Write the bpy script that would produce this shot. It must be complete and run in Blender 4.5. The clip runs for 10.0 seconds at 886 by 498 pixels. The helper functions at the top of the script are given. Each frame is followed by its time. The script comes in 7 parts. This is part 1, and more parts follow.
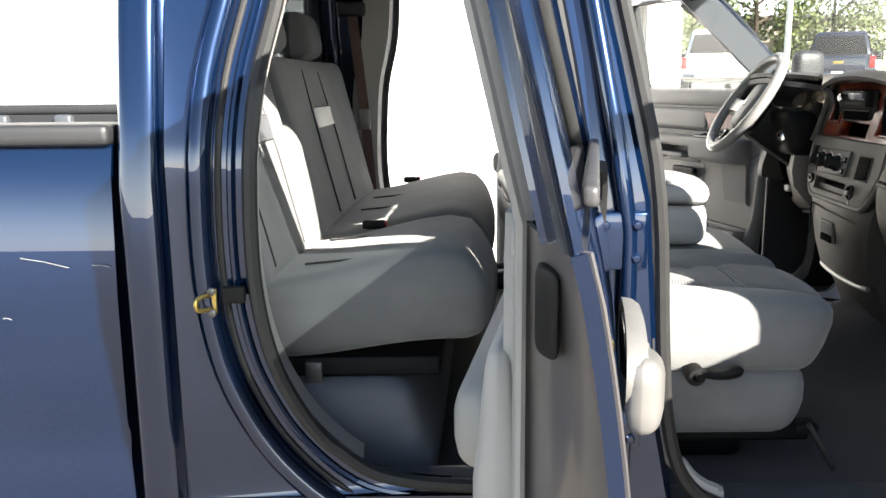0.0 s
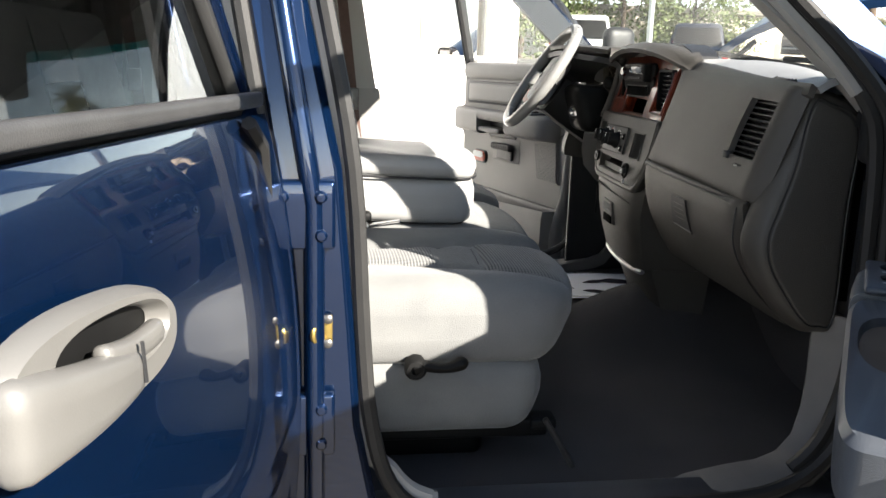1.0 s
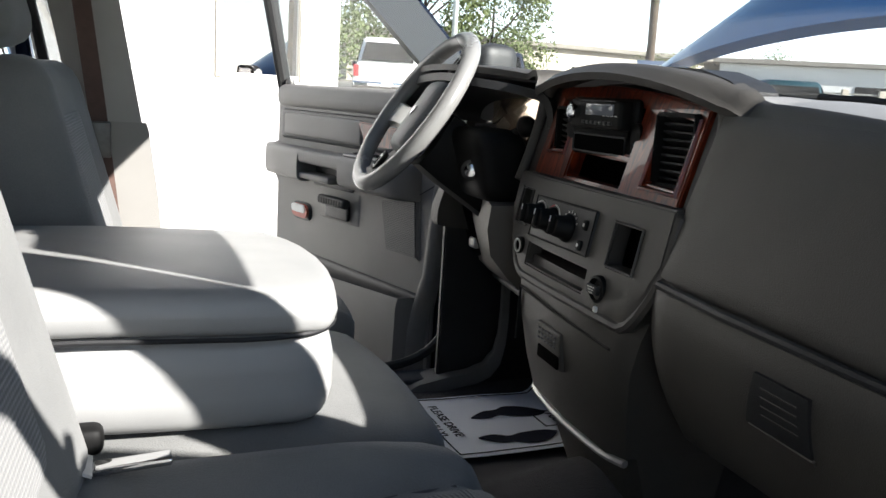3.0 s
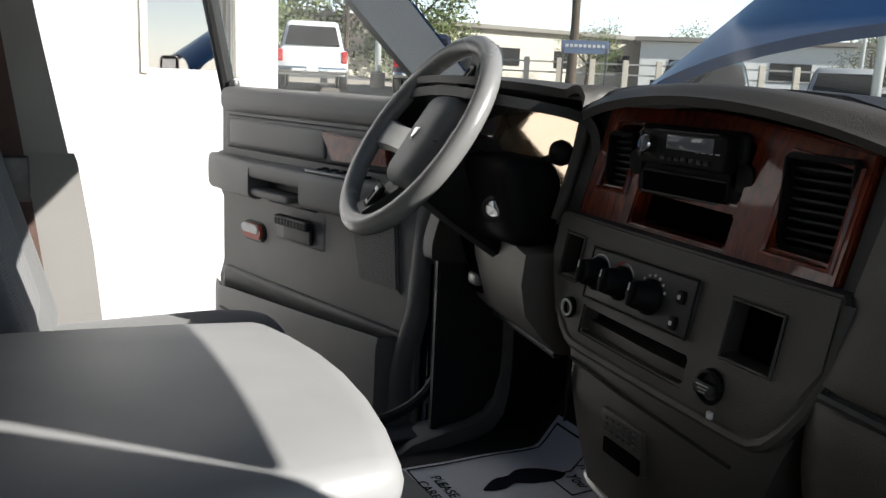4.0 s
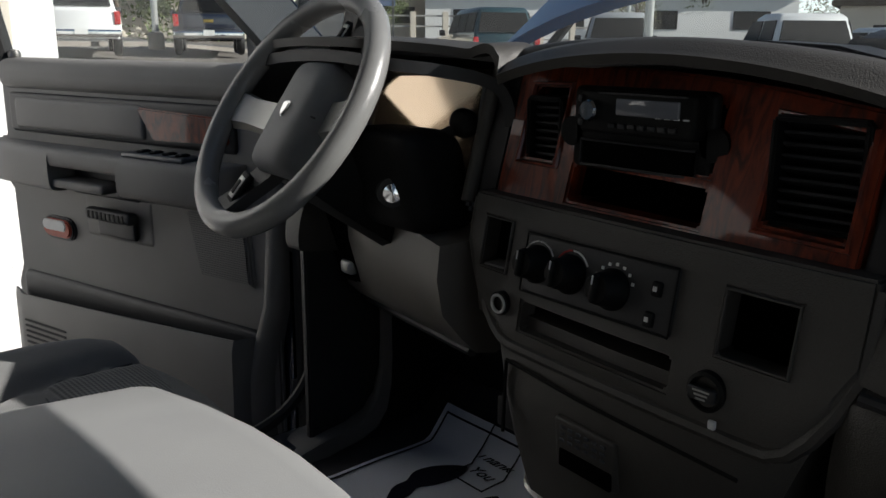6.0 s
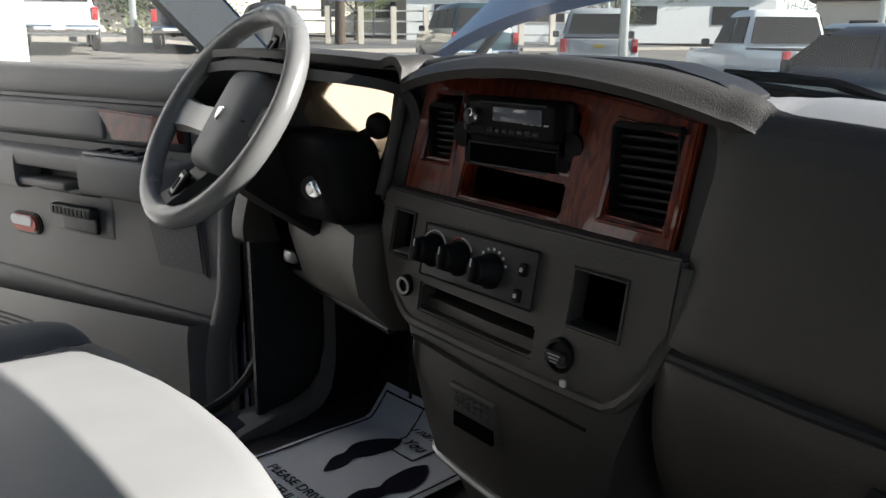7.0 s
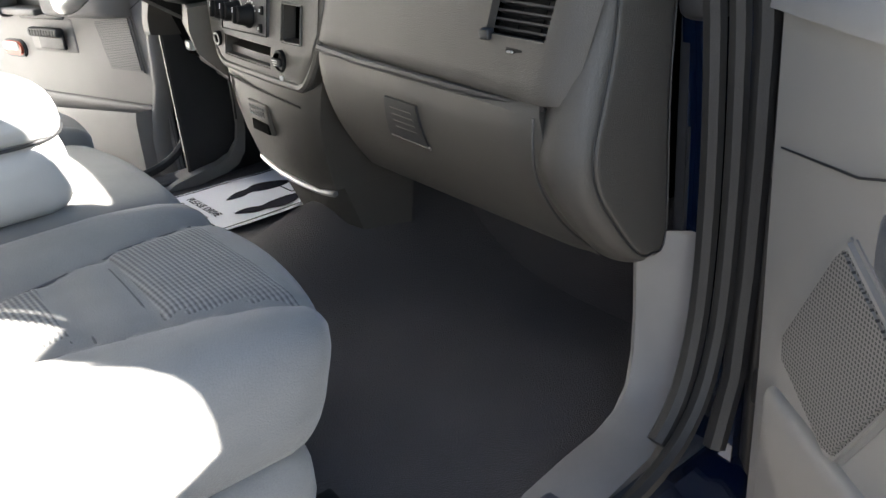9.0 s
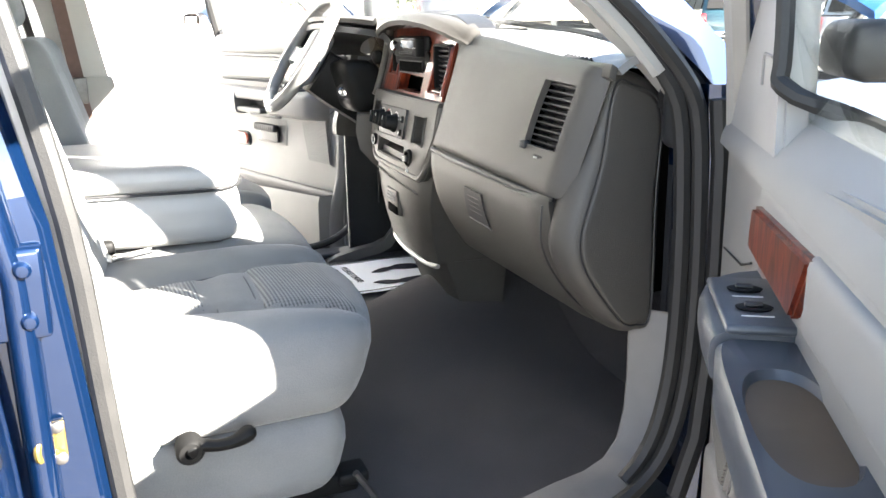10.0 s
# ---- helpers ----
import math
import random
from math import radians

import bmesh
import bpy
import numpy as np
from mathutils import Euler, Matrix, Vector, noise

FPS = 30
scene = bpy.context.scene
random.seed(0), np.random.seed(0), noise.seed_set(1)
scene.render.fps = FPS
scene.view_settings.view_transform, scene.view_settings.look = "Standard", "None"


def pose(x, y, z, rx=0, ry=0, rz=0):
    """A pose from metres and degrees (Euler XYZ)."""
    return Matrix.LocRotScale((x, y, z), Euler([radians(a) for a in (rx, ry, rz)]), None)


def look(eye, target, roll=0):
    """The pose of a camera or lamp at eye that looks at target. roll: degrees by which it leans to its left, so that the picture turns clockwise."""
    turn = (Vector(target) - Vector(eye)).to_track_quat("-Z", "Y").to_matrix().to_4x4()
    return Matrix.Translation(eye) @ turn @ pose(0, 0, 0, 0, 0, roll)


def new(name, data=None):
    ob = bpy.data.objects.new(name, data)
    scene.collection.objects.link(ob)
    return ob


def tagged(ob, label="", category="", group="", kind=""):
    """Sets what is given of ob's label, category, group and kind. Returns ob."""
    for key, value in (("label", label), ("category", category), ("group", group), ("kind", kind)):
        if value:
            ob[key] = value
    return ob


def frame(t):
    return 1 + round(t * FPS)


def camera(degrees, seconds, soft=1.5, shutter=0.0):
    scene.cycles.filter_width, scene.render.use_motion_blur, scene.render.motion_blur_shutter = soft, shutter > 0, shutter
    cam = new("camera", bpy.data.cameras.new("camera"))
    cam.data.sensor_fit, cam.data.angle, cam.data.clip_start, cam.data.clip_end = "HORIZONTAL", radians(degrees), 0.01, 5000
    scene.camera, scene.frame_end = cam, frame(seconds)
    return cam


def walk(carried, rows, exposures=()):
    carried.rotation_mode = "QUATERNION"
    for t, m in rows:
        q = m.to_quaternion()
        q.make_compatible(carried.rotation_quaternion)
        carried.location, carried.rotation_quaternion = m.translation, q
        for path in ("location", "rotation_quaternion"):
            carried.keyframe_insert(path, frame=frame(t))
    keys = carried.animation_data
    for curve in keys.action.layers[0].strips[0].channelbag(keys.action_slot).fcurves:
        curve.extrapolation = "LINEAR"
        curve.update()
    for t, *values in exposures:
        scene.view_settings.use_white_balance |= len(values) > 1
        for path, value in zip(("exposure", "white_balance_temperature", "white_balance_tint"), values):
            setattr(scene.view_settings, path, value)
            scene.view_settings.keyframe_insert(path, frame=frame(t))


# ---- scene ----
cam = camera(56.0, 10.0)
PATH = [
    (0, (0.09, 0.111, 1.444), (0.092, 2.074, 1.059), -0.5),
    (0.5, (0.27, 0.126, 1.422), (0.386, 2.084, 1.03), 1.1),
    (1, (0.414, 0.294, 1.401), (0.705, 2.226, 0.971), 1.8),
    (1.5, (0.437, 0.526, 1.397), (0.963, 2.403, 0.952), 1.4),
    (2, (0.464, 0.796, 1.4), (1.104, 2.637, 0.954), 1.1),
    (2.5, (0.519, 1.104, 1.394), (1.186, 2.948, 1.003), 2.2),
    (2.7, (0.54, 1.21, 1.396), (1.228, 3.051, 1.029), 2.8),
    (3.8, (0.514, 1.624, 1.46), (1.425, 3.363, 1.078), 3.3),
    (4, (0.527, 1.706, 1.464), (1.429, 3.448, 1.072), 2.6),
    (4.5, (0.526, 1.862, 1.458), (1.463, 3.585, 1.065), 2.4),
    (5, (0.517, 1.941, 1.452), (1.585, 3.581, 1.044), 1.9),
    (5.5, (0.531, 1.956, 1.451), (1.72, 3.504, 1.015), 1.0),
    (6.8, (0.495, 1.87, 1.509), (1.836, 3.256, 0.979), 0.1),
    (7, (0.503, 1.78, 1.496), (1.809, 3.212, 1.002), 0.4),
    (7.5, (0.504, 1.589, 1.496), (1.794, 3.025, 0.975), -0.2),
    (8, (0.532, 1.405, 1.468), (1.732, 2.879, 0.847), -2.4),
    (8.5, (0.55, 1.236, 1.449), (1.653, 2.715, 0.677), -5.5),
    (9, (0.482, 0.994, 1.443), (1.592, 2.435, 0.612), -4.8),
    (9.5, (0.456, 0.777, 1.442), (1.514, 2.307, 0.708), -2.6),
    (10, (0.474, 0.552, 1.451), (1.263, 2.315, 0.929), -0.9),
]
EXPOSURES = [(0.0, 2.52, 6750, 10), (0.5, 2.24, 6770, 10), (1.0, 2.16, 6790, 10), (1.5, 2.17, 6800, 10), (2.5, 1.97, 6400, 10), (4.0, 0.97, 6350, 10), (5.5, 0.25, 6350, 10), (7.0, 1.32, 6350, 10), (8.0, 2.27, 6400, 10), (8.5, 2.77, 6500, 10), (9.0, 3.62, 6700, 10), (9.5, 4.02, 6750, 10), (10.0, 4.12, 6750, 10)]
walk(cam, [(t, look(eye, target, roll)) for t, eye, target, roll in PATH], EXPOSURES)
# ---- world, sun, exposure ----
SUN_AZ, SUN_EL = radians(-52.0), radians(30.0)      # direction towards the sun, from +x towards +y
sun_dir = Vector((math.cos(SUN_AZ) * math.cos(SUN_EL), math.sin(SUN_AZ) * math.cos(SUN_EL), math.sin(SUN_EL)))
world = bpy.data.worlds.new("sky")
scene.world = world
world.use_nodes = True
wn = world.node_tree
sky = wn.nodes.new("ShaderNodeTexSky")
sky.sky_type, sky.sun_disc = "NISHITA", False
sky.sun_elevation, sky.sun_rotation = SUN_EL, math.pi / 2 - SUN_AZ
sky.dust_density, sky.air_density, sky.ozone_density = 0.3, 1.0, 1.0
wn.nodes["Background"].inputs[1].default_value = 0.05
# pale haze that thickens evenly all round towards the horizon
co = wn.nodes.new("ShaderNodeTexCoord")
sep = wn.nodes.new("ShaderNodeSeparateXYZ")
wn.links.new(co.outputs["Generated"], sep.inputs[0])
haze = wn.nodes.new("ShaderNodeMapRange")
haze.interpolation_type = "SMOOTHSTEP"
haze.inputs["From Min"].default_value, haze.inputs["From Max"].default_value = 0.0, 0.24
haze.inputs["To Min"].default_value, haze.inputs["To Max"].default_value = 1.0, 0.0
wn.links.new(sep.outputs["Z"], haze.inputs["Value"])
veil = wn.nodes.new("ShaderNodeMixRGB")
veil.blend_type = "ADD"
veil.inputs[2].default_value = (13.0, 14.2, 15.2, 1.0)
wn.links.new(haze.outputs[0], veil.inputs[0])
wn.links.new(sky.outputs[0], veil.inputs[1])
wn.links.new(veil.outputs[0], wn.nodes["Background"].inputs[0])
sun = new("sun", bpy.data.lights.new("sun", "SUN"))
sun.data.energy, sun.data.angle, sun.data.color = 5.0, radians(0.5), (1.0, 0.955, 0.89)
sun.matrix_world = look(sun_dir * 20, (0, 0, 0))

# ---- materials ----
def tex(nt, kind, scale, vec=None, **inputs):
    n = nt.nodes.new(kind)
    n.inputs["Scale"].default_value = scale
    for k, v in inputs.items():
        n.inputs[k].default_value = v
    if vec is not None:
        nt.links.new(vec, n.inputs["Vector"])
    return n


def mat(name, a, b=None, rough=0.5, metal=0.0, grain=0.0, scale=40.0, fine=600.0, bump=0.0, dist=0.002, coat=0.0, spec=0.5, sheen=0.0, rough_var=0.06):
    """A surface of two close colours mixed by a coarse and a fine noise, with a grainy relief."""
    m = bpy.data.materials.new(name)
    m.use_nodes = True
    nt, p = m.node_tree, m.node_tree.nodes["Principled BSDF"]
    a = (*a, 1.0) if not isinstance(a, float) else (a, a, a, 1.0)
    b = tuple(c * 0.8 for c in a[:3]) + (1.0,) if b is None else (*b, 1.0)
    co = nt.nodes.new("ShaderNodeTexCoord").outputs["Object"]
    n1 = tex(nt, "ShaderNodeTexNoise", scale, co, Detail=5.0)
    n2 = tex(nt, "ShaderNodeTexNoise", fine, co, Detail=2.0)
    add = nt.nodes.new("ShaderNodeMath")
    add.operation = "MULTIPLY_ADD"
    nt.links.new(n2.outputs["Fac"], add.inputs[0])
    add.inputs[1].default_value = grain
    nt.links.new(n1.outputs["Fac"], add.inputs[2])
    ramp = nt.nodes.new("ShaderNodeValToRGB")
    ramp.color_ramp.elements[0].position, ramp.color_ramp.elements[1].position = 0.3, 0.7 + grain
    ramp.color_ramp.elements[0].color, ramp.color_ramp.elements[1].color = a, b
    nt.links.new(add.outputs[0], ramp.inputs[0])
    nt.links.new(ramp.outputs[0], p.inputs["Base Color"])
    p.inputs["Metallic"].default_value = metal
    p.inputs["Coat Weight"].default_value = coat
    p.inputs["Coat Roughness"].default_value = 0.04
    p.inputs["Specular IOR Level"].default_value = spec
    p.inputs["Sheen Weight"].default_value = sheen
    mr = nt.nodes.new("ShaderNodeMapRange")
    mr.inputs["To Min"].default_value, mr.inputs["To Max"].default_value = max(0.02, rough - rough_var), rough + rough_var
    nt.links.new(n1.outputs["Fac"], mr.inputs["Value"])
    nt.links.new(mr.outputs[0], p.inputs["Roughness"])
    if bump:
        bp = nt.nodes.new("ShaderNodeBump")
        bp.inputs["Strength"].default_value, bp.inputs["Distance"].default_value = bump, dist
        nt.links.new(n2.outputs["Fac"], bp.inputs["Height"])
        nt.links.new(bp.outputs[0], p.inputs["Normal"])
    return m


def ribbed(name, a, b, pitch, axis="Y", rough=0.9):
    """Woven seat cloth with fine ribs."""
    m = mat(name, a, rough=rough, grain=0.3, scale=25, fine=900, sheen=0.15)
    nt, p = m.node_tree, m.node_tree.nodes["Principled BSDF"]
    co = nt.nodes.new("ShaderNodeTexCoord").outputs["Object"]
    w = nt.nodes.new("ShaderNodeTexWave")
    w.bands_direction = axis
    w.inputs["Scale"].default_value = 0.314 / pitch
    w.inputs["Distortion"].default_value = 0.6
    w.inputs["Detail Scale"].default_value = 8.0
    nt.links.new(co, w.inputs["Vector"])
    # cross threads break the ribs into a basket weave
    v = nt.nodes.new("ShaderNodeTexWave")
    v.bands_direction = "Y"
    v.inputs["Scale"].default_value = 0.314 / pitch * 0.7
    v.inputs["Distortion"].default_value = 0.6
    nt.links.new(co, v.inputs["Vector"])
    weave = nt.nodes.new("ShaderNodeMath")
    weave.operation = "MULTIPLY_ADD"
    nt.links.new(v.outputs["Fac"], weave.inputs[0])
    weave.inputs[1].default_value = 0.22
    half = nt.nodes.new("ShaderNodeMath")
    half.operation, half.inputs[1].default_value = "MULTIPLY", 0.8
    nt.links.new(w.outputs["Fac"], half.inputs[0])
    nt.links.new(half.outputs[0], weave.inputs[2])
    mix = nt.nodes.new("ShaderNodeMixRGB")
    old = p.inputs["Base Color"].links[0].from_socket
    nt.links.new(weave.outputs[0], mix.inputs[0])
    mix.inputs[1].default_value = (*b, 1)
    nt.links.new(old, mix.inputs[2])
    nt.links.new(mix.outputs[0], p.inputs["Base Color"])
    bp = nt.nodes.new("ShaderNodeBump")
    bp.inputs["Strength"].default_value, bp.inputs["Distance"].default_value = 0.6, 0.002
    nt.links.new(weave.outputs[0], bp.inputs["Height"])
    nt.links.new(bp.outputs[0], p.inputs["Normal"])
    return m


def wood_mat(name, a, b):
    m = mat(name, a, b, rough=0.34, coat=0.45, scale=12, spec=0.25)
    nt, p = m.node_tree, m.node_tree.nodes["Principled BSDF"]
    co = nt.nodes.new("ShaderNodeTexCoord").outputs["Object"]
    mp = nt.nodes.new("ShaderNodeMapping")
    mp.inputs["Scale"].default_value = (6.0, 9.0, 1.6)
    nt.links.new(co, mp.inputs["Vector"])
    n = tex(nt, "ShaderNodeTexNoise", 7.0, mp.outputs[0], Detail=8.0, Distortion=2.2)
    ramp = nt.nodes.new("ShaderNodeValToRGB")
    ramp.color_ramp.elements[0].position, ramp.color_ramp.elements[1].position = 0.36, 0.66
    ramp.color_ramp.elements[0].color, ramp.color_ramp.elements[1].color = (*a, 1), (*b, 1)
    nt.links.new(n.outputs["Fac"], ramp.inputs[0])
    nt.links.new(ramp.outputs[0], p.inputs["Base Color"])
    return m


def glass_mat(name, tint=(1, 1, 1), rough=0.0, mix_fac=0.08, shine=1.0):
    """Thin clear pane: mostly see-through, with a weak mirror gloss."""
    m = bpy.data.materials.new(name)
    m.use_nodes = True
    nt = m.node_tree
    nt.nodes.clear()
    out = nt.nodes.new("ShaderNodeOutputMaterial")
    tr = nt.nodes.new("ShaderNodeBsdfTransparent")
    tr.inputs[0].default_value = (*tint, 1)
    gl = nt.nodes.new("ShaderNodeBsdfGlossy")
    gl.inputs["Roughness"].default_value = 0.02 + rough
    lw = nt.nodes.new("ShaderNodeLayerWeight")
    lw.inputs[0].default_value = 0.5
    pw = nt.nodes.new("ShaderNodeMath")
    pw.operation, pw.inputs[1].default_value = "POWER", 4.0
    nt.links.new(lw.outputs["Facing"], pw.inputs[0])
    fr = nt.nodes.new("ShaderNodeMapRange")
    fr.inputs["To Min"].default_value, fr.inputs["To Max"].default_value = mix_fac * 0.5, 0.9 * shine
    nt.links.new(pw.outputs[0], fr.inputs["Value"])
    mx = nt.nodes.new("ShaderNodeMixShader")
    nt.links.new(fr.outputs[0], mx.inputs[0])
    nt.links.new(tr.outputs[0], mx.inputs[1])
    nt.links.new(gl.outputs[0], mx.inputs[2])
    nt.links.new(mx.outputs[0], out.inputs[0])
    return m


M = {}
M["blue"] = mat("blue_paint", (0.002, 0.0165, 0.060), (0.0016, 0.0135, 0.049), rough=0.24, metal=0.7, coat=1.0, grain=0.15, scale=3, fine=2500, rough_var=0.03)
M["blue"].node_tree.nodes["Principled BSDF"].inputs["Coat Roughness"].default_value = 0.012
M["blue"].node_tree.nodes["Principled BSDF"].inputs["Coat IOR"].default_value = 1.6
# door edge paint: the ground's tan reflection is put into the colour
M["dusty"] = mat("reflected_tan_paint", (0.105, 0.09, 0.075), (0.05, 0.05, 0.06), rough=0.32, coat=0.5, grain=0.2, scale=9, fine=500)
M["handle"] = mat("worn_silver_handle", (0.17, 0.165, 0.155), (0.14, 0.137, 0.13), rough=0.38, metal=0.3, grain=0.3, scale=14, fine=700, bump=0.15, dist=0.0005)
M["cloth"] = mat("grey_cloth", (0.195, 0.197, 0.190), (0.135, 0.137, 0.136), rough=0.93, grain=0.5, scale=9, fine=520, bump=0.6, dist=0.0014, sheen=0.2)
M["cloth2"] = mat("pale_vinyl", (0.33, 0.33, 0.325), (0.28, 0.282, 0.282), rough=0.45, grain=0.2, scale=9, fine=900, bump=0.25, dist=0.0006)
M["rib"] = ribbed("ribbed_cloth", (0.25, 0.25, 0.243), (0.060, 0.062, 0.065), 0.0062, "X")
M["rib_back"] = ribbed("ribbed_back_cloth", (0.28, 0.28, 0.275), (0.17, 0.172, 0.175), 0.0048, "Z")
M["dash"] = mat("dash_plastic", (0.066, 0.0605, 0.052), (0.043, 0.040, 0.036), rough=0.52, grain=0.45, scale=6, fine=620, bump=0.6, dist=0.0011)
# the dash plastic again, lightened where sun falls on the top
M["dashtop"] = mat("dash_plastic_sunlit", (0.25, 0.25, 0.248), (0.20, 0.20, 0.20), rough=0.42, grain=0.3, scale=7, fine=1300, bump=0.4, dist=0.0008)
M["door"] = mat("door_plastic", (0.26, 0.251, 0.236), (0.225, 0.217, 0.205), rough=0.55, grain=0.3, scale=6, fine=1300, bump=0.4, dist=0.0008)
# same door plastic, darkened to carry the shade on the driver's side
M["door_shaded"] = mat("shaded_door_plastic", (0.200, 0.192, 0.180), (0.165, 0.158, 0.149), rough=0.55, grain=0.35, scale=6, fine=1100, bump=0.5, dist=0.0009)
M["trim"] = mat("pale_trim", (0.33, 0.32, 0.30), (0.29, 0.28, 0.265), rough=0.6, grain=0.25, scale=8, fine=1200, bump=0.3, dist=0.0006)
M["dark"] = mat("dark_plastic", (0.020, 0.0205, 0.022), (0.014, 0.0145, 0.016), rough=0.5, grain=0.3, scale=12, fine=1200, bump=0.4, dist=0.0006)
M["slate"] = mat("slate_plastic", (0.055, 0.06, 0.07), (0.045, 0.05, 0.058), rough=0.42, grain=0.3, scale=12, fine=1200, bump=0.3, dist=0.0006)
M["black"] = mat("black_void", (0.006, 0.006, 0.006), (0.004, 0.004, 0.004), rough=0.6, scale=20, spec=0.2)
# near-black without gloss: the darkness of deep hollows is in the colour
M["void"] = mat("painted_recess_shade", (0.003, 0.003, 0.003), (0.002, 0.002, 0.002), rough=0.9, scale=20, spec=0.02)
M["rubber"] = mat("black_rubber", (0.009, 0.009, 0.009), (0.015, 0.0145, 0.014), rough=0.6, scale=30, fine=400, grain=0.3, bump=0.2)
M["moulding"] = mat("weathered_moulding", (0.06, 0.06, 0.06), (0.035, 0.035, 0.036), rough=0.35, scale=18, grain=0.3, fine=500, bump=0.2)
M["carpet"] = mat("charcoal_carpet", (0.017, 0.0160, 0.0195), (0.054, 0.049, 0.050), rough=1.0, grain=0.55, scale=4.5, fine=420, bump=1.0, dist=0.004, sheen=0.1)
M["wood"] = wood_mat("burl_wood_trim", (0.21, 0.033, 0.010), (0.045, 0.007, 0.004))
M["kick"] = mat("scuffed_kick_trim", (0.20, 0.19, 0.178), (0.15, 0.143, 0.136), rough=0.6, grain=0.3, scale=14, fine=900, bump=0.3, dist=0.0006)
M["hub"] = mat("grey_hub_pad", (0.25, 0.252, 0.258), (0.19, 0.192, 0.198), rough=0.5, grain=0.4, scale=14, fine=900, bump=0.4, dist=0.0008)
M["silver"] = mat("silver_plastic", (0.50, 0.50, 0.48), (0.44, 0.44, 0.42), rough=0.36, metal=0.6, scale=20)
M["chrome"] = mat("chrome", (0.75, 0.75, 0.75), (0.7, 0.7, 0.7), rough=0.08, metal=1.0, scale=15)
M["brass"] = mat("zinc_yellow", (0.55, 0.40, 0.12), (0.42, 0.30, 0.10), rough=0.35, metal=0.9, scale=60)
M["steel"] = mat("dark_steel", (0.16, 0.155, 0.15), (0.10, 0.095, 0.09), rough=0.45, metal=0.8, scale=60, grain=0.3)
M["paper"] = mat("paper_mat", (0.80, 0.82, 0.88), (0.74, 0.76, 0.82), rough=0.9, scale=6, grain=0.3, fine=300, bump=0.4, dist=0.002)
M["ink"] = mat("dark_ink", (0.010, 0.011, 0.020), (0.014, 0.014, 0.025), rough=0.9, scale=20, spec=0.15)
# dash plastic lightened for the daylight that reaches the knee panel
M["knee"] = mat("knee_lit_plastic", (0.150, 0.137, 0.118), (0.115, 0.106, 0.094), rough=0.5, grain=0.4, scale=6, fine=620, bump=0.5, dist=0.001)
M["belt"] = mat("brown_belt_webbing", (0.10, 0.058, 0.046), (0.075, 0.043, 0.034), rough=0.8, scale=60, grain=0.4, fine=900, bump=0.5)
M["headliner"] = mat("headliner_cloth", (0.19, 0.18, 0.165), (0.16, 0.152, 0.14), rough=0.95, grain=0.4, scale=10, fine=900, bump=0.3)
M["glass"] = glass_mat("clear_glass", (0.97, 0.99, 0.98), shine=0.5)
M["tint"] = glass_mat("smoked_glass", (0.30, 0.32, 0.33), mix_fac=0.16)
M["lens_red"] = mat("red_lens", (0.45, 0.015, 0.012), (0.3, 0.01, 0.01), rough=0.12, coat=0.6, scale=40)
M["amber"] = mat("amber_reflector", (0.42, 0.06, 0.025), (0.32, 0.04, 0.018), rough=0.35, coat=0.1, scale=80, spec=0.3)
M["red"] = mat("red_button", (0.5, 0.03, 0.03), (0.4, 0.02, 0.02), rough=0.4, scale=60)
M["white"] = mat("white_print", (0.7, 0.7, 0.68), (0.62, 0.62, 0.6), rough=0.5, scale=60)
M["lcd"] = mat("radio_display", (0.16, 0.17, 0.19), (0.13, 0.14, 0.16), rough=0.12, coat=0.5, scale=30)
# clear lens; the tan it mirrors is put into a metallic tint
M["gauge"] = mat("gauge_lens", (0.80, 0.62, 0.42), (0.72, 0.54, 0.36), rough=0.08, metal=0.75, coat=0.8, scale=6, rough_var=0.02)
M["seam"] = mat("seat_seam", (0.11, 0.11, 0.112), (0.085, 0.085, 0.088), rough=0.9, scale=30)
M["cup"] = mat("brown_cup_liner", (0.126, 0.084, 0.051), (0.096, 0.063, 0.039), rough=0.6, grain=0.3, scale=20, fine=900, bump=0.3, dist=0.0006)
M["armrest"] = mat("slate_vinyl", (0.075, 0.082, 0.094), (0.060, 0.066, 0.076), rough=0.34, grain=0.3, scale=12, fine=1000, bump=0.35, dist=0.0006)
M["asphalt"] = mat("asphalt", (0.08, 0.078, 0.074), (0.12, 0.117, 0.11), rough=0.95, grain=0.5, scale=0.4, fine=60, bump=0.6, dist=0.01)
M["concrete"] = mat("pale_concrete", (0.29, 0.262, 0.228), (0.22, 0.20, 0.176), rough=0.9, grain=0.3, scale=0.7, fine=30, bump=0.3, dist=0.01)
M["lot"] = mat("brown_grey_lot", (0.19, 0.170, 0.148), (0.13, 0.118, 0.104), rough=0.95, grain=0.5, scale=0.9, fine=24, bump=0.5, dist=0.012)
M["stucco"] = mat("white_stucco", (0.82, 0.81, 0.79), (0.76, 0.75, 0.73), rough=0.9, grain=0.3, scale=2, fine=120, bump=0.5, dist=0.006)
M["beige"] = mat("beige_wall", (0.62, 0.56, 0.47), (0.56, 0.50, 0.42), rough=0.9, grain=0.3, scale=1, fine=60, bump=0.3)
M["leaf"] = mat("tree_leaves", (0.075, 0.11, 0.03), (0.13, 0.155, 0.055), rough=0.75, scale=1.2, fine=9, grain=0.5)
M["leaf2"] = mat("olive_leaves", (0.11, 0.125, 0.05), (0.17, 0.17, 0.085), rough=0.75, scale=1.2, fine=9, grain=0.5)
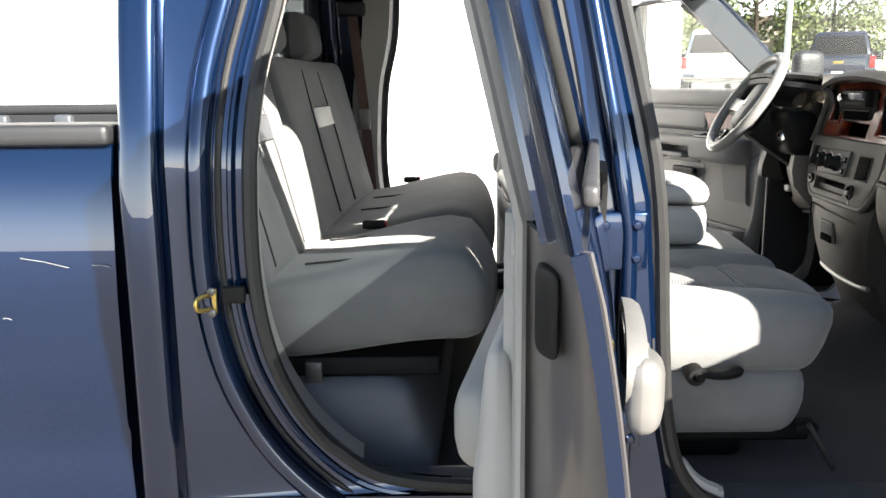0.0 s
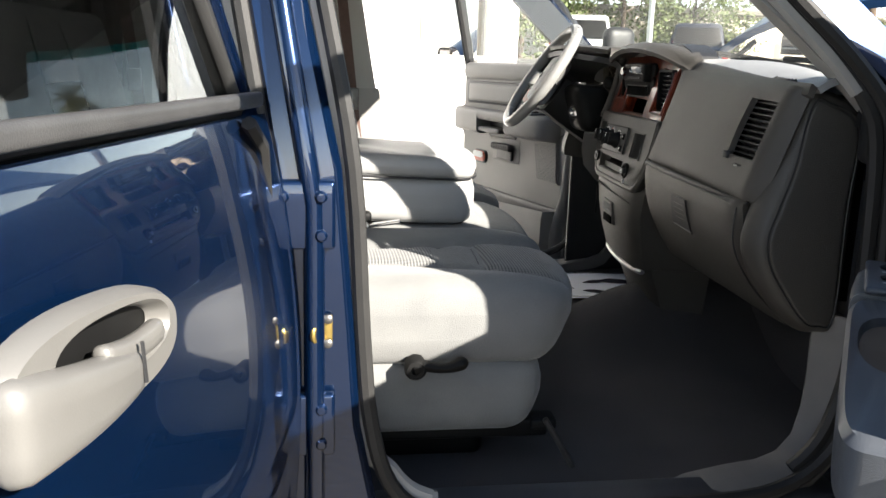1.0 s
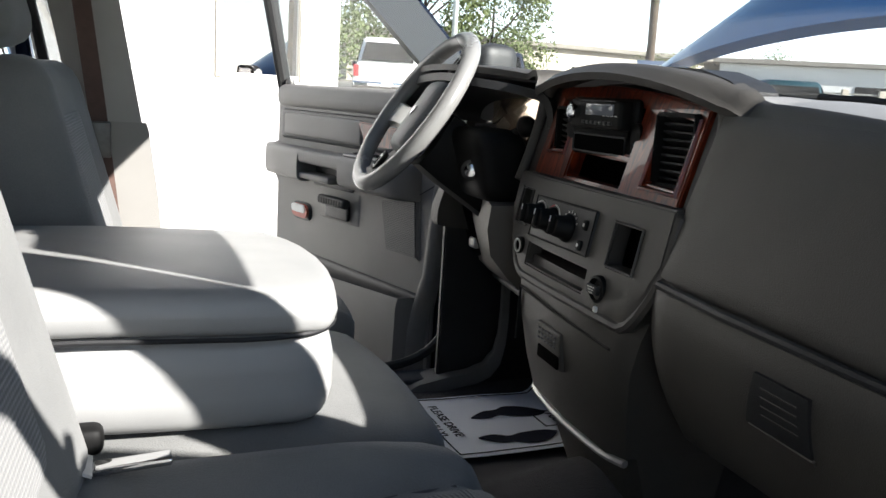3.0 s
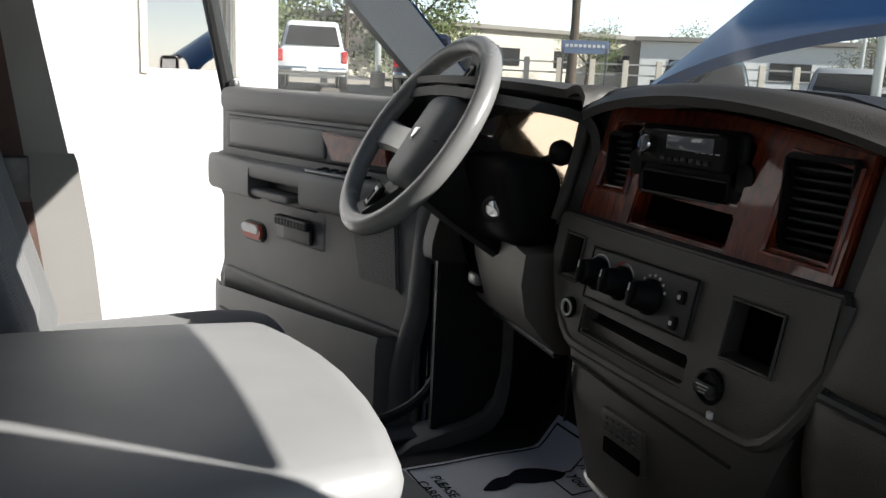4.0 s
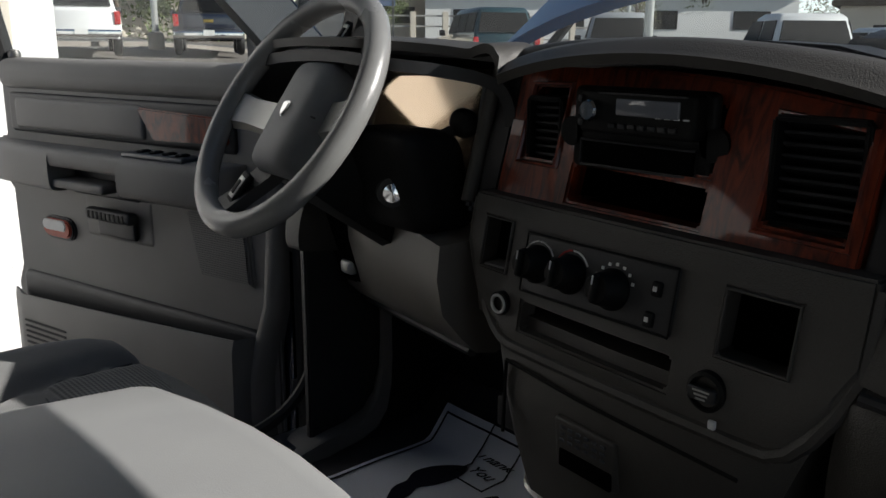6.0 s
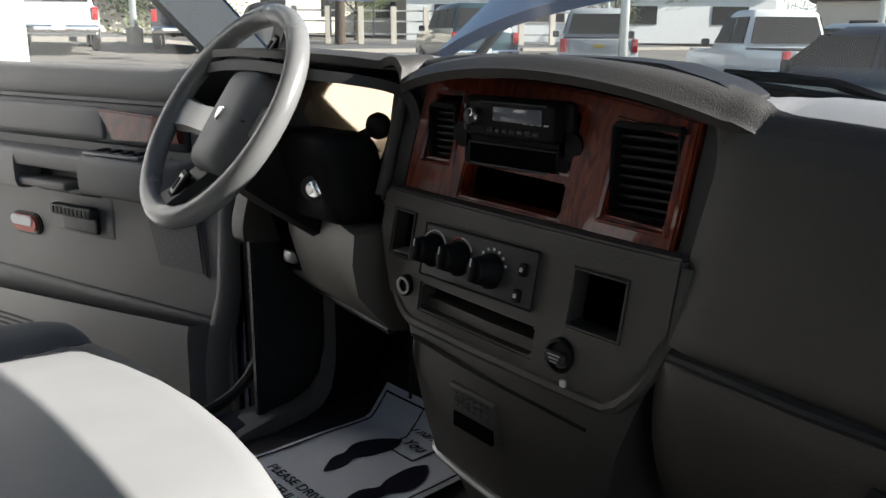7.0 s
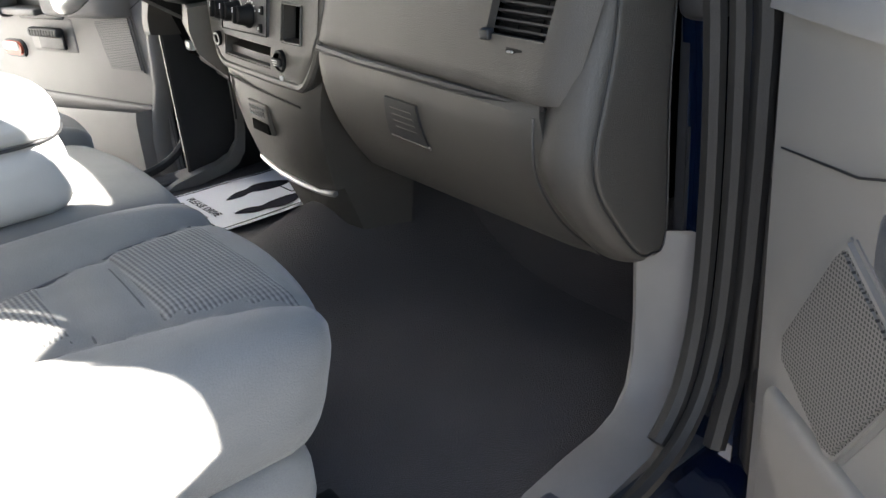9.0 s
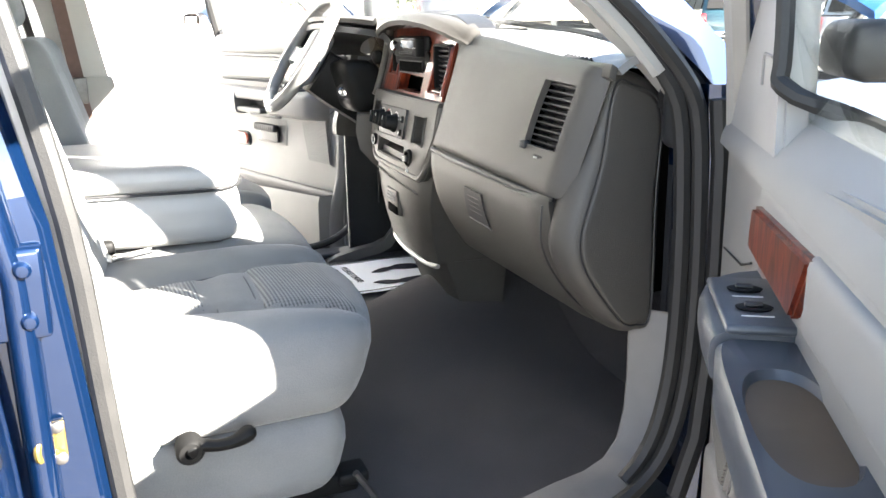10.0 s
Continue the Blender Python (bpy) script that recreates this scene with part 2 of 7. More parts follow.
M["bark"] = mat("bark", (0.11, 0.08, 0.055), (0.07, 0.05, 0.035), rough=0.95, scale=4, fine=40, grain=0.5, bump=0.8, dist=0.02)


def mesh_mat():
    m = mat("speaker_mesh", (0.16, 0.155, 0.145), (0.13, 0.125, 0.12), rough=0.6, scale=8)
    nt, p = m.node_tree, m.node_tree.nodes["Principled BSDF"]
    co = nt.nodes.new("ShaderNodeTexCoord").outputs["Object"]
    mp = nt.nodes.new("ShaderNodeMapping")
    mp.inputs["Rotation"].default_value = (math.pi / 2, 0, 0)
    nt.links.new(co, mp.inputs["Vector"])
    v = tex(nt, "ShaderNodeTexVoronoi", 190, mp.outputs[0], Randomness=0.0)
    v.voronoi_dimensions = "2D"
    ramp = nt.nodes.new("ShaderNodeValToRGB")
    ramp.color_ramp.elements[0].position, ramp.color_ramp.elements[1].position = 0.28, 0.36
    ramp.color_ramp.elements[0].color, ramp.color_ramp.elements[1].color = (0.03, 0.03, 0.03, 1), (0.17, 0.165, 0.155, 1)
    nt.links.new(v.outputs["Distance"], ramp.inputs[0])
    nt.links.new(ramp.outputs[0], p.inputs["Base Color"])
    return m


M["mesh"] = mesh_mat()

# ---- shapes ----
def hard(bm):
    bmesh.ops.recalc_face_normals(bm, faces=bm.faces)
    return bm


def softbox(c, s, r, n=3, warp=None):
    """A box with centre c and size s, all its edges rounded by r; warp bends it."""
    bm = bmesh.new()
    axes = []
    for k in range(3):
        h = s[k] / 2
        q = min(r, h * 0.98)
        inner = [-h + q + (2 * h - 2 * q) * i / n for i in range(n + 1)]
        axes.append([-h, -h + 0.12 * q, -h + 0.45 * q] + inner + [h - 0.45 * q, h - 0.12 * q, h])
    verts = {}

    def vert(i, j, k):
        if (i, j, k) not in verts:
            p = [axes[0][i], axes[1][j], axes[2][k]]
            inner = [max(-(s[a] / 2 - min(r, s[a] * 0.49)), min(s[a] / 2 - min(r, s[a] * 0.49), p[a])) for a in range(3)]
            d = Vector(p) - Vector(inner)
            rr = [min(r, s[a] * 0.49) for a in range(3)]
            if d.length > 1e-9:
                u = Vector([d[a] / rr[a] for a in range(3)])
                u = u / u.length
                d = Vector([u[a] * rr[a] for a in range(3)])
            v = Vector(inner) + d
            if warp:
                v = Vector(warp(*v))
            verts[i, j, k] = bm.verts.new(v + Vector(c))
        return verts[i, j, k]

    m = [len(a) - 1 for a in axes]
    for a in range(3):
        b, e = (a + 1) % 3, (a + 2) % 3
        for side in (0, m[a]):
            for i in range(m[b]):
                for j in range(m[e]):
                    quad = []
                    for di, dj in ((0, 0), (1, 0), (1, 1), (0, 1)):
                        idx = [0, 0, 0]
                        idx[a], idx[b], idx[e] = side, i + di, j + dj
                        quad.append(vert(*idx))
                    bm.faces.new(quad)
    return hard(bm)


def prism(pts, axis, lo, hi, bevel=0.0, seg=2):
    """A polygon in the two other axes, drawn out along axis from lo to hi, its edges bevelled."""
    bm = bmesh.new()
    o = {"x": (1, 2), "y": (0, 2), "z": (0, 1)}[axis]
    a = "xyz".index(axis)
    rings = []
    for h in (lo, hi):
        ring = []
        for p in pts:
            v = [0, 0, 0]
            v[o[0]], v[o[1]], v[a] = p[0], p[1], h
            ring.append(bm.verts.new(v))
        rings.append(ring)
    n = len(pts)
    bm.faces.new(rings[0]), bm.faces.new(rings[1])
    for i in range(n):
        bm.faces.new((rings[0][i], rings[0][(i + 1) % n], rings[1][(i + 1) % n], rings[1][i]))
    hard(bm)
    if bevel:
        bmesh.ops.bevel(bm, geom=bm.edges[:], offset=bevel, segments=seg, affect="EDGES", clamp_overlap=True)
        hard(bm)
    return bm


def box(c, s, bevel=0.003, seg=2):
    h = [d / 2 for d in s]
    return prism([(c[0] - h[0], c[1] - h[1]), (c[0] + h[0], c[1] - h[1]), (c[0] + h[0], c[1] + h[1]), (c[0] - h[0], c[1] + h[1])], "z", c[2] - h[2], c[2] + h[2], min(bevel, min(s) * 0.45), seg)


def oval(x, z, w, h, n=8):
    """Outline of a lozenge with round ends."""
    r, pts = h / 2, []
    for side in (1, -1):
        for k in range(n + 1):
            c = math.pi * (k / n - 0.5) + (0.0 if side > 0 else math.pi)
            pts.append((x + side * (w / 2 - r) + r * math.cos(c), z + r * math.sin(c)))
    return pts


def loft(rings, caps=True, closed=True):
    bm = bmesh.new()
    vs = [[bm.verts.new(p) for p in r] for r in rings]
    n = len(vs[0])
    for a, b in zip(vs, vs[1:]):
        for i in range(n if closed else n - 1):
            bm.faces.new((a[i], a[(i + 1) % n], b[(i + 1) % n], b[i]))
    if caps and closed:
        bm.faces.new(vs[0]), bm.faces.new(vs[-1])
    return hard(bm)


def tube(pts, rad, n=10, flat=1.0, closed=False):
    """A round bar along pts; rad may be one number or one a point; flat squeezes it."""
    pts = [Vector(p) for p in pts]
    rings = []
    m = len(pts)
    runs = [(b - a).normalized() for a, b in zip(pts, pts[1:]) if (b - a).length > 1e-6]
    ups = [Vector((0.13, 0.21, 0.97)), Vector((0.97, -0.21, 0.13)), Vector((-0.21, 0.97, 0.13))]
    worst = [max(abs(d.dot(u)) for d in runs) for u in ups]
    up = ups[0] if worst[0] < 0.93 else ups[worst.index(min(worst))]
    for i, p in enumerate(pts):
        d = (pts[(i + 1) % m] - pts[i - 1]) if closed or 0 < i < m - 1 else (pts[1] - pts[0] if i == 0 else pts[-1] - pts[-2])
        d.normalize()
        s = d.cross(up).normalized()
        u = s.cross(d)
        r = rad[i] if isinstance(rad, (list, tuple)) else rad
        rings.append([p + r * (math.cos(2 * math.pi * k / n) * s + flat * math.sin(2 * math.pi * k / n) * u) for k in range(n)])
    if closed:
        rings.append(rings[0])
        bm = loft(rings, caps=False)
        bmesh.ops.remove_doubles(bm, verts=bm.verts, dist=1e-6)
        return hard(bm)
    return loft(rings)


def lathe(profile, c, axis=(0, 0, 1), n=24):
    """Rings of (radius, height) about an axis through c."""
    q = Vector((0, 0, 1)).rotation_difference(Vector(axis))
    return loft([[Vector(c) + q @ Vector((r * math.cos(2 * math.pi * k / n), r * math.sin(2 * math.pi * k / n), h)) for k in range(n)] for r, h in profile])


def sheet(fn, nu, nv, thick=0.0):
    """A curved sheet from fn(u, v), u and v from 0 to 1, with a thickness along its normals."""
    bm = bmesh.new()
    g = [[bm.verts.new(fn(i / nu, j / nv)) for j in range(nv + 1)] for i in range(nu + 1)]
    for i in range(nu):
        for j in range(nv):
            bm.faces.new((g[i][j], g[i + 1][j], g[i + 1][j + 1], g[i][j + 1]))
    hard(bm)
    if thick:
        bmesh.ops.solidify(bm, geom=bm.faces[:], thickness=thick)
    return hard(bm)


def join(*bms):
    out = bmesh.new()
    for b in bms:
        me = bpy.data.meshes.new("tmp")
        b.to_mesh(me)
        out.from_mesh(me)
        bpy.data.meshes.remove(me)
        b.free()
    return out


def moved(bm, m):
    bm.transform(m)
    return hard(bm)


def part(name, bm, material, parent=None, label="", smooth=40):
    me = bpy.data.meshes.new(name)
    bm.to_mesh(me)
    bm.free()
    me.materials.append(M[material] if isinstance(material, str) else material)
    if smooth:
        me.shade_smooth()
        me.set_sharp_from_angle(angle=radians(smooth))
    ob = new(name, me)
    if parent:
        ob.parent = parent
    if label:
        ob["label"] = label
    return ob


def thing(name, label, category, m=None, group="", kind=""):
    ob = new(name)
    ob.empty_display_size = 0.1
    if m is not None:
        ob.matrix_world = m
    return tagged(ob, label, category, group, kind)


def words(text, size, m, material, parent, name="lettering", extrude=0.0004, align="CENTER", shear=0.0):
    cu = bpy.data.curves.new("t", "FONT")
    cu.body, cu.size, cu.align_x, cu.align_y, cu.extrude, cu.shear = text, size, align, "CENTER", extrude, shear
    tmp = new("t", cu)
    bpy.context.view_layer.update()
    me = bpy.data.meshes.new_from_object(tmp.evaluated_get(bpy.context.evaluated_depsgraph_get()))
    bpy.data.objects.remove(tmp)
    bm = bmesh.new()
    bm.from_mesh(me)
    bm.transform(m)
    bpy.data.meshes.remove(me)
    return part(name, bm, material, parent, smooth=0)


def eased(pts, n=6):
    """A smooth curve through the points (Catmull-Rom)."""
    pts = [Vector(p) for p in pts]
    out = []
    for i in range(len(pts) - 1):
        a, b, c, d = pts[max(0, i - 1)], pts[i], pts[i + 1], pts[min(len(pts) - 1, i + 2)]
        for k in range(n):
            t = k / n
            out.append(0.5 * ((2 * b) + (c - a) * t + (2 * a - 5 * b + 4 * c - d) * t * t + (3 * b - a - 3 * c + d) * t ** 3))
    return out + [pts[-1]]


def smooth_step(a, b, x):
    t = max(0.0, min(1.0, (x - a) / (b - a)))
    return t * t * (3 - 2 * t)


CY = 2.45                   # the truck's middle line
SKIN = 1.47                 # outer skin on the passenger's side


def other(y):
    return 2 * CY - y


# the lot rises gently towards the street on the driver's side
def lot(x, y):
    return (0.033 + 0.017 * smooth_step(19.0, 12.0, x)) * max(0.0, min(y, 60.0) - 5.0)
# ---- ground ----
def ground_fn(u, v):
    x, y = -400 + 800 * (0.5 + 4 * (u - 0.5) ** 3), -400 + 800 * (0.5 + 4 * (v - 0.5) ** 3)
    return (x, y, lot(x, y))


tagged(part("ground", sheet(ground_fn, 160, 160), "lot", label="sunlit brown-grey gravelly car lot"), category="ground", kind="structure")


# ---- the truck's shell ----
truck = thing("pickup_truck", "metallic blue crew-cab pickup truck with doors and hood open", "truck", pose(0, 0, 0))


def tumble(z):
    return 0.24 * max(0.0, z - 1.34)


def carpet_fn(u, v):
    x, y = -0.45 + 2.25 * u, 1.57 + (other(1.57) - 1.57) * v
    z = 0.655 + 0.05 * math.exp(-((y - CY) / 0.24) ** 2) + 1.15 * max(0.0, x - 1.54) + 0.115 * math.exp(-((y - CY) / 0.19) ** 2) * smooth_step(0.95, 1.26, x)
    return (x, y, z + 0.003 * noise.noise((x * 9, y * 9, 0)))


part("carpet", sheet(carpet_fn, 130, 100), "carpet", truck, "worn charcoal floor carpet")


def pillar(zs, xs, y0, y1, side=1):
    """A body pillar through heights zs with x ranges xs, from y0 outside to y1 inside, leaning in above the belt."""
    rings = []
    for z, (a, b) in zip(zs, xs):
        t = tumble(z)
        ys = (y0 + t, y0 + t + 0.012, y1 + t)
        ring = [(a + 0.012, ys[0]), (b - 0.012, ys[0]), (b, ys[1]), (b, ys[2]), (a, ys[2]), (a, ys[1])]
        rings.append([(x, y if side > 0 else other(y), z) for x, y in ring])
    return loft(rings)


for side in (1, -1):
    f = (lambda y: y) if side > 0 else other
    # rocker under the doors
    prof = [(SKIN + 0.005, 0.50), (SKIN, 0.60), (SKIN + 0.02, 0.645), (1.50, 0.652), (1.515, 0.668), (1.60, 0.668), (1.62, 0.50)]
    part("rocker_panel", loft([[(x, f(y), z) for y, z in prof] for x in (-0.30, 0.4, 1.45)]), "blue", truck)
    part("sill_plate", softbox((0.91, f(1.575), 0.672), (0.92, 0.085, 0.014), 0.006), "slate", truck, "scuffed grey sill plate")
    part("sill_plate", softbox((0.10, f(1.575), 0.700), (0.46, 0.085, 0.055), 0.02), "slate", truck)
    # middle pillar, its inner trim and its seals
    bx = 0.0 if side > 0 else 0.075
    zs = (0.52, 0.70, 0.85, 1.0, 1.25, 1.49, 1.80)
    xs = ((0.24, 0.55), (0.30, 0.505), (0.335, 0.475), (0.345, 0.465), (0.345, 0.445), (0.305, 0.395), (0.25, 0.33))
    part("middle_pillar", pillar(zs, [(a + bx, b + bx) for a, b in xs], 1.505, 1.56, side), "blue", truck)
    rib = [(0.405, 1.490 + tumble(z), z) if z < 1.2 else (0.405 - 0.16 * (z - 1.2), 1.492 + tumble(z), z) for z in (0.72, 0.8, 0.95, 1.1, 1.2, 1.35, 1.5, 1.65, 1.79)]
    part("pillar_bead", tube([(x + bx, f(y), z) for x, y, z in rib], 0.016, 10), "blue", truck)
    part("pillar_trim", pillar((0.66, 0.9, 1.2, 1.49, 1.80), [(a + bx, b + bx + 0.6 * bx) for a, b in ((0.34, 0.46), (0.33, 0.44), (0.32, 0.41), (0.27, 0.36), (0.21, 0.31))], 1.562, 1.605, side), "trim", truck, "pale plastic inner pillar trim")
    part("pillar_cover", pillar((0.90, 1.15, 1.30, 1.315), [(a + bx, b + bx * 1.6) for a, b in ((0.325, 0.445), (0.32, 0.425), (0.31, 0.405), (0.315, 0.40))], 1.603, 1.622, side), "door", truck, "grey lower pillar cover")
    # rear jamb with its wheel-arch curve
    edge = [(-0.17, 1.80), (-0.185, 1.62), (-0.225, 1.45), (-0.24, 1.28), (-0.24, 1.12), (-0.222, 1.0), (-0.19, 0.915), (-0.14, 0.835), (-0.06, 0.762), (0.03, 0.735), (0.14, 0.726), (0.30, 0.722)]
    edge = [tuple(p)[:2] for p in eased([(x, z, 0) for x, z in edge], 4)]
    part("rear_jamb", loft([[(x, f(1.532 + tumble(z)), z), (x, f(1.56 + tumble(z)), z), (-0.376, f(1.56 + tumble(z)), z - 0.0005 * k), (-0.376, f(1.515 + tumble(z)), z - 0.0005 * k), (max(-0.36, x - 0.10), f(1.530 + tumble(z)), z)] for k, (x, z) in enumerate(edge)]), "blue", truck)
    part("rear_jamb_foot", box((-0.04, f(1.532), 0.615), (0.672, 0.055, 0.19), 0.01), "blue", truck)
    def offset(dist):
        out = []
        for k, (x, z) in enumerate(edge):
            (xa, za), (xb, zb) = edge[max(0, k - 1)], edge[min(len(edge) - 1, k + 1)]
            n = Vector((zb - za, xa - xb)).normalized()
            out.append((x + n.x * dist, z + n.y * dist))
        return out
    part("jamb_bead", tube([(x, f(1.516 + tumble(z)), z) for x, z in offset(0.082)], 0.022, 10), "blue", truck, "rounded painted bead round the door jamb")
    part("jamb_bead", tube([(x, f(1.531 + tumble(z)), z) for x, z in offset(0.030)], 0.008, 8), "blue", truck)
    part("jamb_groove", tube([(x, f(1.529 + tumble(z)), z) for x, z in offset(0.052)], 0.006, 8), "rubber", truck)
    part("rear_door_seal", tube([(x + 0.006, f(1.51 + tumble(z)), z + (0.006 if z < 0.8 else 0)) for x, z in edge] + [(0.335, f(1.51), 0.80), (0.34, f(1.51), 1.0), (0.34, f(1.51), 1.25), (0.30, f(1.51 + tumble(1.49)), 1.49), (0.245, f(1.51 + tumble(1.8)), 1.80)], 0.013, 8), "rubber", truck)
    part("rear_jamb_trim", loft([[(x, f(1.565 + tumble(z)), z), (x - 0.10, f(1.565 + tumble(z)), z), (x - 0.10, f(1.63 + tumble(z)), z), (x - 0.005, f(1.63 + tumble(z)), z)] for x, z in edge[:33]]), "trim", truck)
    # cab corner outside the jamb
    bm = softbox((-0.411, f(1.535), 1.16), (0.068, 0.13, 1.32), 0.02, 5)
    for v in bm.verts:
        v.co.y += tumble(v.co.z) * (1 if side > 0 else -1)
    part("cab_corner", bm, "blue", truck)
    # front opening seal: up the pillar, along sill, kick panel and windscreen pillar
    path = [(0.36, 1.78), (0.42, 1.49), (0.462, 1.25), (0.478, 1.0), (0.492, 0.85), (0.525, 0.74), (0.59, 0.688), (0.70, 0.682), (1.05, 0.682), (1.20, 0.70), (1.285, 0.76), (1.325, 0.86), (1.338, 1.0), (1.335, 1.18), (1.318, 1.33), (1.262, 1.42), (1.17, 1.51), (1.05, 1.62), (0.90, 1.73)]
    path = [tuple(p)[:2] for p in eased([(x, z, 0) for x, z in path], 4)]
    sx = 0.0 if side > 0 else 0.095
    part("front_door_seal", tube([(x + sx, f(1.520 + tumble(z)), z) for x, z in path], 0.013, 8), "rubber", truck)
    part("inner_door_seal", tube([(x - 0.014 + sx, f(1.543 + tumble(z)), z) for x, z in path if x > 0.98 and z > 0.72], 0.014, 8), "rubber", truck)
    part("seal_lip", tube([(x, f(1.503), z) for x, z in ((1.310, 0.70), (1.345, 0.80), (1.358, 0.95), (1.360, 1.10), (1.356, 1.25), (1.345, 1.34))], 0.016, 8), "rubber", truck)
    strip = [(x + (-0.012 if x < 0.52 else 0.0 if x < 0.6 else -0.022), f(1.545 + tumble(z)), z + (0.012 if z < 0.8 else 0)) for x, z in path]
    part("opening_trim", tube([p for p in strip if p[0] < 0.62 and p[2] < 1.6 or p[2] > 1.55 and p[0] < 0.45], 0.016, 8), "trim", truck, "pale trim strip along the door pillar")
    part("opening_trim", tube([p for p in strip if p[0] > 0.6 and p[2] > 1.37], 0.014, 8), "trim", truck, "pale trim strip along the door opening")
    rings = []
    for xi, xo, z in ((1.302, 1.348, 0.985), (1.302, 1.347, 0.93), (1.303, 1.345, 0.86), (1.300, 1.338, 0.80), (1.288, 1.318, 0.745), (1.262, 1.285, 0.712), (1.222, 1.236, 0.696), (1.16, 1.17, 0.688), (1.08, 1.09, 0.672), (1.02, 1.03, 0.640)):
        d = sx * 1.1
        w = 0.058 * smooth_step(1.33, 1.20, xo)
        rings.append([(xi + d, f(1.640), z), (xi + d - 0.003, f(1.632), z + 0.002), (xo + d - 0.006, f(1.578 - 0.2 * w), z + 0.003), (xo + d, f(1.566 - 0.3 * w), z), (xo + d + 0.01, f(1.566 - 0.3 * w), z - 0.03), (xi + d + 0.02, f(1.645), z - 0.03)])
    part("kick_panel", loft(rings), "kick", truck, "pale plastic kick strip curving into the sill")
    part("hinge_pillar", pillar((0.52, 0.8, 1.1, 1.36), ((1.33, 1.52), (1.345, 1.50), (1.345, 1.48), (1.335, 1.46)), 1.50, 1.60, side), "blue", truck)
    # windscreen pillar: painted outside, pale trim inside
    def bar(dx, y, w, d):
        rings = []
        for x, z in ((1.42, 1.30), (1.34, 1.38), (1.18, 1.52), (1.0, 1.68), (0.86, 1.80)):
            yy = y + tumble(z)
            dd = dx + sx
            rings.append([(x + dd, f(yy), z), (x + dd + w, f(yy + 0.01), z + 0.02), (x + dd + w, f(yy + d), z + 0.02), (x + dd, f(yy + d), z)])
        return loft(rings)
    part("windscreen_pillar", bar(-0.015, 1.515, 0.075, 0.05), "blue", truck)
    # same trim both sides; the driver's is slate to hold its shade
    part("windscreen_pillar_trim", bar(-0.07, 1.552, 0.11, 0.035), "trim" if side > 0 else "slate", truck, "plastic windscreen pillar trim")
    # dark filler added to stop sun leaking onto the dash end
    part("pillar_foot", softbox((1.355 + sx, f(1.565), 1.325), (0.10, 0.06, 0.13), 0.02, 3), "dark", truck)
    # roof rail
    part("roof_rail", tube([(x, f(1.60 + 0.012 * math.sin(3 * x)), 1.812 - 0.05 * max(0, x - 0.6) ** 2) for x in (-0.45, -0.2, 0.1, 0.4, 0.7, 0.92)], 0.035, 8), "blue", truck)
    # front fender
    part("front_fender", sheet(lambda u, v: (1.46 + 1.35 * u, f(SKIN + 0.02 + 0.05 * math.sin(3.1 * u) * (v - 0.5) + 0.10 * max(0, v - 0.75)), 0.55 + 0.80 * v + 0.03 * math.sin(3 * u)), 16, 10, 0.03), "blue", truck)

for side in (1, -1):
    f = (lambda y: y) if side > 0 else other
    part("cowl_side", box((1.56, f(1.598), 0.99), (0.44, 0.02, 0.72), 0.004), "dark", truck)
part("firewall", box((1.72, CY, 1.0), (0.03, 1.70, 0.72), 0.004), "dark", truck)
part("roof_skin", sheet(lambda u, v: (-0.46 + 1.38 * u, 1.60 + 1.64 * v, 1.835 + 0.035 * math.sin(math.pi * v) - 0.03 * max(0, u - 0.75) * 2), 12, 16, 0.012), "blue", truck)
part("headliner", sheet(lambda u, v: (-0.44 + 1.32 * u, 1.61 + 1.62 * v, 1.79 + 0.02 * math.sin(math.pi * v)), 12, 16, 0.012), "headliner", truck, "pale cloth headliner")
# cab rear wall and rear window
part("rear_wall", box((-0.455, CY, 1.02), (0.03, 1.72, 0.80), 0.01), "dark", truck)
part("rear_wall_header", box((-0.455, CY, 1.80), (0.03, 1.66, 0.07), 0.01), "dark", truck)
for yy in (1.70, other(1.70)):
    part("rear_window_post", box((-0.455, yy, 1.60), (0.03, 0.20, 0.36), 0.01), "dark", truck)
rw = part("rear_window", box((-0.455, CY, 1.595), (0.006, 1.25, 0.35), 0.002), "tint", truck, "smoked rear window glass")


# windscreen and cowl
def screen(u, v, off=0.0):
    z = 1.375 + 0.42 * v
    y = 1.575 + tumble(z) + (other(1.575 + tumble(z)) - 1.575 - tumble(z)) * u
    s = (y - CY) / 0.85
    return (1.345 - (z - 1.375) * 1.13 + 0.36 * (1 - abs(s) ** 2.2) * (1.0 - 0.45 * v) + off, y, z)


ws = part("windscreen", sheet(lambda u, v: screen(u, v), 24, 10, 0.005), "glass", truck, "clear windscreen glass")
ws.visible_shadow = False
part("windscreen_band", sheet(lambda u, v: screen(u, 0.86 + 0.13 * v, 0.012), 24, 3, 0.002), glass_mat("teal_band", (0.10, 0.42, 0.38)), ws, "teal shade band").visible_shadow = False
part("cowl", sheet(lambda u, v: (screen(u, 0)[0] - 0.03 + 0.20 * v, screen(u, 0)[1], 1.352 - 0.015 * v), 24, 4, 0.03), "dark", truck)
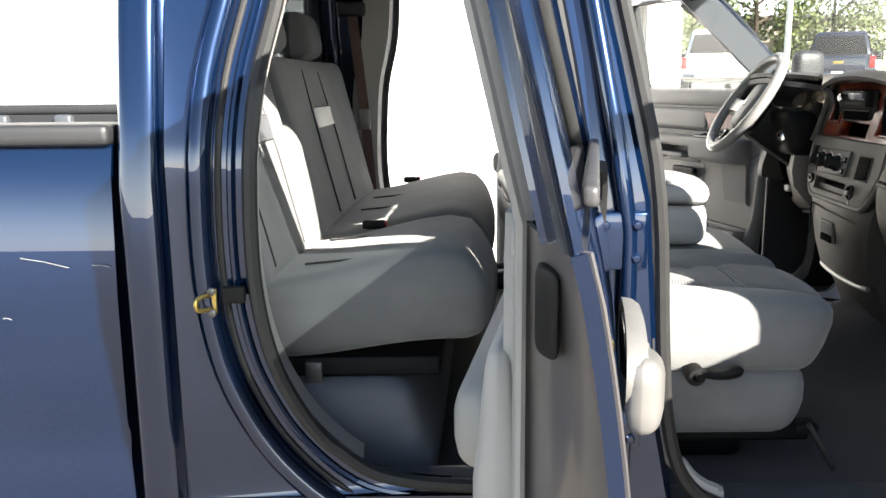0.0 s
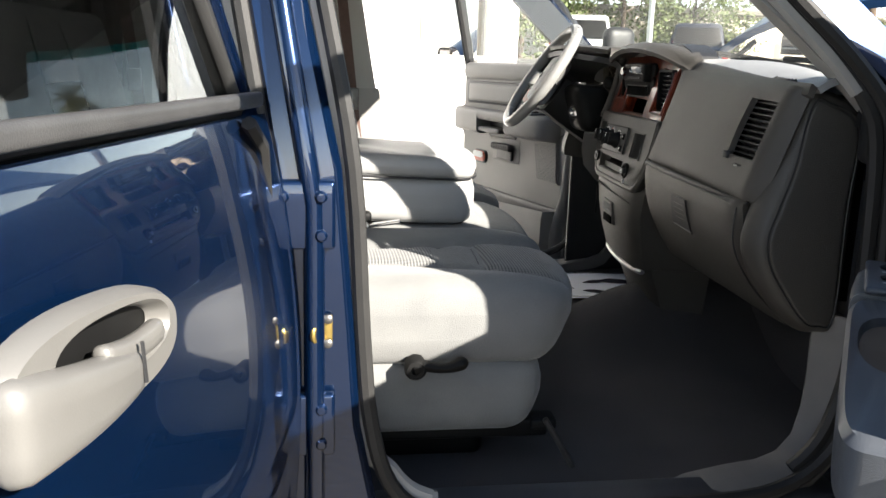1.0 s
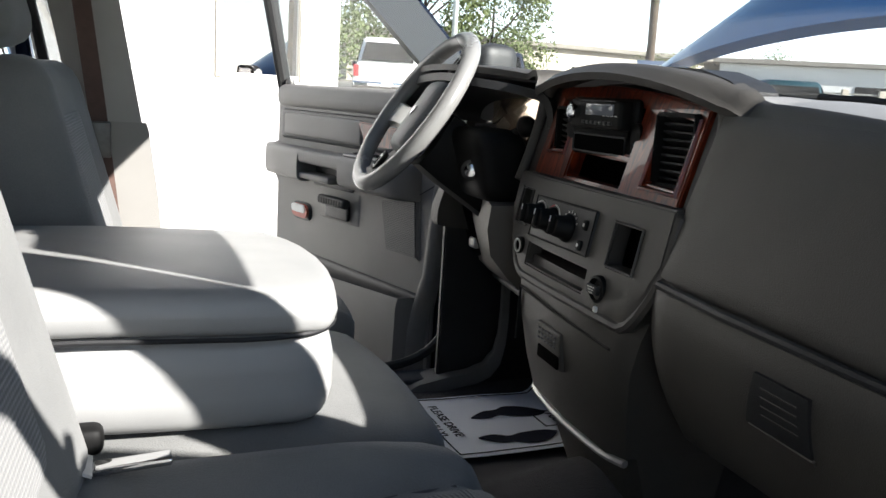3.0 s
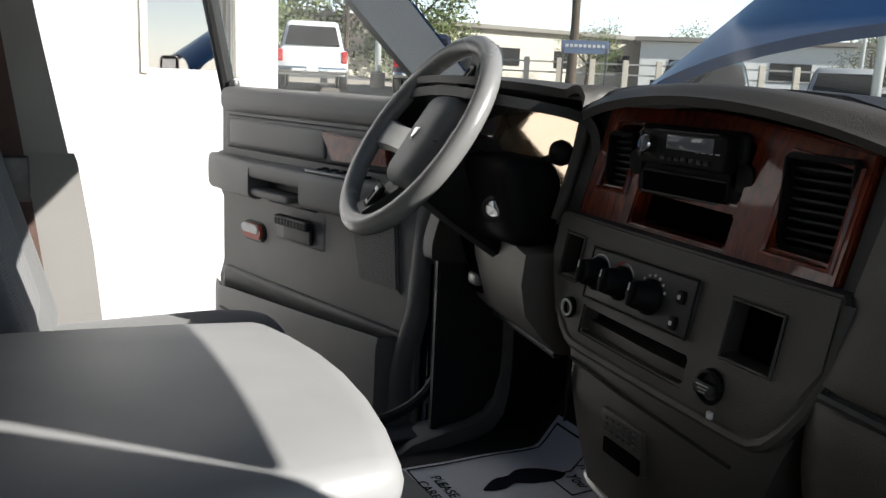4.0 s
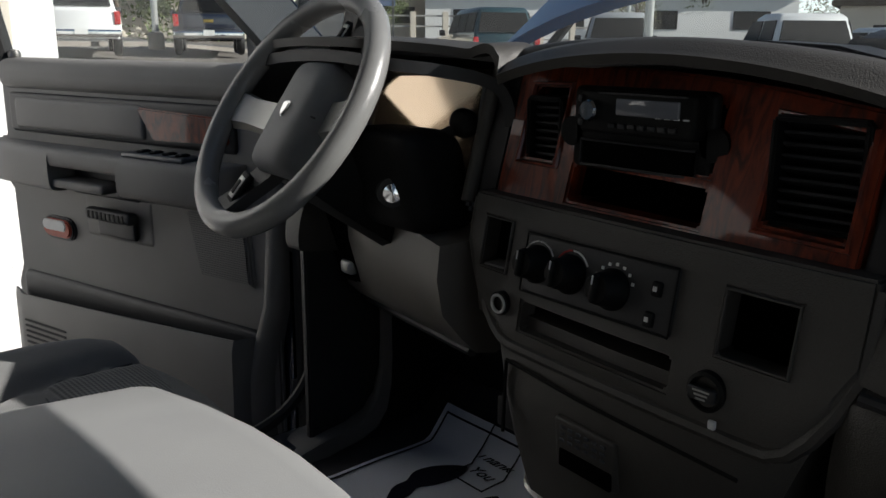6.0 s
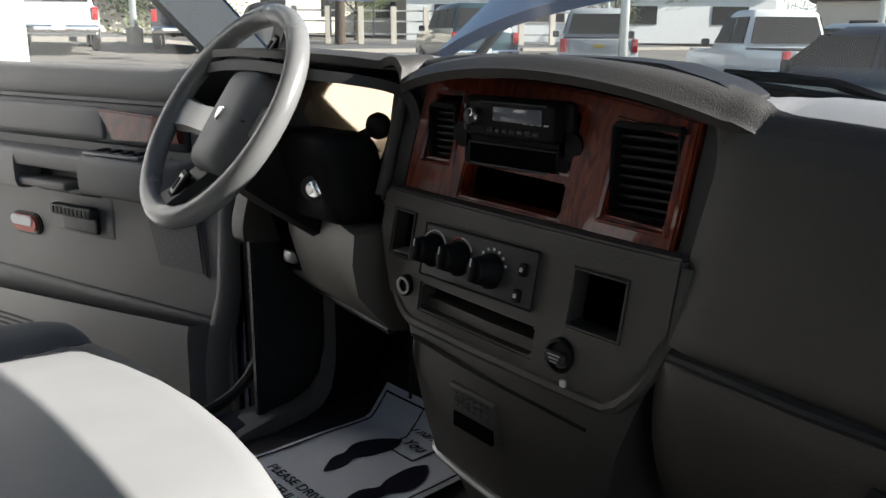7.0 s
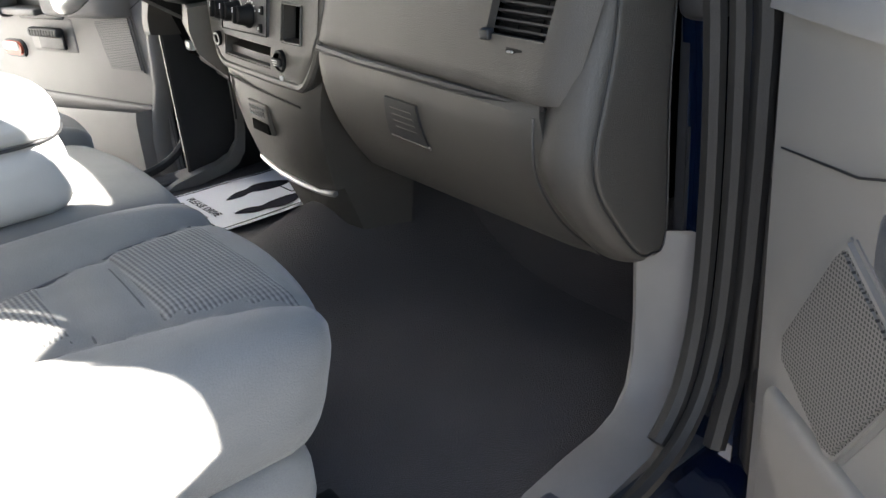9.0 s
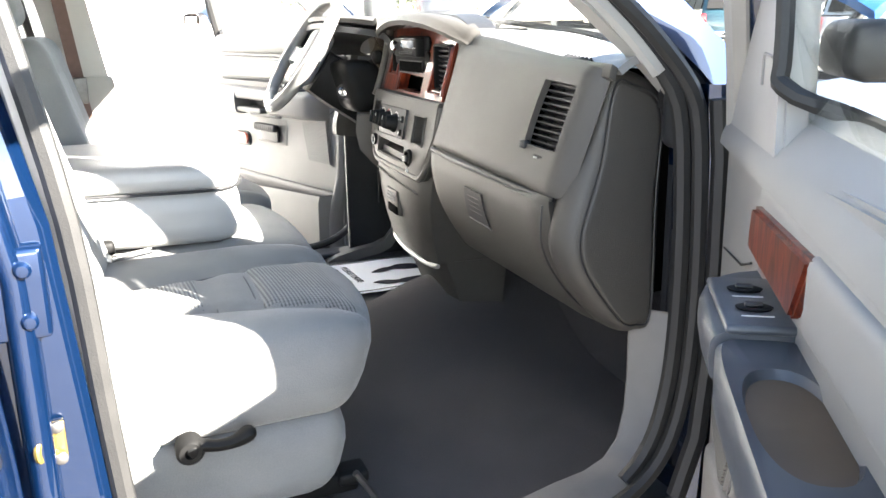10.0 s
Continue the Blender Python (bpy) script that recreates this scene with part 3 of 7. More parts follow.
for y0, y1 in ((2.02, 2.72), (2.62, 3.20)):
    us = [(y - 1.575) / (other(1.575) - 1.575) for y in np.linspace(y0, y1, 8)]
    pts = [Vector(screen(u, 0.05 + 0.16 * k / 7, 0.02)) for k, u in enumerate(us)]
    wip = part("wiper", tube(pts, 0.009, 6), "black", truck)
    part("wiper_arm", tube([pts[0] + Vector((0.08, 0.05, -0.02)), (pts[2] + pts[3]) / 2 + Vector((0.015, 0, 0.02)), pts[4] + Vector((0.006, 0, 0.012))], 0.008, 6), "black", wip)


# header over the windscreen; two unseen visors added, one to shade the armrest
def header(u, v):
    x, y, z = screen(u, 1.0)
    return (0.86 + (x + 0.004 - 0.86) * v, y, 1.815 - 0.02 * v)


part("windscreen_header", sheet(header, 24, 6, 0.014), "headliner", truck, "cloth-covered windscreen header")
# unseen lip added to stop a band of sun above the visor
part("windscreen_header_lip", sheet(lambda u, v: screen(u, 0.89 + 0.11 * v, -0.012), 24, 3, 0.008), "headliner", truck)
for side, down in ((1, True), (-1, False)):
    f = (lambda y: y) if side > 0 else other
    vis = part("sun_visor", softbox((0, 0, 0), (0.17, 0.60 if down else 0.43, 0.018), 0.008, 3), "headliner", truck, "pale cloth visor, unseen, turned down to shade the armrest" if down else "pale cloth visor, unseen and added")
    vis.matrix_local = pose(1.125, f(1.91), 1.722, 0, 59, 0) if down else pose(0.98, f(1.885), 1.765, 0, 8, 0)
    part("visor_rod", tube([(-0.088, -0.2, 0.002), (-0.088, 0.2, 0.002)], 0.006, 6), "dark", vis)


# raised hood
def hood_fn(u, v):
    y = 3.25 + (other(3.25) - 3.25) * u
    s = (y - CY) / 0.83
    return (1.85 + 0.80 * v * 1.05 - 0.03 * s * s, y, 1.485 + 0.12 * (1 - s * s) + 0.80 * v * 0.75 - 0.04 * abs(s) ** 6)


# body blue made paler, so the sky's glare sits in the colour
M["hoodblue_lit"] = mat("hood_paint", (0.018, 0.095, 0.27), (0.014, 0.08, 0.23), rough=0.35, grain=0.2, scale=3, fine=1500, coat=0.6)
part("hood", sheet(hood_fn, 24, 10, 0.025), "hoodblue_lit", truck, "raised blue engine hood, sun and sky glare in its paler paint")
for yy in (3.17, other(3.17)):
    part("hood_hinge", tube([(1.80, yy, 1.36), (1.86, yy, 1.44), (1.95, yy, 1.52)], 0.011, 6), "dark", truck)

# cargo bed
for side in (1, -1):
    f = (lambda y: y) if side > 0 else other
    prof = [(1.53, 0.50), (1.50, 0.60), (1.487, 0.80), (1.493, 0.845), (1.482, 0.87), (1.485, 1.10), (1.50, 1.30), (1.515, 1.352), (1.56, 1.352), (1.60, 1.30), (1.60, 0.75), (1.56, 0.50)]
    part("bed_side", loft([[(x, f(y), z) for y, z in prof] for x in (-2.45, -1.5, -0.75, -0.462)]), "blue", truck)
    part("bed_rail_cap", softbox((-1.46, f(1.56), 1.368), (2.0, 0.13, 0.036), 0.012), "dark", truck, "grey plastic bed rail cap")
    for k in range(7):
        part("bed_liner_rib", softbox((-0.70 - 0.24 * k, f(1.62), 1.18), (0.07, 0.05, 0.34), 0.015, 1), "slate", truck)
    part("bed_liner_side", box((-1.46, f(1.61), 1.06), (1.98, 0.02, 0.58), 0.004), "dark", truck)
for a, b in (((-0.62, 1.165), (-0.54, 1.148)), ((-0.50, 1.152), (-0.47, 1.149)), ((-0.66, 1.06), (-0.645, 1.058))):
    part("scratch", tube([(a[0], 1.4845, a[1]), ((a[0] + b[0]) / 2, 1.4845, (a[1] + b[1]) / 2 + 0.002), (b[0], 1.4845, b[1])], 0.0007, 5), "silver", truck, "pale scratch in the paint")
part("bed_front", box((-0.50, CY, 1.05), (0.05, 1.60, 0.58), 0.01), "dark", truck)
part("bed_floor", box((-1.46, CY, 0.78), (1.98, 1.62, 0.04), 0.01), "dark", truck)
part("tailgate", box((-2.46, CY, 1.04), (0.06, 1.7, 0.64), 0.02), "blue", truck)
for x in (-1.75, 2.05):
    for yy in (1.60, other(1.60)):
        w = part("wheel", lathe([(0.05, -0.11), (0.30, -0.11), (0.38, -0.09), (0.40, -0.04), (0.40, 0.04), (0.38, 0.09), (0.30, 0.11), (0.05, 0.11)], (x, yy, 0.40), (0, 1, 0), 32), "rubber", truck)
        part("rim", lathe([(0.02, -0.09), (0.22, -0.10), (0.24, -0.115), (0.24, 0.115), (0.22, 0.10), (0.02, 0.09)], (x, yy, 0.40), (0, 1, 0), 24), "silver", w)
part("bumper", softbox((2.95, CY, 0.60), (0.12, 1.85, 0.22), 0.05), "chrome", truck)
part("grille", softbox((2.86, CY, 0.98), (0.10, 1.3, 0.45), 0.05), "chrome", truck)
part("engine", softbox((2.2, CY, 0.95), (0.9, 0.8, 0.45), 0.1), "steel", truck)


# hinges, bolts and strikers on the passenger's pillar
def hinge(z, parent):
    h = part("hinge", softbox((0.388, 1.492, z), (0.095, 0.02, 0.10), 0.006), "blue", parent)
    for dx in (-0.027, 0.027):
        for dz in (-0.028, 0.028):
            part("bolt", lathe([(0.009, 0), (0.009, -0.007), (0.006, -0.010), (0.001, -0.0105)], (0.388 + dx, 1.482, z + dz), (0, 1, 0), 12), "blue", h)


hinge(1.185, truck)
hinge(0.862, truck)


def striker(x, z, parent):
    s = part("striker", softbox((x, 1.502, z), (0.014, 0.006, 0.046), 0.0028), "brass", parent, "zinc-yellow door striker")
    part("striker_loop", tube(eased([(x - 0.004, 1.498, z + 0.012), (x - 0.014, 1.484, z + 0.012), (x - 0.021, 1.476, z + 0.007), (x - 0.021, 1.476, z - 0.007), (x - 0.014, 1.484, z - 0.012), (x - 0.004, 1.498, z - 0.012)], 4), 0.0042, 8), "brass", s)
    for dz in (-0.019, 0.019):
        part("bolt", lathe([(0.007, 0), (0.007, -0.005), (0.004, -0.007), (0.001, -0.0072)], (x, 1.496, z + dz), (0, 1, 0), 12), "steel", s)


striker(0.425, 1.008, truck)
striker(-0.305, 1.083, truck)
part("wire_clip", softbox((-0.268, 1.50, 1.095), (0.04, 0.014, 0.03), 0.005), "black", truck)


# ---- doors ----
def door_frame(name, label, hinge_at, angle, s, L, window, depth=0.052, bulge=0.02, back=0.015):
    """A door swung open about its hinge. s is 1 on the passenger's side, -1 on the driver's; -x runs from the hinge to the free edge, +y*s inwards."""
    d = thing(name, label, "car door", pose(hinge_at[0], hinge_at[1], 0, 0, 0, s * angle))
    def S(bm):
        for v in bm.verts:
            v.co.y *= s
        return hard(bm)
    def skin(u, v):
        z = 0.54 + 0.79 * v
        return (-0.004 - (L - 0.004) * u, 0.012 - bulge * math.sin(math.pi * min(1, v * 0.97 + 0.03)) ** 0.8 + 0.010 * smooth_step(0.36, 0.30, v) - 0.006 * smooth_step(0.42, 0.46, v), z)
    part("outer_skin", S(sheet(skin, 20, 26, 0.012)), "blue", d)
    shell = [(-0.02, 0.56), (-L + back, 0.56), (-L + back, 1.33), (-0.02, 1.33)]
    part("door_shell", S(prism(shell, "y", 0.010, depth, 0.008)), "blue", d)
    return d, S


def window_frame(d, S, pts, y0, mat_name="blue", glass="glass", r=0.026, lean=0.24):
    """A closed frame of bars round the window opening pts (x, z), with its pane."""
    def at(x, z, dy=0.0):
        return (x, y0 + dy + lean * max(0, z - 1.33), z)
    fr = part("window_frame", S(tube([at(x, z) for x, z in pts], r, 8, closed=True)), mat_name, d)
    part("window_seal", S(tube([at(x * 0.965 + 0.035 * sum(p[0] for p in pts) / len(pts), z * 0.965 + 0.035 * sum(p[1] for p in pts) / len(pts), 0.012) for x, z in pts], r * 0.45, 6, closed=True)), "rubber", fr)
    bm = bmesh.new()
    bm.faces.new([bm.verts.new(at(x, z, 0.004)) for x, z in pts])
    bmesh.ops.solidify(bm, geom=bm.faces[:], thickness=0.004)
    g = part("window_pane", S(bm), glass, d, smooth=0)
    g.visible_shadow = glass == "tint"
    return fr


def front_door(name, label, hinge_at, angle, s, wood, L=0.96, switches=False, dz=0.0, du=0.0, mirror=((-0.12, -0.16, 1.47), (0.06, 0.13, 0.17))):
    """A front door. dz drops its inner fittings, du moves them back from the hinge."""
    d, S = door_frame(name, label, hinge_at, angle, s, L, None)
    o = 0.050
    P = lambda n, bm, m, lab="", par=d: part(n, S(bm), m, par, lab)
    # the driver's panel takes the copy with shade in its colour
    panel = "door" if s > 0 else "door_shaded"
    def slab(u0, u1, z0, z1, t, r=0.012, y=None):
        return softbox((-(u0 + u1) / 2, (o if y is None else y) + t / 2, (z0 + z1) / 2 + dz), (u1 - u0, t, z1 - z0), r, 4)
    outline = [(-0.05, 0.66), (-0.05, 0.90), (-0.03, 1.35), (-L + 0.015, 1.40), (-L + 0.012, 1.235), (-L - 0.02, 1.23), (-L - 0.02, 1.135), (-L + 0.015, 1.10), (-L + 0.015, 0.91), (-L - 0.01, 0.86), (-L - 0.005, 0.70), (-L + 0.03, 0.62)]
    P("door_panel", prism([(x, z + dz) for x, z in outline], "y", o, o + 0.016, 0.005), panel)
    if s > 0:
        prof = eased([(o - 0.052, 1.340), (o - 0.053, 1.412), (o - 0.040, 1.421), (o - 0.014, 1.407), (o + 0.010, 1.382), (o + 0.025, 1.358), (o + 0.028, 1.340)], 3)
        P("belt_shoulder", loft([[(-u, y, z + dz) for y, z in prof] for u in (0.012, 0.02, L / 2, L - 0.02, L - 0.012)]), panel)
    else:
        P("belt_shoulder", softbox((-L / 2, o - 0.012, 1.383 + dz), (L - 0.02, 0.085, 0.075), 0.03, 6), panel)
    P("insert_surround", slab(wood[0] - 0.012, L - 0.05, 1.248, 1.342, 0.026, 0.012), "dark" if s < 0 else panel)
    P("upper_insert", slab(wood[1] - 0.015, L - 0.085, 1.258, 1.332, 0.034, 0.012), panel, "padded grey upper door insert")
    w0, w1 = wood
    P("wood_insert", prism([(-w0, 1.268 + dz), (-w0 - 0.01, 1.318 + dz), (-w1 - 0.004, 1.328 + dz), (-w1 + 0.045, 1.262 + dz)], "y", o + 0.012, o + 0.036, 0.004), "wood", "red-brown burl wood insert")
    # armrest: a front block with the switches, a pull cup behind it, then a pad to the free edge
    c0, c1 = 0.426 + du, 0.689 + du * 0.5
    f0 = 0.12 + du * 2.0
    def armbar(a, zt, zb):
        rings = []
        for u, t in a:
            h = zt - zb
            ring = [(-u, o - 0.004, zb + 0.25 * h + dz)]
            for q in range(13):
                c = math.pi * (-0.5 + q / 12)
                yy = t * (0.55 + 0.45 * math.copysign(abs(math.cos(c)) ** 0.6, math.cos(c)))
                ring.append((-u, o + yy, (zt + zb) / 2 + h / 2 * math.copysign(abs(math.sin(c)) ** 0.45, math.sin(c)) + dz))
            ring.append((-u, o - 0.004, zt + dz))
            rings.append(ring)
        return loft(rings)
    P("armrest", armbar([(f0, 0.025), (f0 + 0.006, 0.048), (f0 + 0.018, 0.066), (f0 + 0.04, 0.080), (f0 + 0.07, 0.088), ((f0 + c0) / 2 + 0.04, 0.092), (c0, 0.092)], 1.232, 1.14 if s < 0 else 1.176), panel if s < 0 else "armrest", "moulded armrest with window switches")
    if s > 0:
        # slate deck with a brown cup sunk in it
        uc, hu, zt = 0.735, 0.215, 1.224 + dz
        def loop(cu, au, av, z, p):
            pts = []
            for k in range(40):
                c, q = math.cos(2 * math.pi * k / 40), math.sin(2 * math.pi * k / 40)
                pts.append((-cu + au * math.copysign(abs(c) ** p, c), o + 0.046 + av * math.copysign(abs(q) ** p, q), z))
            return pts
        P("armrest_deck", loft([loop(uc, hu, 0.046, zt - 0.05, 0.3), loop(uc, hu, 0.047, zt - 0.006, 0.3), loop(uc, hu - 0.006, 0.043, zt, 0.35), loop(0.685, 0.096, 0.036, zt - 0.002, 0.8), loop(0.685, 0.090, 0.033, zt - 0.012, 0.85)], caps=False), "armrest", "dark armrest deck round the cup")
        P("pull_cup", loft([loop(0.685, 0.091, 0.034, zt - 0.010, 0.85), loop(0.685, 0.083, 0.031, zt - 0.035, 0.9), loop(0.685, 0.060, 0.022, zt - 0.046, 1.0), loop(0.685, 0.004, 0.002, zt - 0.048, 1.0)]), "cup", "brown recessed cup")
    else:
        P("armrest_rear", armbar([(c1 - 0.02, 0.092), (0.80, 0.085), (L - 0.03, 0.07), (L + 0.012, 0.05)], 1.228, 1.13), panel if s < 0 else "armrest")
    if s < 0:
        P("pull_bridge", armbar([(c0 - 0.01, 0.090), (c0 + 0.03, 0.089), ((c0 + c1) / 2, 0.087), (c1 - 0.01, 0.089)], 1.229, 1.186), panel, "rounded door pull bar")
        P("cup_floor", softbox((-(c0 + c1) / 2 - 0.04, o + 0.045, 1.150 + dz), (c1 - c0 - 0.05, 0.075, 0.02), 0.008, 3), panel if s < 0 else "cup")
        P("pull_cup", slab(c0 + 0.02, c1, 1.118, 1.20, 0.022, 0.01), "dark" if s < 0 else "cup", "recessed door pull cup")
    us = (c0 - 0.105, c0 - 0.045) if switches else (c0 - 0.16, c0 - 0.12, c0 - 0.08, c0 - 0.04)
    plate_u = (us[0] + us[-1]) / 2
    P("switch_plate", softbox((-plate_u, o + 0.046, 1.234 + dz), (0.16 if switches else 0.19, 0.066, 0.010), 0.005, 3), "armrest")
    for u in us:
        sw = P("window_switch", moved(lathe([(0.0115, 0), (0.0135, 0.003), (0.0115, 0.004), (0.001, 0.0015)], (0, 0, 0), (0, 0, 1), 20), Matrix.Translation((-u, o + 0.046, 1.2385 + dz)) @ Matrix.Diagonal((0.85, 1.35, 1, 1))), "black")
        P("switch_well", softbox((-u + 0.004, o + 0.046, 1.2425 + dz), (0.009, 0.018, 0.005), 0.0024, 2), "dark", par=sw)
        P("switch_mark", box((-u - 0.022, o + 0.046, 1.2394 + dz), (0.002, 0.03, 0.001), 0.0002), "white", par=sw)
    # inside handle in its scoop, courtesy reflector
    h = 0.52 + du + (0.07 if s > 0 else 0.0)
    P("handle_scoop", softbox((-h - 0.01, o + (0.016 if s > 0 else 0.007), 1.075 + dz), (0.24, 0.03 if s > 0 else 0.024, 0.105), 0.014 if s > 0 else 0.011, 4), panel)
    P("handle_recess", softbox((-h, o + 0.028, 1.060 + dz), (0.13, 0.012, 0.050), 0.0055, 3), "dark")
    P("inside_handle", softbox((-h, o + 0.044, 1.088 + dz), (0.16, 0.030, 0.028), 0.011, 3), "dark", "ribbed dark inside door handle")
    for k in range(9):
        P("handle_rib", box((-h + 0.06 - 0.015 * k, o + 0.0593, 1.088 + dz), (0.006, 0.002, 0.016), 0.0004), "black")
    ref = P("reflector_bezel", prism(oval(-0.756 - 0.4 * du, 1.026 + dz, 0.125, 0.056), "y", o + 0.011, o + 0.025, 0.004), "dark")
    P("reflector", prism(oval(-0.756 - 0.4 * du, 1.027 + dz, 0.110, 0.044), "y", o + 0.019, o + 0.031, 0.004), "amber", "red and white courtesy reflector", par=ref)
    P("reflector_lens", prism(oval(-0.762 - 0.4 * du, 1.034 + dz, 0.092, 0.026), "y", o + 0.026, o + 0.0335, 0.002), "white", par=ref)
    # speaker grille
    k = du * 1.2
    g0 = [(-0.120, 1.150), (-0.300, 1.130), (-0.262, 0.985), (-0.105, 0.985)] if s < 0 else [(-0.225, 1.092), (-0.206, 1.072), (-0.112, 0.918), (-0.118, 0.885), (-0.235, 0.832), (-0.258, 0.838), (-0.356, 0.995), (-0.354, 1.02)]
    P("speaker_surround", prism(g0, "y", o + 0.004, o + 0.024, 0.006), panel)
    n = len(g0)
    cx, cz = sum(p[0] for p in g0) / n, sum(p[1] for p in g0) / n
    P("speaker_grille", prism([((x - cx) * 0.90 + cx, (z - cz) * 0.90 + cz) for x, z in g0], "y", o + 0.018, o + 0.0275, 0.003), M["mesh"], "perforated speaker grille")
    # lower map pocket
    P("pocket_back", slab(0.09, L - 0.03, 0.68, 0.90, 0.03, 0.02), "dark" if s < 0 else panel)
    prof = [(0.020, 0.62), (0.075, 0.63), (0.088, 0.70), (0.085, 0.842), (0.078, 0.866), (0.066, 0.862), (0.062, 0.78), (0.02, 0.70)]
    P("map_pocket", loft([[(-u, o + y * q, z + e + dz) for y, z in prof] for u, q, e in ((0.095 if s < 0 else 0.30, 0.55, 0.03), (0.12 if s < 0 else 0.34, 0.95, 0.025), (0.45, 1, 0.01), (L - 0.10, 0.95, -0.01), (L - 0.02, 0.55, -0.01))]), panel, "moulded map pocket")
    for q in range(9):
        P("pocket_rib", box((-L + 0.20, o + 0.0845, 0.685 + 0.014 * q + dz), (0.17, 0.006, 0.005), 0.002), "dark")
    if s < 0:
        # moulded front edge of the panel, flaring towards the sill
        side = []
        for z, u0, w, t in ((1.20, 0.030, 0.045, 0.016), (1.08, 0.028, 0.050, 0.030), (0.96, 0.032, 0.055, 0.036), (0.88, 0.052, 0.060, 0.044), (0.81, 0.066, 0.062, 0.052), (0.72, 0.068, 0.062, 0.054), (0.66, 0.062, 0.055, 0.040)):
            side.append([(-u0 - w / 2 + w / 2 * math.cos(math.pi * k / 8), o + 0.002 + t * math.sin(math.pi * k / 8), z + dz) for k in range(9)])
        P("front_moulding", loft(side), panel, "rounded moulding at the hinge edge")
    # black strip added over the painted hinge edge in place of shade
    P("hinge_boot", softbox((-0.008, 0.030, 0.95), (0.026, 0.056, 0.78), 0.010, 3), "rubber")
    P("lower_crease", tube([(-0.06, o + 0.016, 1.19 + dz), (-0.12 - du, o + 0.018, 1.16 + dz + 0.5 * du), (-0.2 - du, o + 0.020, 1.235 + dz)], 0.0015, 5), "dark")
    # window
    b = 1.365 + dz
    pts = [(-0.03, b), (-0.10, b + 0.09), (-0.24, b + 0.23), (-0.40, 1.75), (-0.50, 1.79), (-L + 0.06, 1.80), (-L + 0.025, 1.78), (-L + 0.010, b)]
    if s < 0:
        pts[:4] = [(-0.02, b), (-0.05, b + 0.13), (-0.13, b + 0.23), (-0.32, 1.75)]
    window_frame(d, S, pts, 0.025, "dark" if s < 0 else "blue")
    P("inner_window_trim", tube([(x * 0.99, 0.050 + 0.24 * max(0, z - 1.33), z) for x, z in pts[:6]], 0.022, 8), "trim" if s > 0 else "blue")
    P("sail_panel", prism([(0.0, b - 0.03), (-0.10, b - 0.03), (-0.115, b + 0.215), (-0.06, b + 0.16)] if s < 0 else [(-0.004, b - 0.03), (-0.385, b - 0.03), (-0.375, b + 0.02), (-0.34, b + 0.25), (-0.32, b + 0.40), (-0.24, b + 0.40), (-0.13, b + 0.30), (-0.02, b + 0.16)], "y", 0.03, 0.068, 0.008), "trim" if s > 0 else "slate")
    if s > 0:
        P("post_notch", tube([(-0.27, 0.069, b + 0.075), (-0.27, 0.069, b + 0.105), (-0.275, 0.069, b + 0.11), (-0.32, 0.069, b + 0.108)], 0.002, 6), panel)
        P("inner_window_seal", tube(eased([(-0.325, 0.072, b + 0.42), (-0.366, 0.068, b + 0.13), (-0.380, 0.066, b + 0.08), (-0.43, o - 0.040, b + 0.054), (-0.60, o - 0.042, b + 0.050), (-0.92, o - 0.042, b + 0.048)], 4), 0.010, 8), "rubber")
    mc, ms = mirror
    mir = P("mirror", softbox(mc, ms, 0.035, 4), "dark", "black door mirror")
    P("mirror_arm", softbox((mc[0] + 0.05, -0.05, mc[2] - ms[2] / 2 + 0.05), (0.14, 0.14, 0.06), 0.02, 2), "dark", par=mir)
    P("mirror_glass", box((mc[0] - ms[0] / 2 - 0.002, mc[1], mc[2]), (0.004, ms[1] - 0.04, ms[2] - 0.05), 0.001), "chrome", par=mir)
    P("lock_button", lathe([(0.013, 0), (0.016, 0.012), (0.012, 0.022), (0.001, 0.024)], (-L + 0.05, o - 0.005, 1.415 + dz), (0, 0, 1), 16), "steel")
    P("outer_handle", softbox((-L + 0.13, -0.030, 1.12), (0.18, 0.04, 0.05), 0.018, 3), "silver")
    P("hinge", softbox((0.0, 0.04, 1.10), (0.07, 0.03, 0.06), 0.008), "steel")
    P("hinge", softbox((0.0, 0.04, 0.78), (0.07, 0.03, 0.06), 0.008), "steel")
    return d


drv = front_door("driver_door", "open driver door with grey plastic panel and burl trim", (1.475, 3.455), 75, -1, (0.15, 0.414))
for o in drv.children_recursive:
    o.data.transform(Matrix.Translation((0, 0, 1.40 - 1.12 * 1.40)) @ Matrix.Diagonal((1.13, 1.08, 1.12, 1.0)))
front_door("passenger_door", "open passenger door with grey panel and dark armrest", (1.42, 1.47), 55, 1, (0.355, 0.62), switches=True, dz=-0.062, du=0.10, mirror=((-0.41, -0.18, 1.487), (0.17, 0.24, 0.235)))


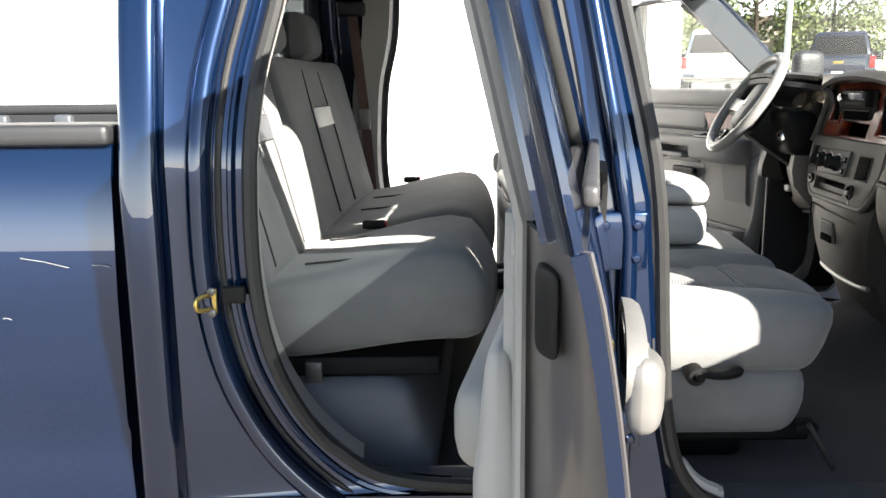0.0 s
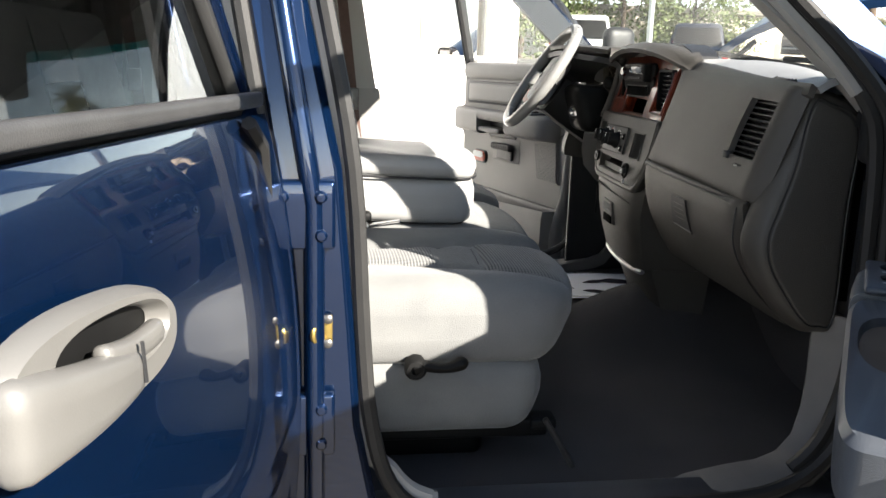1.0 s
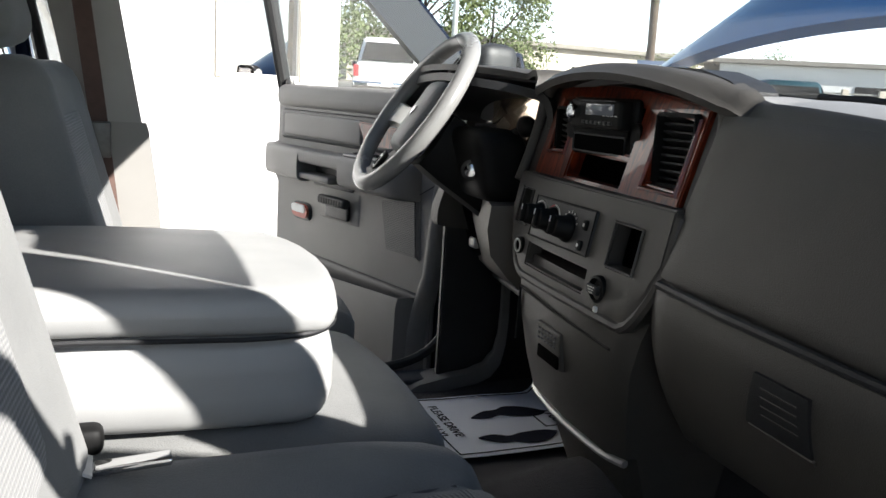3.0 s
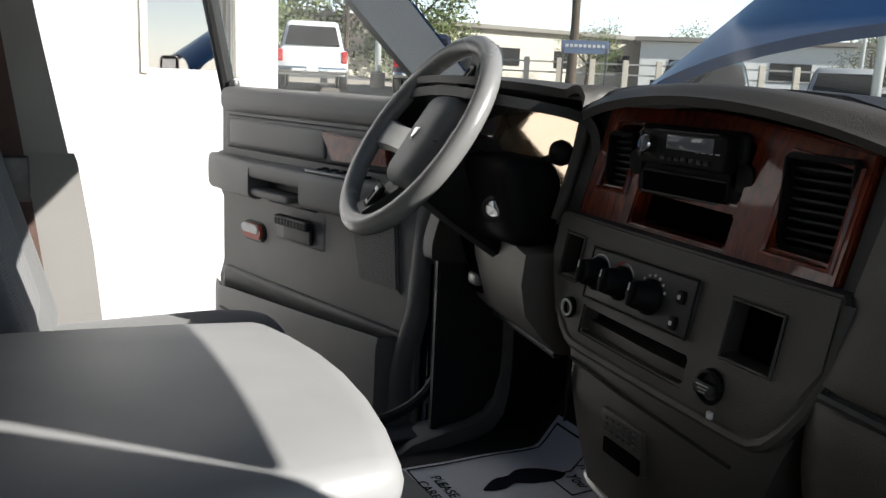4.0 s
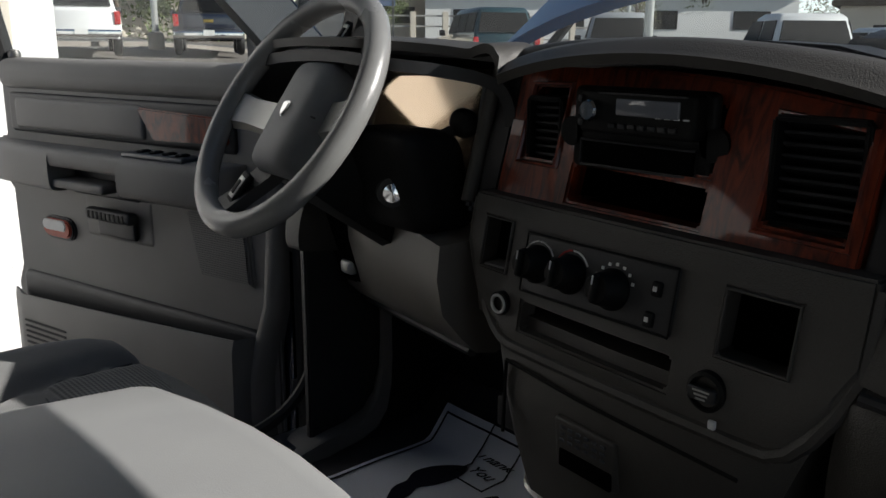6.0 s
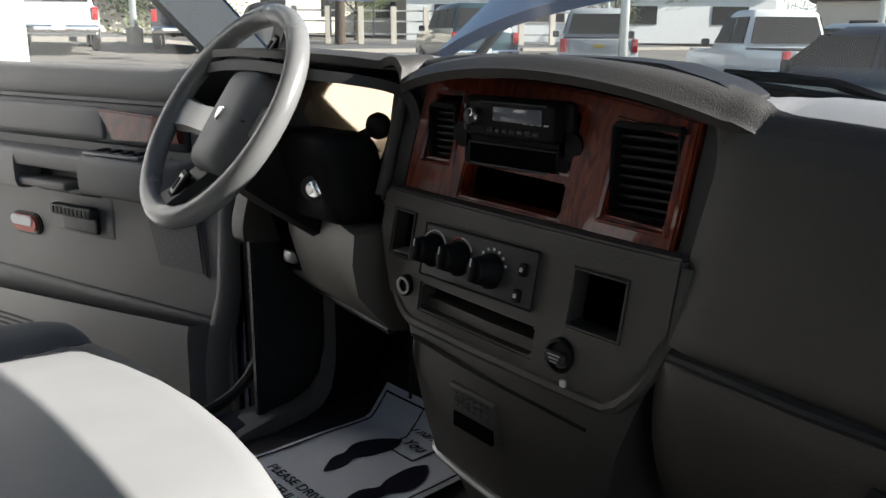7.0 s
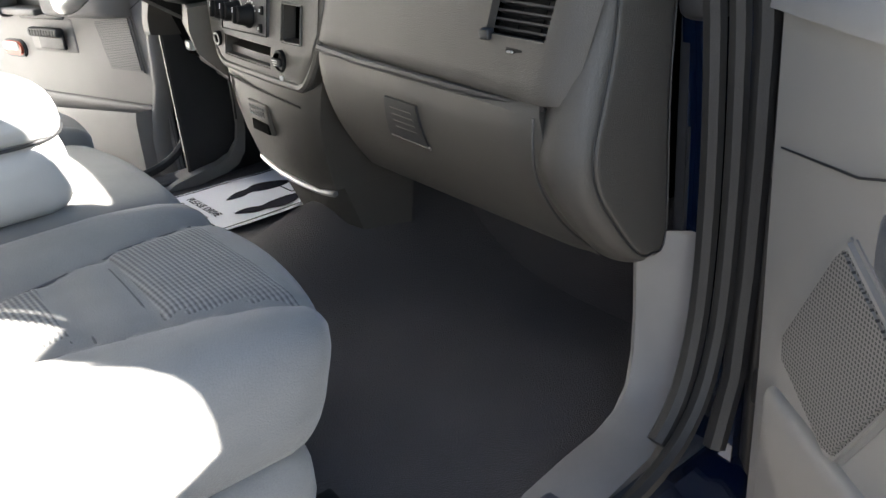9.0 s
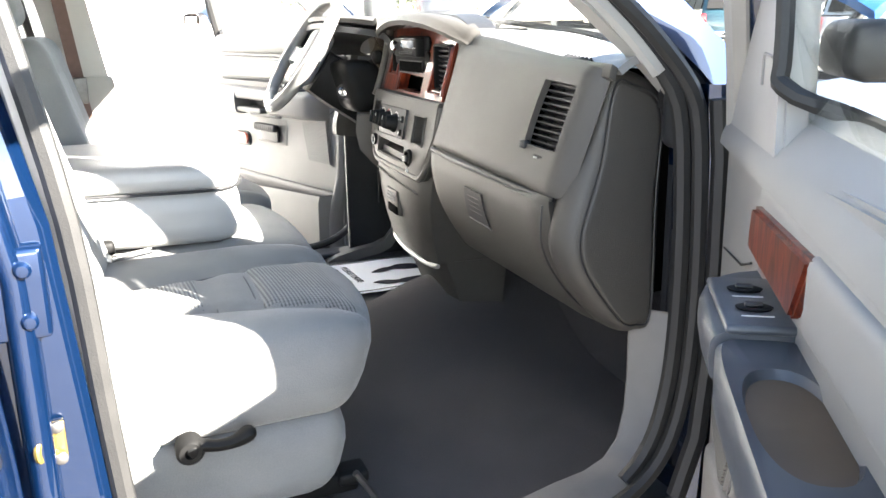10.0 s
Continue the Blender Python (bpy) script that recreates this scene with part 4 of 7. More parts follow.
def rear_door(name, label, hinge_at, angle, s, L=0.82):
    d, S = door_frame(name, label, hinge_at, angle, s, L, None, 0.06, 0.045, 0.14)
    P = lambda n, bm, m, lab="", par=d: part(n, S(bm), m, par, lab)
    o = 0.056
    pts = [(-0.055, 1.340), (-0.10, 1.50), (-0.165, 1.70), (-0.21, 1.78), (-0.63, 1.79), (-0.665, 1.76), (-0.685, 1.340)]
    window_frame(d, S, pts, 0.03, "rubber", "tint", 0.013)
    # painted upper part of the door behind and before the window
    def up(poly, nm):
        bm = prism(poly, "y", 0.008, 0.042, 0.006)
        for v in bm.verts:
            if v.co.x < -0.7 and v.co.y > 0.025:
                v.co.x += 0.05
            v.co.y += 0.24 * max(0, v.co.z - 1.33)
        return P(nm, bm, "blue")
    up([(-0.68, 1.32), (-L, 1.32), (-L + 0.015, 1.6), (-L + 0.05, 1.80), (-0.66, 1.80)], "rear_sail")
    up([(-0.02, 1.32), (-0.045, 1.32), (-0.19, 1.80), (-0.16, 1.80)], "front_sail")
    P("belt_moulding", softbox((-0.355, 0.006, 1.350), (0.64, 0.016, 0.020), 0.006, 3), "moulding", "weathered grey belt moulding")
    # outside handle with its paddle
    def ell(cx, cz, a, b, y, tilt=0.10, p=0.8):
        pts = []
        for k in range(40):
            c, q = math.cos(2 * math.pi * k / 40), math.sin(2 * math.pi * k / 40)
            u = a * math.copysign(abs(c) ** p, c)
            pts.append((cx + u, y, cz + b * math.copysign(abs(q) ** p, q) - tilt * u))
        return pts
    h = P("outer_handle", loft([ell(-0.622, 1.200, 0.130, 0.044, -0.026), ell(-0.622, 1.200, 0.129, 0.043, -0.036), ell(-0.622, 1.200, 0.124, 0.038, -0.043), ell(-0.607, 1.206, 0.092, 0.025, -0.0435), ell(-0.605, 1.206, 0.086, 0.021, -0.036), ell(-0.604, 1.206, 0.080, 0.018, -0.027)], caps=False), "handle", "worn silver pull handle")
    P("handle_well", loft([ell(-0.604, 1.206, 0.084, 0.021, -0.0262), ell(-0.604, 1.206, 0.05, 0.010, -0.0255)]), "black", par=h)
    P("handle_grip", softbox((-0.668, -0.046, 1.190), (0.170, 0.030, 0.050), 0.0145, 8, warp=lambda x, y, z: (x, y + 1.1 * x * x, z * (1.0 - 4.2 * x) - 0.12 * x)), "handle", par=h)
    P("handle_tongue", softbox((-0.590, -0.043, 1.196), (0.10, 0.016, 0.020), 0.0075, 5, warp=lambda x, y, z: (x, y, z - 0.10 * x + 2.0 * x * x)), "handle", par=h)
    P("lock_seam", tube([(-0.602, -0.058, 1.176), (-0.602, -0.056, 1.206)], 0.0015, 5), "dark", par=h)
    # inside panel
    back = [(-L + 0.135, 1.345), (-L + 0.125, 1.30), (-L + 0.12, 0.95), (-L + 0.16, 0.75), (-L + 0.26, 0.62)]
    P("door_panel", prism([(-0.03, 0.60), (-0.03, 1.345)] + back, "y", o, o + 0.022, 0.009, 3), "trim", "pale moulded rear door panel")
    P("armrest", softbox((-0.38, o + 0.040, 1.13), (0.60, 0.065, 0.09), 0.03, 4), "door")
    P("map_pocket", softbox((-0.38, o + 0.026, 0.92), (0.64, 0.05, 0.60), 0.024, 5, warp=lambda x, y, z: (x + (0.12 * max(0.0, -z - 0.05) if x < 0 else 0), y * (1 - 0.5 * smooth_step(0.18, 0.30, z)), z)), "trim", "pale moulded door pocket")
    P("speaker_grille", softbox((-0.22, o + 0.048, 0.98), (0.20, 0.012, 0.14), 0.006, 3), "slate")
    P("inner_window_trim", tube([(x, 0.052 + 0.24 * max(0, z - 1.33), z) for x, z in pts], 0.011, 8, closed=True), "trim")
    # free edge with its seal and latch
    P("edge_seal", tube([(-L + 0.118, 0.062, z) for z in (0.70, 0.8, 1.0, 1.2, 1.33)] + [(-L + 0.10, 0.060 + 0.24 * (z - 1.33), z) for z in (1.42, 1.6, 1.78)], 0.005, 6), "trim")
    P("door_latch", softbox((-L + 0.052, 0.036, 1.275), (0.030, 0.020, 0.070), 0.008, 3, warp=lambda x, y, z: (x + 1.6 * y, y, z)), "black", "black door latch in the edge")
    P("hinge_seal", tube([(-0.045, -0.006, z) for z in (0.62, 0.8, 1.0, 1.2)] + [(-0.075, -0.008, 1.29), (-0.13, -0.006, 1.325)], 0.010, 6), "rubber")
    # closing strips between skin and inner shell at both ends
    def out(v):
        return 0.004 - 0.045 * math.sin(math.pi * min(1, v * 0.97 + 0.03)) ** 0.8
    P("edge_plate", sheet(lambda u, v: (-L + 0.002 + 0.135 * u ** 1.5, out(v) + (0.060 - out(v)) * u ** 0.8, 0.55 + 0.78 * v), 8, 20, 0.004), "dusty", "blue door edge, tan of the ground's reflection in its colour")
    P("edge_plate", sheet(lambda u, v: (-0.006, out(v) + (0.056 - out(v)) * u, 0.55 + 0.77 * v), 2, 20, 0.004), "blue")
    return d


rear_door("rear_door", "open blue rear passenger door with silver handle", (0.345, 1.475), 79.5, 1)
rear_door("rear_door", "open blue rear driver-side door", (0.40, other(1.475)), 104, -1)
# ---- seats ----
def lean_m(x, z, deg):
    """Leans a backrest back about a line at x, z."""
    return Matrix.Translation((x, 0, z)) @ Matrix.Rotation(radians(-deg), 4, "Y") @ Matrix.Translation((-x, 0, -z))


def seat_section(name, label, y0, y1, dx=0.0, lever=0, headrest=True):
    d = thing(name, label, "car seat", pose(0.55, (y0 + y1) / 2, 0.66), group="front bench seat")
    inv = Matrix.Translation((-0.55, -(y0 + y1) / 2, -0.66))
    P = lambda n, bm, m, lab="", par=d: part(n, moved(bm, inv), m, par, lab)
    yc, w = (y0 + y1) / 2, y1 - y0
    out = -1 if yc < CY else 1          # outboard side
    def hw(x):
        return max(0.075, 0.108 + 0.28 * (x - 0.65))
    def mid(x):
        return yc - out * 0.012
    def top(x, y):
        x = x - dx
        e = (y - yc) / (w / 2)
        g = abs(y - mid(x)) - hw(x)
        z = 0.020 * e ** 4 - 0.006 * e * e - 0.016 * smooth_step(0.72, 0.90, x) + 0.020 * smooth_step(0.5, 0.32, x)
        z += -0.010 * math.exp(-(g / 0.016) ** 2) + (0.005 * (1 - (g / hw(x) + 1) ** 2) if g < 0 else 0.014 * math.sin(math.pi * min(1.0, g / (w / 2 - hw(x) + 0.02))))
        return z - 0.006 * math.exp(-((x - 0.645) / 0.010) ** 2) * (g < 0) - 0.006 * math.exp(-((x - 0.708) / 0.010) ** 2) * (g < 0)
    def cush(x, y, z):
        gx, gy = x + 0.585 + dx, y + yc
        e = y / (w / 2)
        k = smooth_step(-0.075, 0.075, z)
        f = smooth_step(0.1, 0.265, x)
        push = f * (0.045 * (1 - e * e) + 0.018 * (1 - e * out)) + 0.012 * k * f - 0.02 * (1 - k) * f
        return (x + push, y, z + k * top(gx - 0.012 + push, gy))
    P("cushion", softbox((0.573 + dx, yc, 0.950), (0.53, w, 0.145), 0.052, 26, cush), "cloth")
    P("cushion_skirt", softbox((0.560 + dx, yc, 0.822), (0.49, w - 0.012, 0.145), 0.045, 6, lambda x, y, z: (x - 0.30 * max(0, -z) * smooth_step(0.05, 0.24, x) + 0.02 * (1 - (y / (w / 2)) ** 2) * smooth_step(0.1, 0.24, x), y, z)), "cloth")
    # ribbed inserts on the cushion with a plain band between them
    def pad(xa, xb, nm):
        def fn(u, v):
            x = xa + (xb - xa) * u
            y = mid(x) + (2 * v - 1) * (hw(x) - 0.006)
            e = min(u, 1 - u, v, 1 - v)
            return (x + dx, y, 0.950 + 0.0725 + top(x + dx, y) - 0.0025 + 0.0045 * min(1, 8 * e))
        P(nm, sheet(fn, 16, 20, 0.003), "rib", "ribbed grey cloth insert")
    for q in (-1, 1):
        P("cushion_seam", tube([(x + dx, mid(x) + q * hw(x), 0.950 + 0.0735 + top(x + dx, mid(x) + q * hw(x))) for x in np.linspace(0.37, 0.85, 14)], 0.0018, 6), "seam")
    for xx in (0.645, 0.708):
        P("cushion_seam", tube([(xx + dx, mid(xx) + hw(xx) * q, 0.950 + 0.0735 + top(xx + dx, mid(xx) + hw(xx) * q)) for q in (-1, -0.5, 0, 0.5, 1)], 0.0015, 6), "seam")
    pad(0.714, 0.858, "cushion_insert")
    pad(0.40, 0.638, "cushion_insert")
    ys_ = mid(0.6) + out * (w / 2 - 0.035)
    P("top_stitch", tube([(x + dx, ys_, 0.950 + 0.0728 + top(x + dx, ys_) - 0.004) for x in np.linspace(0.38, 0.80, 12)], 0.0012, 5), "white")
    # backrest, leaning back, with bolsters and a ribbed middle
    L = lean_m(0.46 + dx, 1.03, 15)
    def back(x, y, z):
        e = y / (w / 2)
        k = smooth_step(-0.02, 0.065, x)
        return (x + k * (0.030 * e ** 4 - 0.008), y * (1 - 0.10 * smooth_step(0.12, 0.30, z)), z)
    P("backrest", moved(softbox((0.412 + dx, yc, 1.225), (0.15, w - 0.004, 0.46), 0.055, 8, back), L), "cloth")
    def bfn(u, v):
        z, y = 1.08 + 0.28 * u, yc - w * 0.27 + w * 0.54 * v
        e = ((u - 0.5) * 2, (v - 0.5) * 2)
        return (0.412 + 0.075 - 0.0105 + 0.030 * (0.54 * e[1]) ** 4 + 0.006 * min(1, 6 * min(1 - abs(e[0]), 1 - abs(e[1]))) + dx, y, z)
    P("back_insert", moved(sheet(bfn, 10, 12, 0.004), L), "rib_back", "ribbed grey cloth insert")
    if headrest:
        P("headrest", moved(softbox((0.40 + dx, yc, 1.565), (0.11, 0.27, 0.17), 0.045, 5), L), "cloth")
        for yy in (yc - 0.07, yc + 0.07):
            P("headrest_post", moved(tube([(0.40 + dx, yy, 1.44), (0.40 + dx, yy, 1.52)], 0.007, 8), L), "chrome")
    if lever:
        yl = y0 - 0.012
        lv = P("recline_lever", tube(eased([(0.574, yl - 0.004, 0.893), (0.590, yl - 0.006, 0.896), (0.612, yl - 0.010, 0.893), (0.635, yl - 0.010, 0.894), (0.652, yl - 0.008, 0.900), (0.664, yl - 0.004, 0.904)], 4), [0.019] * 3 + [0.017, 0.0135, 0.0115, 0.011, 0.0105, 0.0105, 0.0105, 0.0105, 0.011, 0.0115, 0.0125, 0.0135, 0.0145, 0.015, 0.0145, 0.0125, 0.009, 0.004], 10, 0.8), "black", "black plastic recline lever")
        P("lever_hub", lathe([(0.019, 0.012), (0.0195, -0.014), (0.015, -0.020), (0.008, -0.0205), (0.007, -0.012), (0.001, -0.011)], (0.574, yl, 0.893), (0, 1, 0), 18), "black", par=lv)
        P("seat_track", softbox((0.60, y0 + 0.06, 0.745), (0.46, 0.03, 0.035), 0.008), "black")
        P("track_end", softbox((0.82, y0 + 0.06, 0.755), (0.05, 0.05, 0.02), 0.006), "black")
        P("track_bar", tube([(0.82, y0 + 0.03, 0.77), (0.88, y0 + 0.035, 0.67)], 0.006, 6), "steel")
    P("seat_base", softbox((0.52 + dx, yc, 0.715), (0.40, w - 0.26, 0.13), 0.02), "black")
    return d


seat_section("passenger_seat", "grey cloth passenger seat with ribbed cushion inserts", 1.655, 2.185, lever=1)
seat_section("driver_seat", "grey cloth driver seat of the front bench", other(2.185), other(1.655))

mid = thing("folded_middle_seat", "grey vinyl middle seat back folded down as armrest", "armrest console", pose(0.55, CY, 0.66), group="front bench seat")
inv = Matrix.Translation((-0.55, -CY, -0.66))
part("middle_cushion", moved(softbox((0.635, CY - 0.01, 0.952), (0.58, 0.49, 0.145), 0.05, 8, lambda x, y, z: (x + 0.012 * (1 - (y / 0.24) ** 2) * smooth_step(0.1, 0.28, x), y, z - 0.012 * smooth_step(0.12, 0.29, x) + 0.012 * (1 - (y / 0.24) ** 2) * (z > 0))), inv), "cloth", mid)
cap = lambda x, y, z: (x + 0.030 * (1 - (y / 0.21) ** 2) * smooth_step(0.1, 0.28, x), y * (1 - 0.06 * smooth_step(0.12, 0.28, x)), z - 0.035 * max(0, x) + 0.006 * (1 - (y / 0.21) ** 2))
part("armrest_body", moved(softbox((0.515, 2.42, 1.093), (0.512, 0.425, 0.118), 0.040, 6, cap), inv), "cloth2", mid)
part("armrest_lid", moved(softbox((0.515, 2.42, 1.172), (0.518, 0.43, 0.052), 0.025, 6, cap), inv), "cloth2", mid, "pale vinyl armrest lid with piping")
for zz in (1.148,):
    ring = []
    for k in range(48):
        a = 2 * math.pi * k / 48
        cx = math.copysign(abs(math.cos(a)) ** 0.25, math.cos(a)) * 0.259
        cy = math.copysign(abs(math.sin(a)) ** 0.25, math.sin(a)) * 0.2155
        p = cap(cx, cy, 0)
        ring.append((0.515 + p[0], 2.42 + p[1], zz + p[2]))
    part("piping", moved(tube(ring, 0.003, 6, closed=True), inv), "dark", mid)
part("seat_belt_buckle", moved(softbox((0.50, 2.185, 1.055), (0.06, 0.03, 0.03), 0.010, 3), inv), "black", mid)
part("belt_strap", moved(sheet(lambda u, v: (0.445 + 0.075 * u, 2.135 + 0.045 * v - 0.02 * u, 1.030 + 0.022 * math.sin(2.2 * u)), 8, 2, 0.003), inv), "white", mid)
part("buckle_tongue", moved(softbox((0.555, 2.125, 1.052), (0.07, 0.022, 0.008), 0.003, 2, lambda x, y, z: (x, y - 0.3 * x, z + 0.2 * x)), inv), "chrome", mid)


def rear_section(name, label, y0, y1, n_head):
    d = thing(name, label, "car seat", pose(-0.06, (y0 + y1) / 2, 0.66), group="rear bench seat")
    yc, w = (y0 + y1) / 2, y1 - y0
    inv = Matrix.Translation((0.06, -yc, -0.66))
    P = lambda n, bm, m, lab="", par=d: part(n, moved(bm, inv), m, par, lab)
    def cush(x, y, z):
        e = y / (w / 2)
        k = smooth_step(-0.06, 0.07, z)
        return (x + 0.02 * (1 - e * e) * (x > 0.1), y, z * (0.72 + 0.6 * smooth_step(-0.25, 0.2, x) if z > 0 else 1.55 - 0.2 * smooth_step(-0.25, 0.2, x)) + k * (0.018 * e ** 4 - 0.012 * e * e) + 0.025 * smooth_step(-0.2, 0.15, x) - 0.045 * smooth_step(0.15, 0.24, x) * k)
    P("cushion", softbox((-0.055, yc, 1.02), (0.46, w - 0.004, 0.145), 0.05, 7, cush), "cloth")
    L = lean_m(-0.27, 1.05, 14)
    def back(x, y, z):
        e = y / (w / 2)
        return (x + 0.022 * e ** 4 * smooth_step(0, 0.05, x), y, z)
    P("backrest", moved(softbox((-0.315, yc, 1.285), (0.12, w - 0.004, 0.52), 0.045, 7, back), L), "cloth")
    ww = min(w, 0.5)
    P("back_band", moved(softbox((-0.253, yc, 1.36), (0.008, ww * 0.52, 0.06), 0.0038, 3), L), "slate", "darker cloth band")
    for k in (-1, 1):
        P("back_seam", moved(tube([(-0.252, yc + k * ww * 0.27, 1.08), (-0.252, yc + k * ww * 0.27, 1.30), (-0.255, yc + k * ww * 0.22, 1.50)], 0.0025, 5), L), "dark")
        P("cushion_seam", tube([(-0.20, yc + k * ww * 0.27, 1.088), (0.0, yc + k * ww * 0.27, 1.106), (0.13, yc + k * ww * 0.25, 1.114)], 0.0025, 5), "dark")
    for k in range(n_head):
        yh = y0 + w * (k + 0.5) / n_head
        P("headrest", moved(softbox((-0.31, yh, 1.63), (0.11, 0.24, 0.15), 0.045, 5), L), "cloth")
    P("seat_frame", softbox((-0.10, yc, 0.896), (0.36, w - 0.06, 0.040), 0.006), "black")
    P("seat_bracket", softbox((-0.17, y0 + 0.022, 0.885), (0.035, 0.012, 0.05), 0.004), "steel")
    P("buckle", softbox((-0.11, y1 + 0.005, 1.105), (0.060, 0.026, 0.022), 0.008, 3), "black", "black seat belt buckle with red button")
    P("buckle_button", softbox((-0.081, y1 + 0.005, 1.107), (0.006, 0.020, 0.014), 0.0028, 2), "red")
    return d


rear_section("rear_bench_seat", "grey cloth rear bench section with sunlit backrest", 1.665, 2.16, 1)
rear_section("rear_bench_seat", "grey cloth wide rear bench section", 2.17, 3.17, 2)
M["riser"] = mat("grey_riser_carpet", (0.19, 0.19, 0.205), (0.14, 0.14, 0.152), rough=0.95, grain=0.5, scale=6, fine=500, bump=0.8, dist=0.003)
part("rear_floor_riser", softbox((-0.19, CY, 0.765), (0.44, 1.60, 0.215), 0.05, 6, lambda x, y, z: (x + 0.05 * smooth_step(0.1, -0.1, z) * (x > 0), y, z)), "riser", truck, "grey carpeted riser under the rear seat")

# seat belts hanging on the far pillars
def belt(x, z0, z1, run):
    b = thing("seat_belt", "brown webbing seat belt hanging on the door pillar", "seat belt", pose(x, other(1.60), z0))
    y = other(1.64)
    base = Matrix.Translation((-x, -other(1.60), -z0))
    part("webbing", moved(sheet(lambda u, v: (x + 0.034 * (v - 0.5) + run * u, y - 0.02 + 0.24 * max(0.0, z0 + (z1 - z0) * u - 1.34) * -1.0 + 0.012 * (v - 0.5), z0 + (z1 - z0) * u), 14, 3, 0.003), base), "belt", b)
    yy = y - 0.03 - 0.24 * max(0.0, z1 - 1.34)
    part("guide_ring", moved(softbox((x + run, yy, z1 + 0.01), (0.10, 0.03, 0.05), 0.012, 3), base), "dark", b)
    part("latch_plate", moved(softbox((x + 0.5 * run, y - 0.045, z0 + 0.5 * (z1 - z0)), (0.045, 0.014, 0.075), 0.005, 2), base), "steel", b)


belt(0.475, 0.86, 1.70, -0.09)
belt(-0.26, 0.95, 1.70, -0.05)


# the cab stands a little askew across its width
def askew(roots):
    for root in roots:
        off = root.matrix_basis.translation
        for o in [root, *root.children_recursive]:
            if o.type != "MESH" or o.name.startswith(("windscreen", "cowl", "wiper", "hood", "firewall", "front_", "grille", "bumper", "engine", "wheel")):
                continue
            for v in o.data.vertices:
                v.co.x += 0.058 * max(0.0, v.co.y + off.y - 1.62)


askew([o for o in scene.objects if o.parent is None and o.name.split(".")[0] in ("pickup_truck", "passenger_seat", "driver_seat", "rear_bench_seat", "seat_belt")])

# ---- dashboard ----
dash = thing("dashboard", "brown-grey moulded dashboard with burl wood centre bezel", "dashboard", pose(1.3, CY, 0.66))
dinv = Matrix.Translation((-1.3, -CY, -0.66))


def D(n, bm, m, lab="", par=None, smooth=40):
    return part(n, moved(bm, dinv), m, par or dash, lab, smooth)


def face_top(y):
    """The upper front edge of the dash: x and z along y."""
    t = smooth_step(1.60, 2.20, y)
    return 1.205 + 0.061 * t, 1.380 + 0.028 * t


def brow(y):
    """Extra height of the dash top over the centre stack and over the gauges."""
    c = max(0.0, 1 - ((y - 2.46) / 0.29) ** 2) ** 0.8
    g = max(0.0, 1 - ((y - 2.965) / 0.275) ** 2) ** 0.32
    return 0.058 * c, 0.058 * g


def top_fn(u, v):
    y = 1.575 + (other(1.575) - 1.575) * u
    xa, za = face_top(min(y, 2.2))
    if y > 2.2:
        za = 1.406
    c, g = brow(y)
    xa += 0.005 - 0.045 * (c / 0.058) * (1 - v) - 0.10 * (g / 0.058) * (1 - v) * (1 - smooth_step(2.88, 2.72, y))
    xb = screen(u, 0)[0] - 0.004
    x = xa + (xb - xa) * v
    z = za + c * (1 - smooth_step(0.05, 0.55, v)) + g * (1 - smooth_step(0.55, 0.95, v)) + 0.022 * math.sin(math.pi * min(1, 1.3 * v)) * (1 - (c + g) / 0.07) - 0.035 * smooth_step(0.6, 1.0, v)
    z -= 0.014 * smooth_step(0.05, 0.0, v) * (1 - min(1.0, g / 0.03))
    # the passenger side rolls up to the brow
    if y < 2.46:
        z += 0.006 * smooth_step(1.90, 2.17, y) * (1 - c / 0.058) * smooth_step(0.0, 0.07, v) * smooth_step(1.3, 0.2, v)
    return (x, y, z)




def lip(u):
    """Depth of the rolled edge coloured dark for its shade: slim before the passenger."""
    return 0.15 - 0.10 * smooth_step(0.40, 0.32, u)


# sunlit top and shaded lip are told apart by colour
D("dash_top", sheet(lambda u, v: top_fn(u, lip(u) + (1 - lip(u)) * v), 200, 18, 0.012), "dashtop", "grained dash top pad, paled for the sunlight on it")
D("dash_lip", sheet(lambda u, v: top_fn(u, lip(u) * v), 200, 8, 0.012), "dash", "rolled front edge of the dash top, dark for its shade")
D("windscreen_grille", sheet(lambda u, v: tuple(Vector(top_fn(0.12 + 0.76 * u, 0.80 + 0.10 * v)) + Vector((0, 0, 0.006))), 40, 2, 0.003), "dark")


def panel_fn(c, bow=0.012, edge=0.006, soft=0.0):
    """A bowed panel from its corners bl, tl, tr, br."""
    c = [Vector(p) for p in c]
    def fn(u, v):
        p = (c[0] * (1 - u) + c[3] * u) * (1 - v) + (c[1] * (1 - u) + c[2] * u) * v
        e = min(u, 1 - u, v, 1 - v)
        return (p.x - bow * math.sin(math.pi * u) * math.sin(math.pi * v) + edge * (1 - min(1, e * 14)) ** 2 + soft * smooth_step(0.955, 1.0, u) ** 2, p.y, p.z)
    return fn


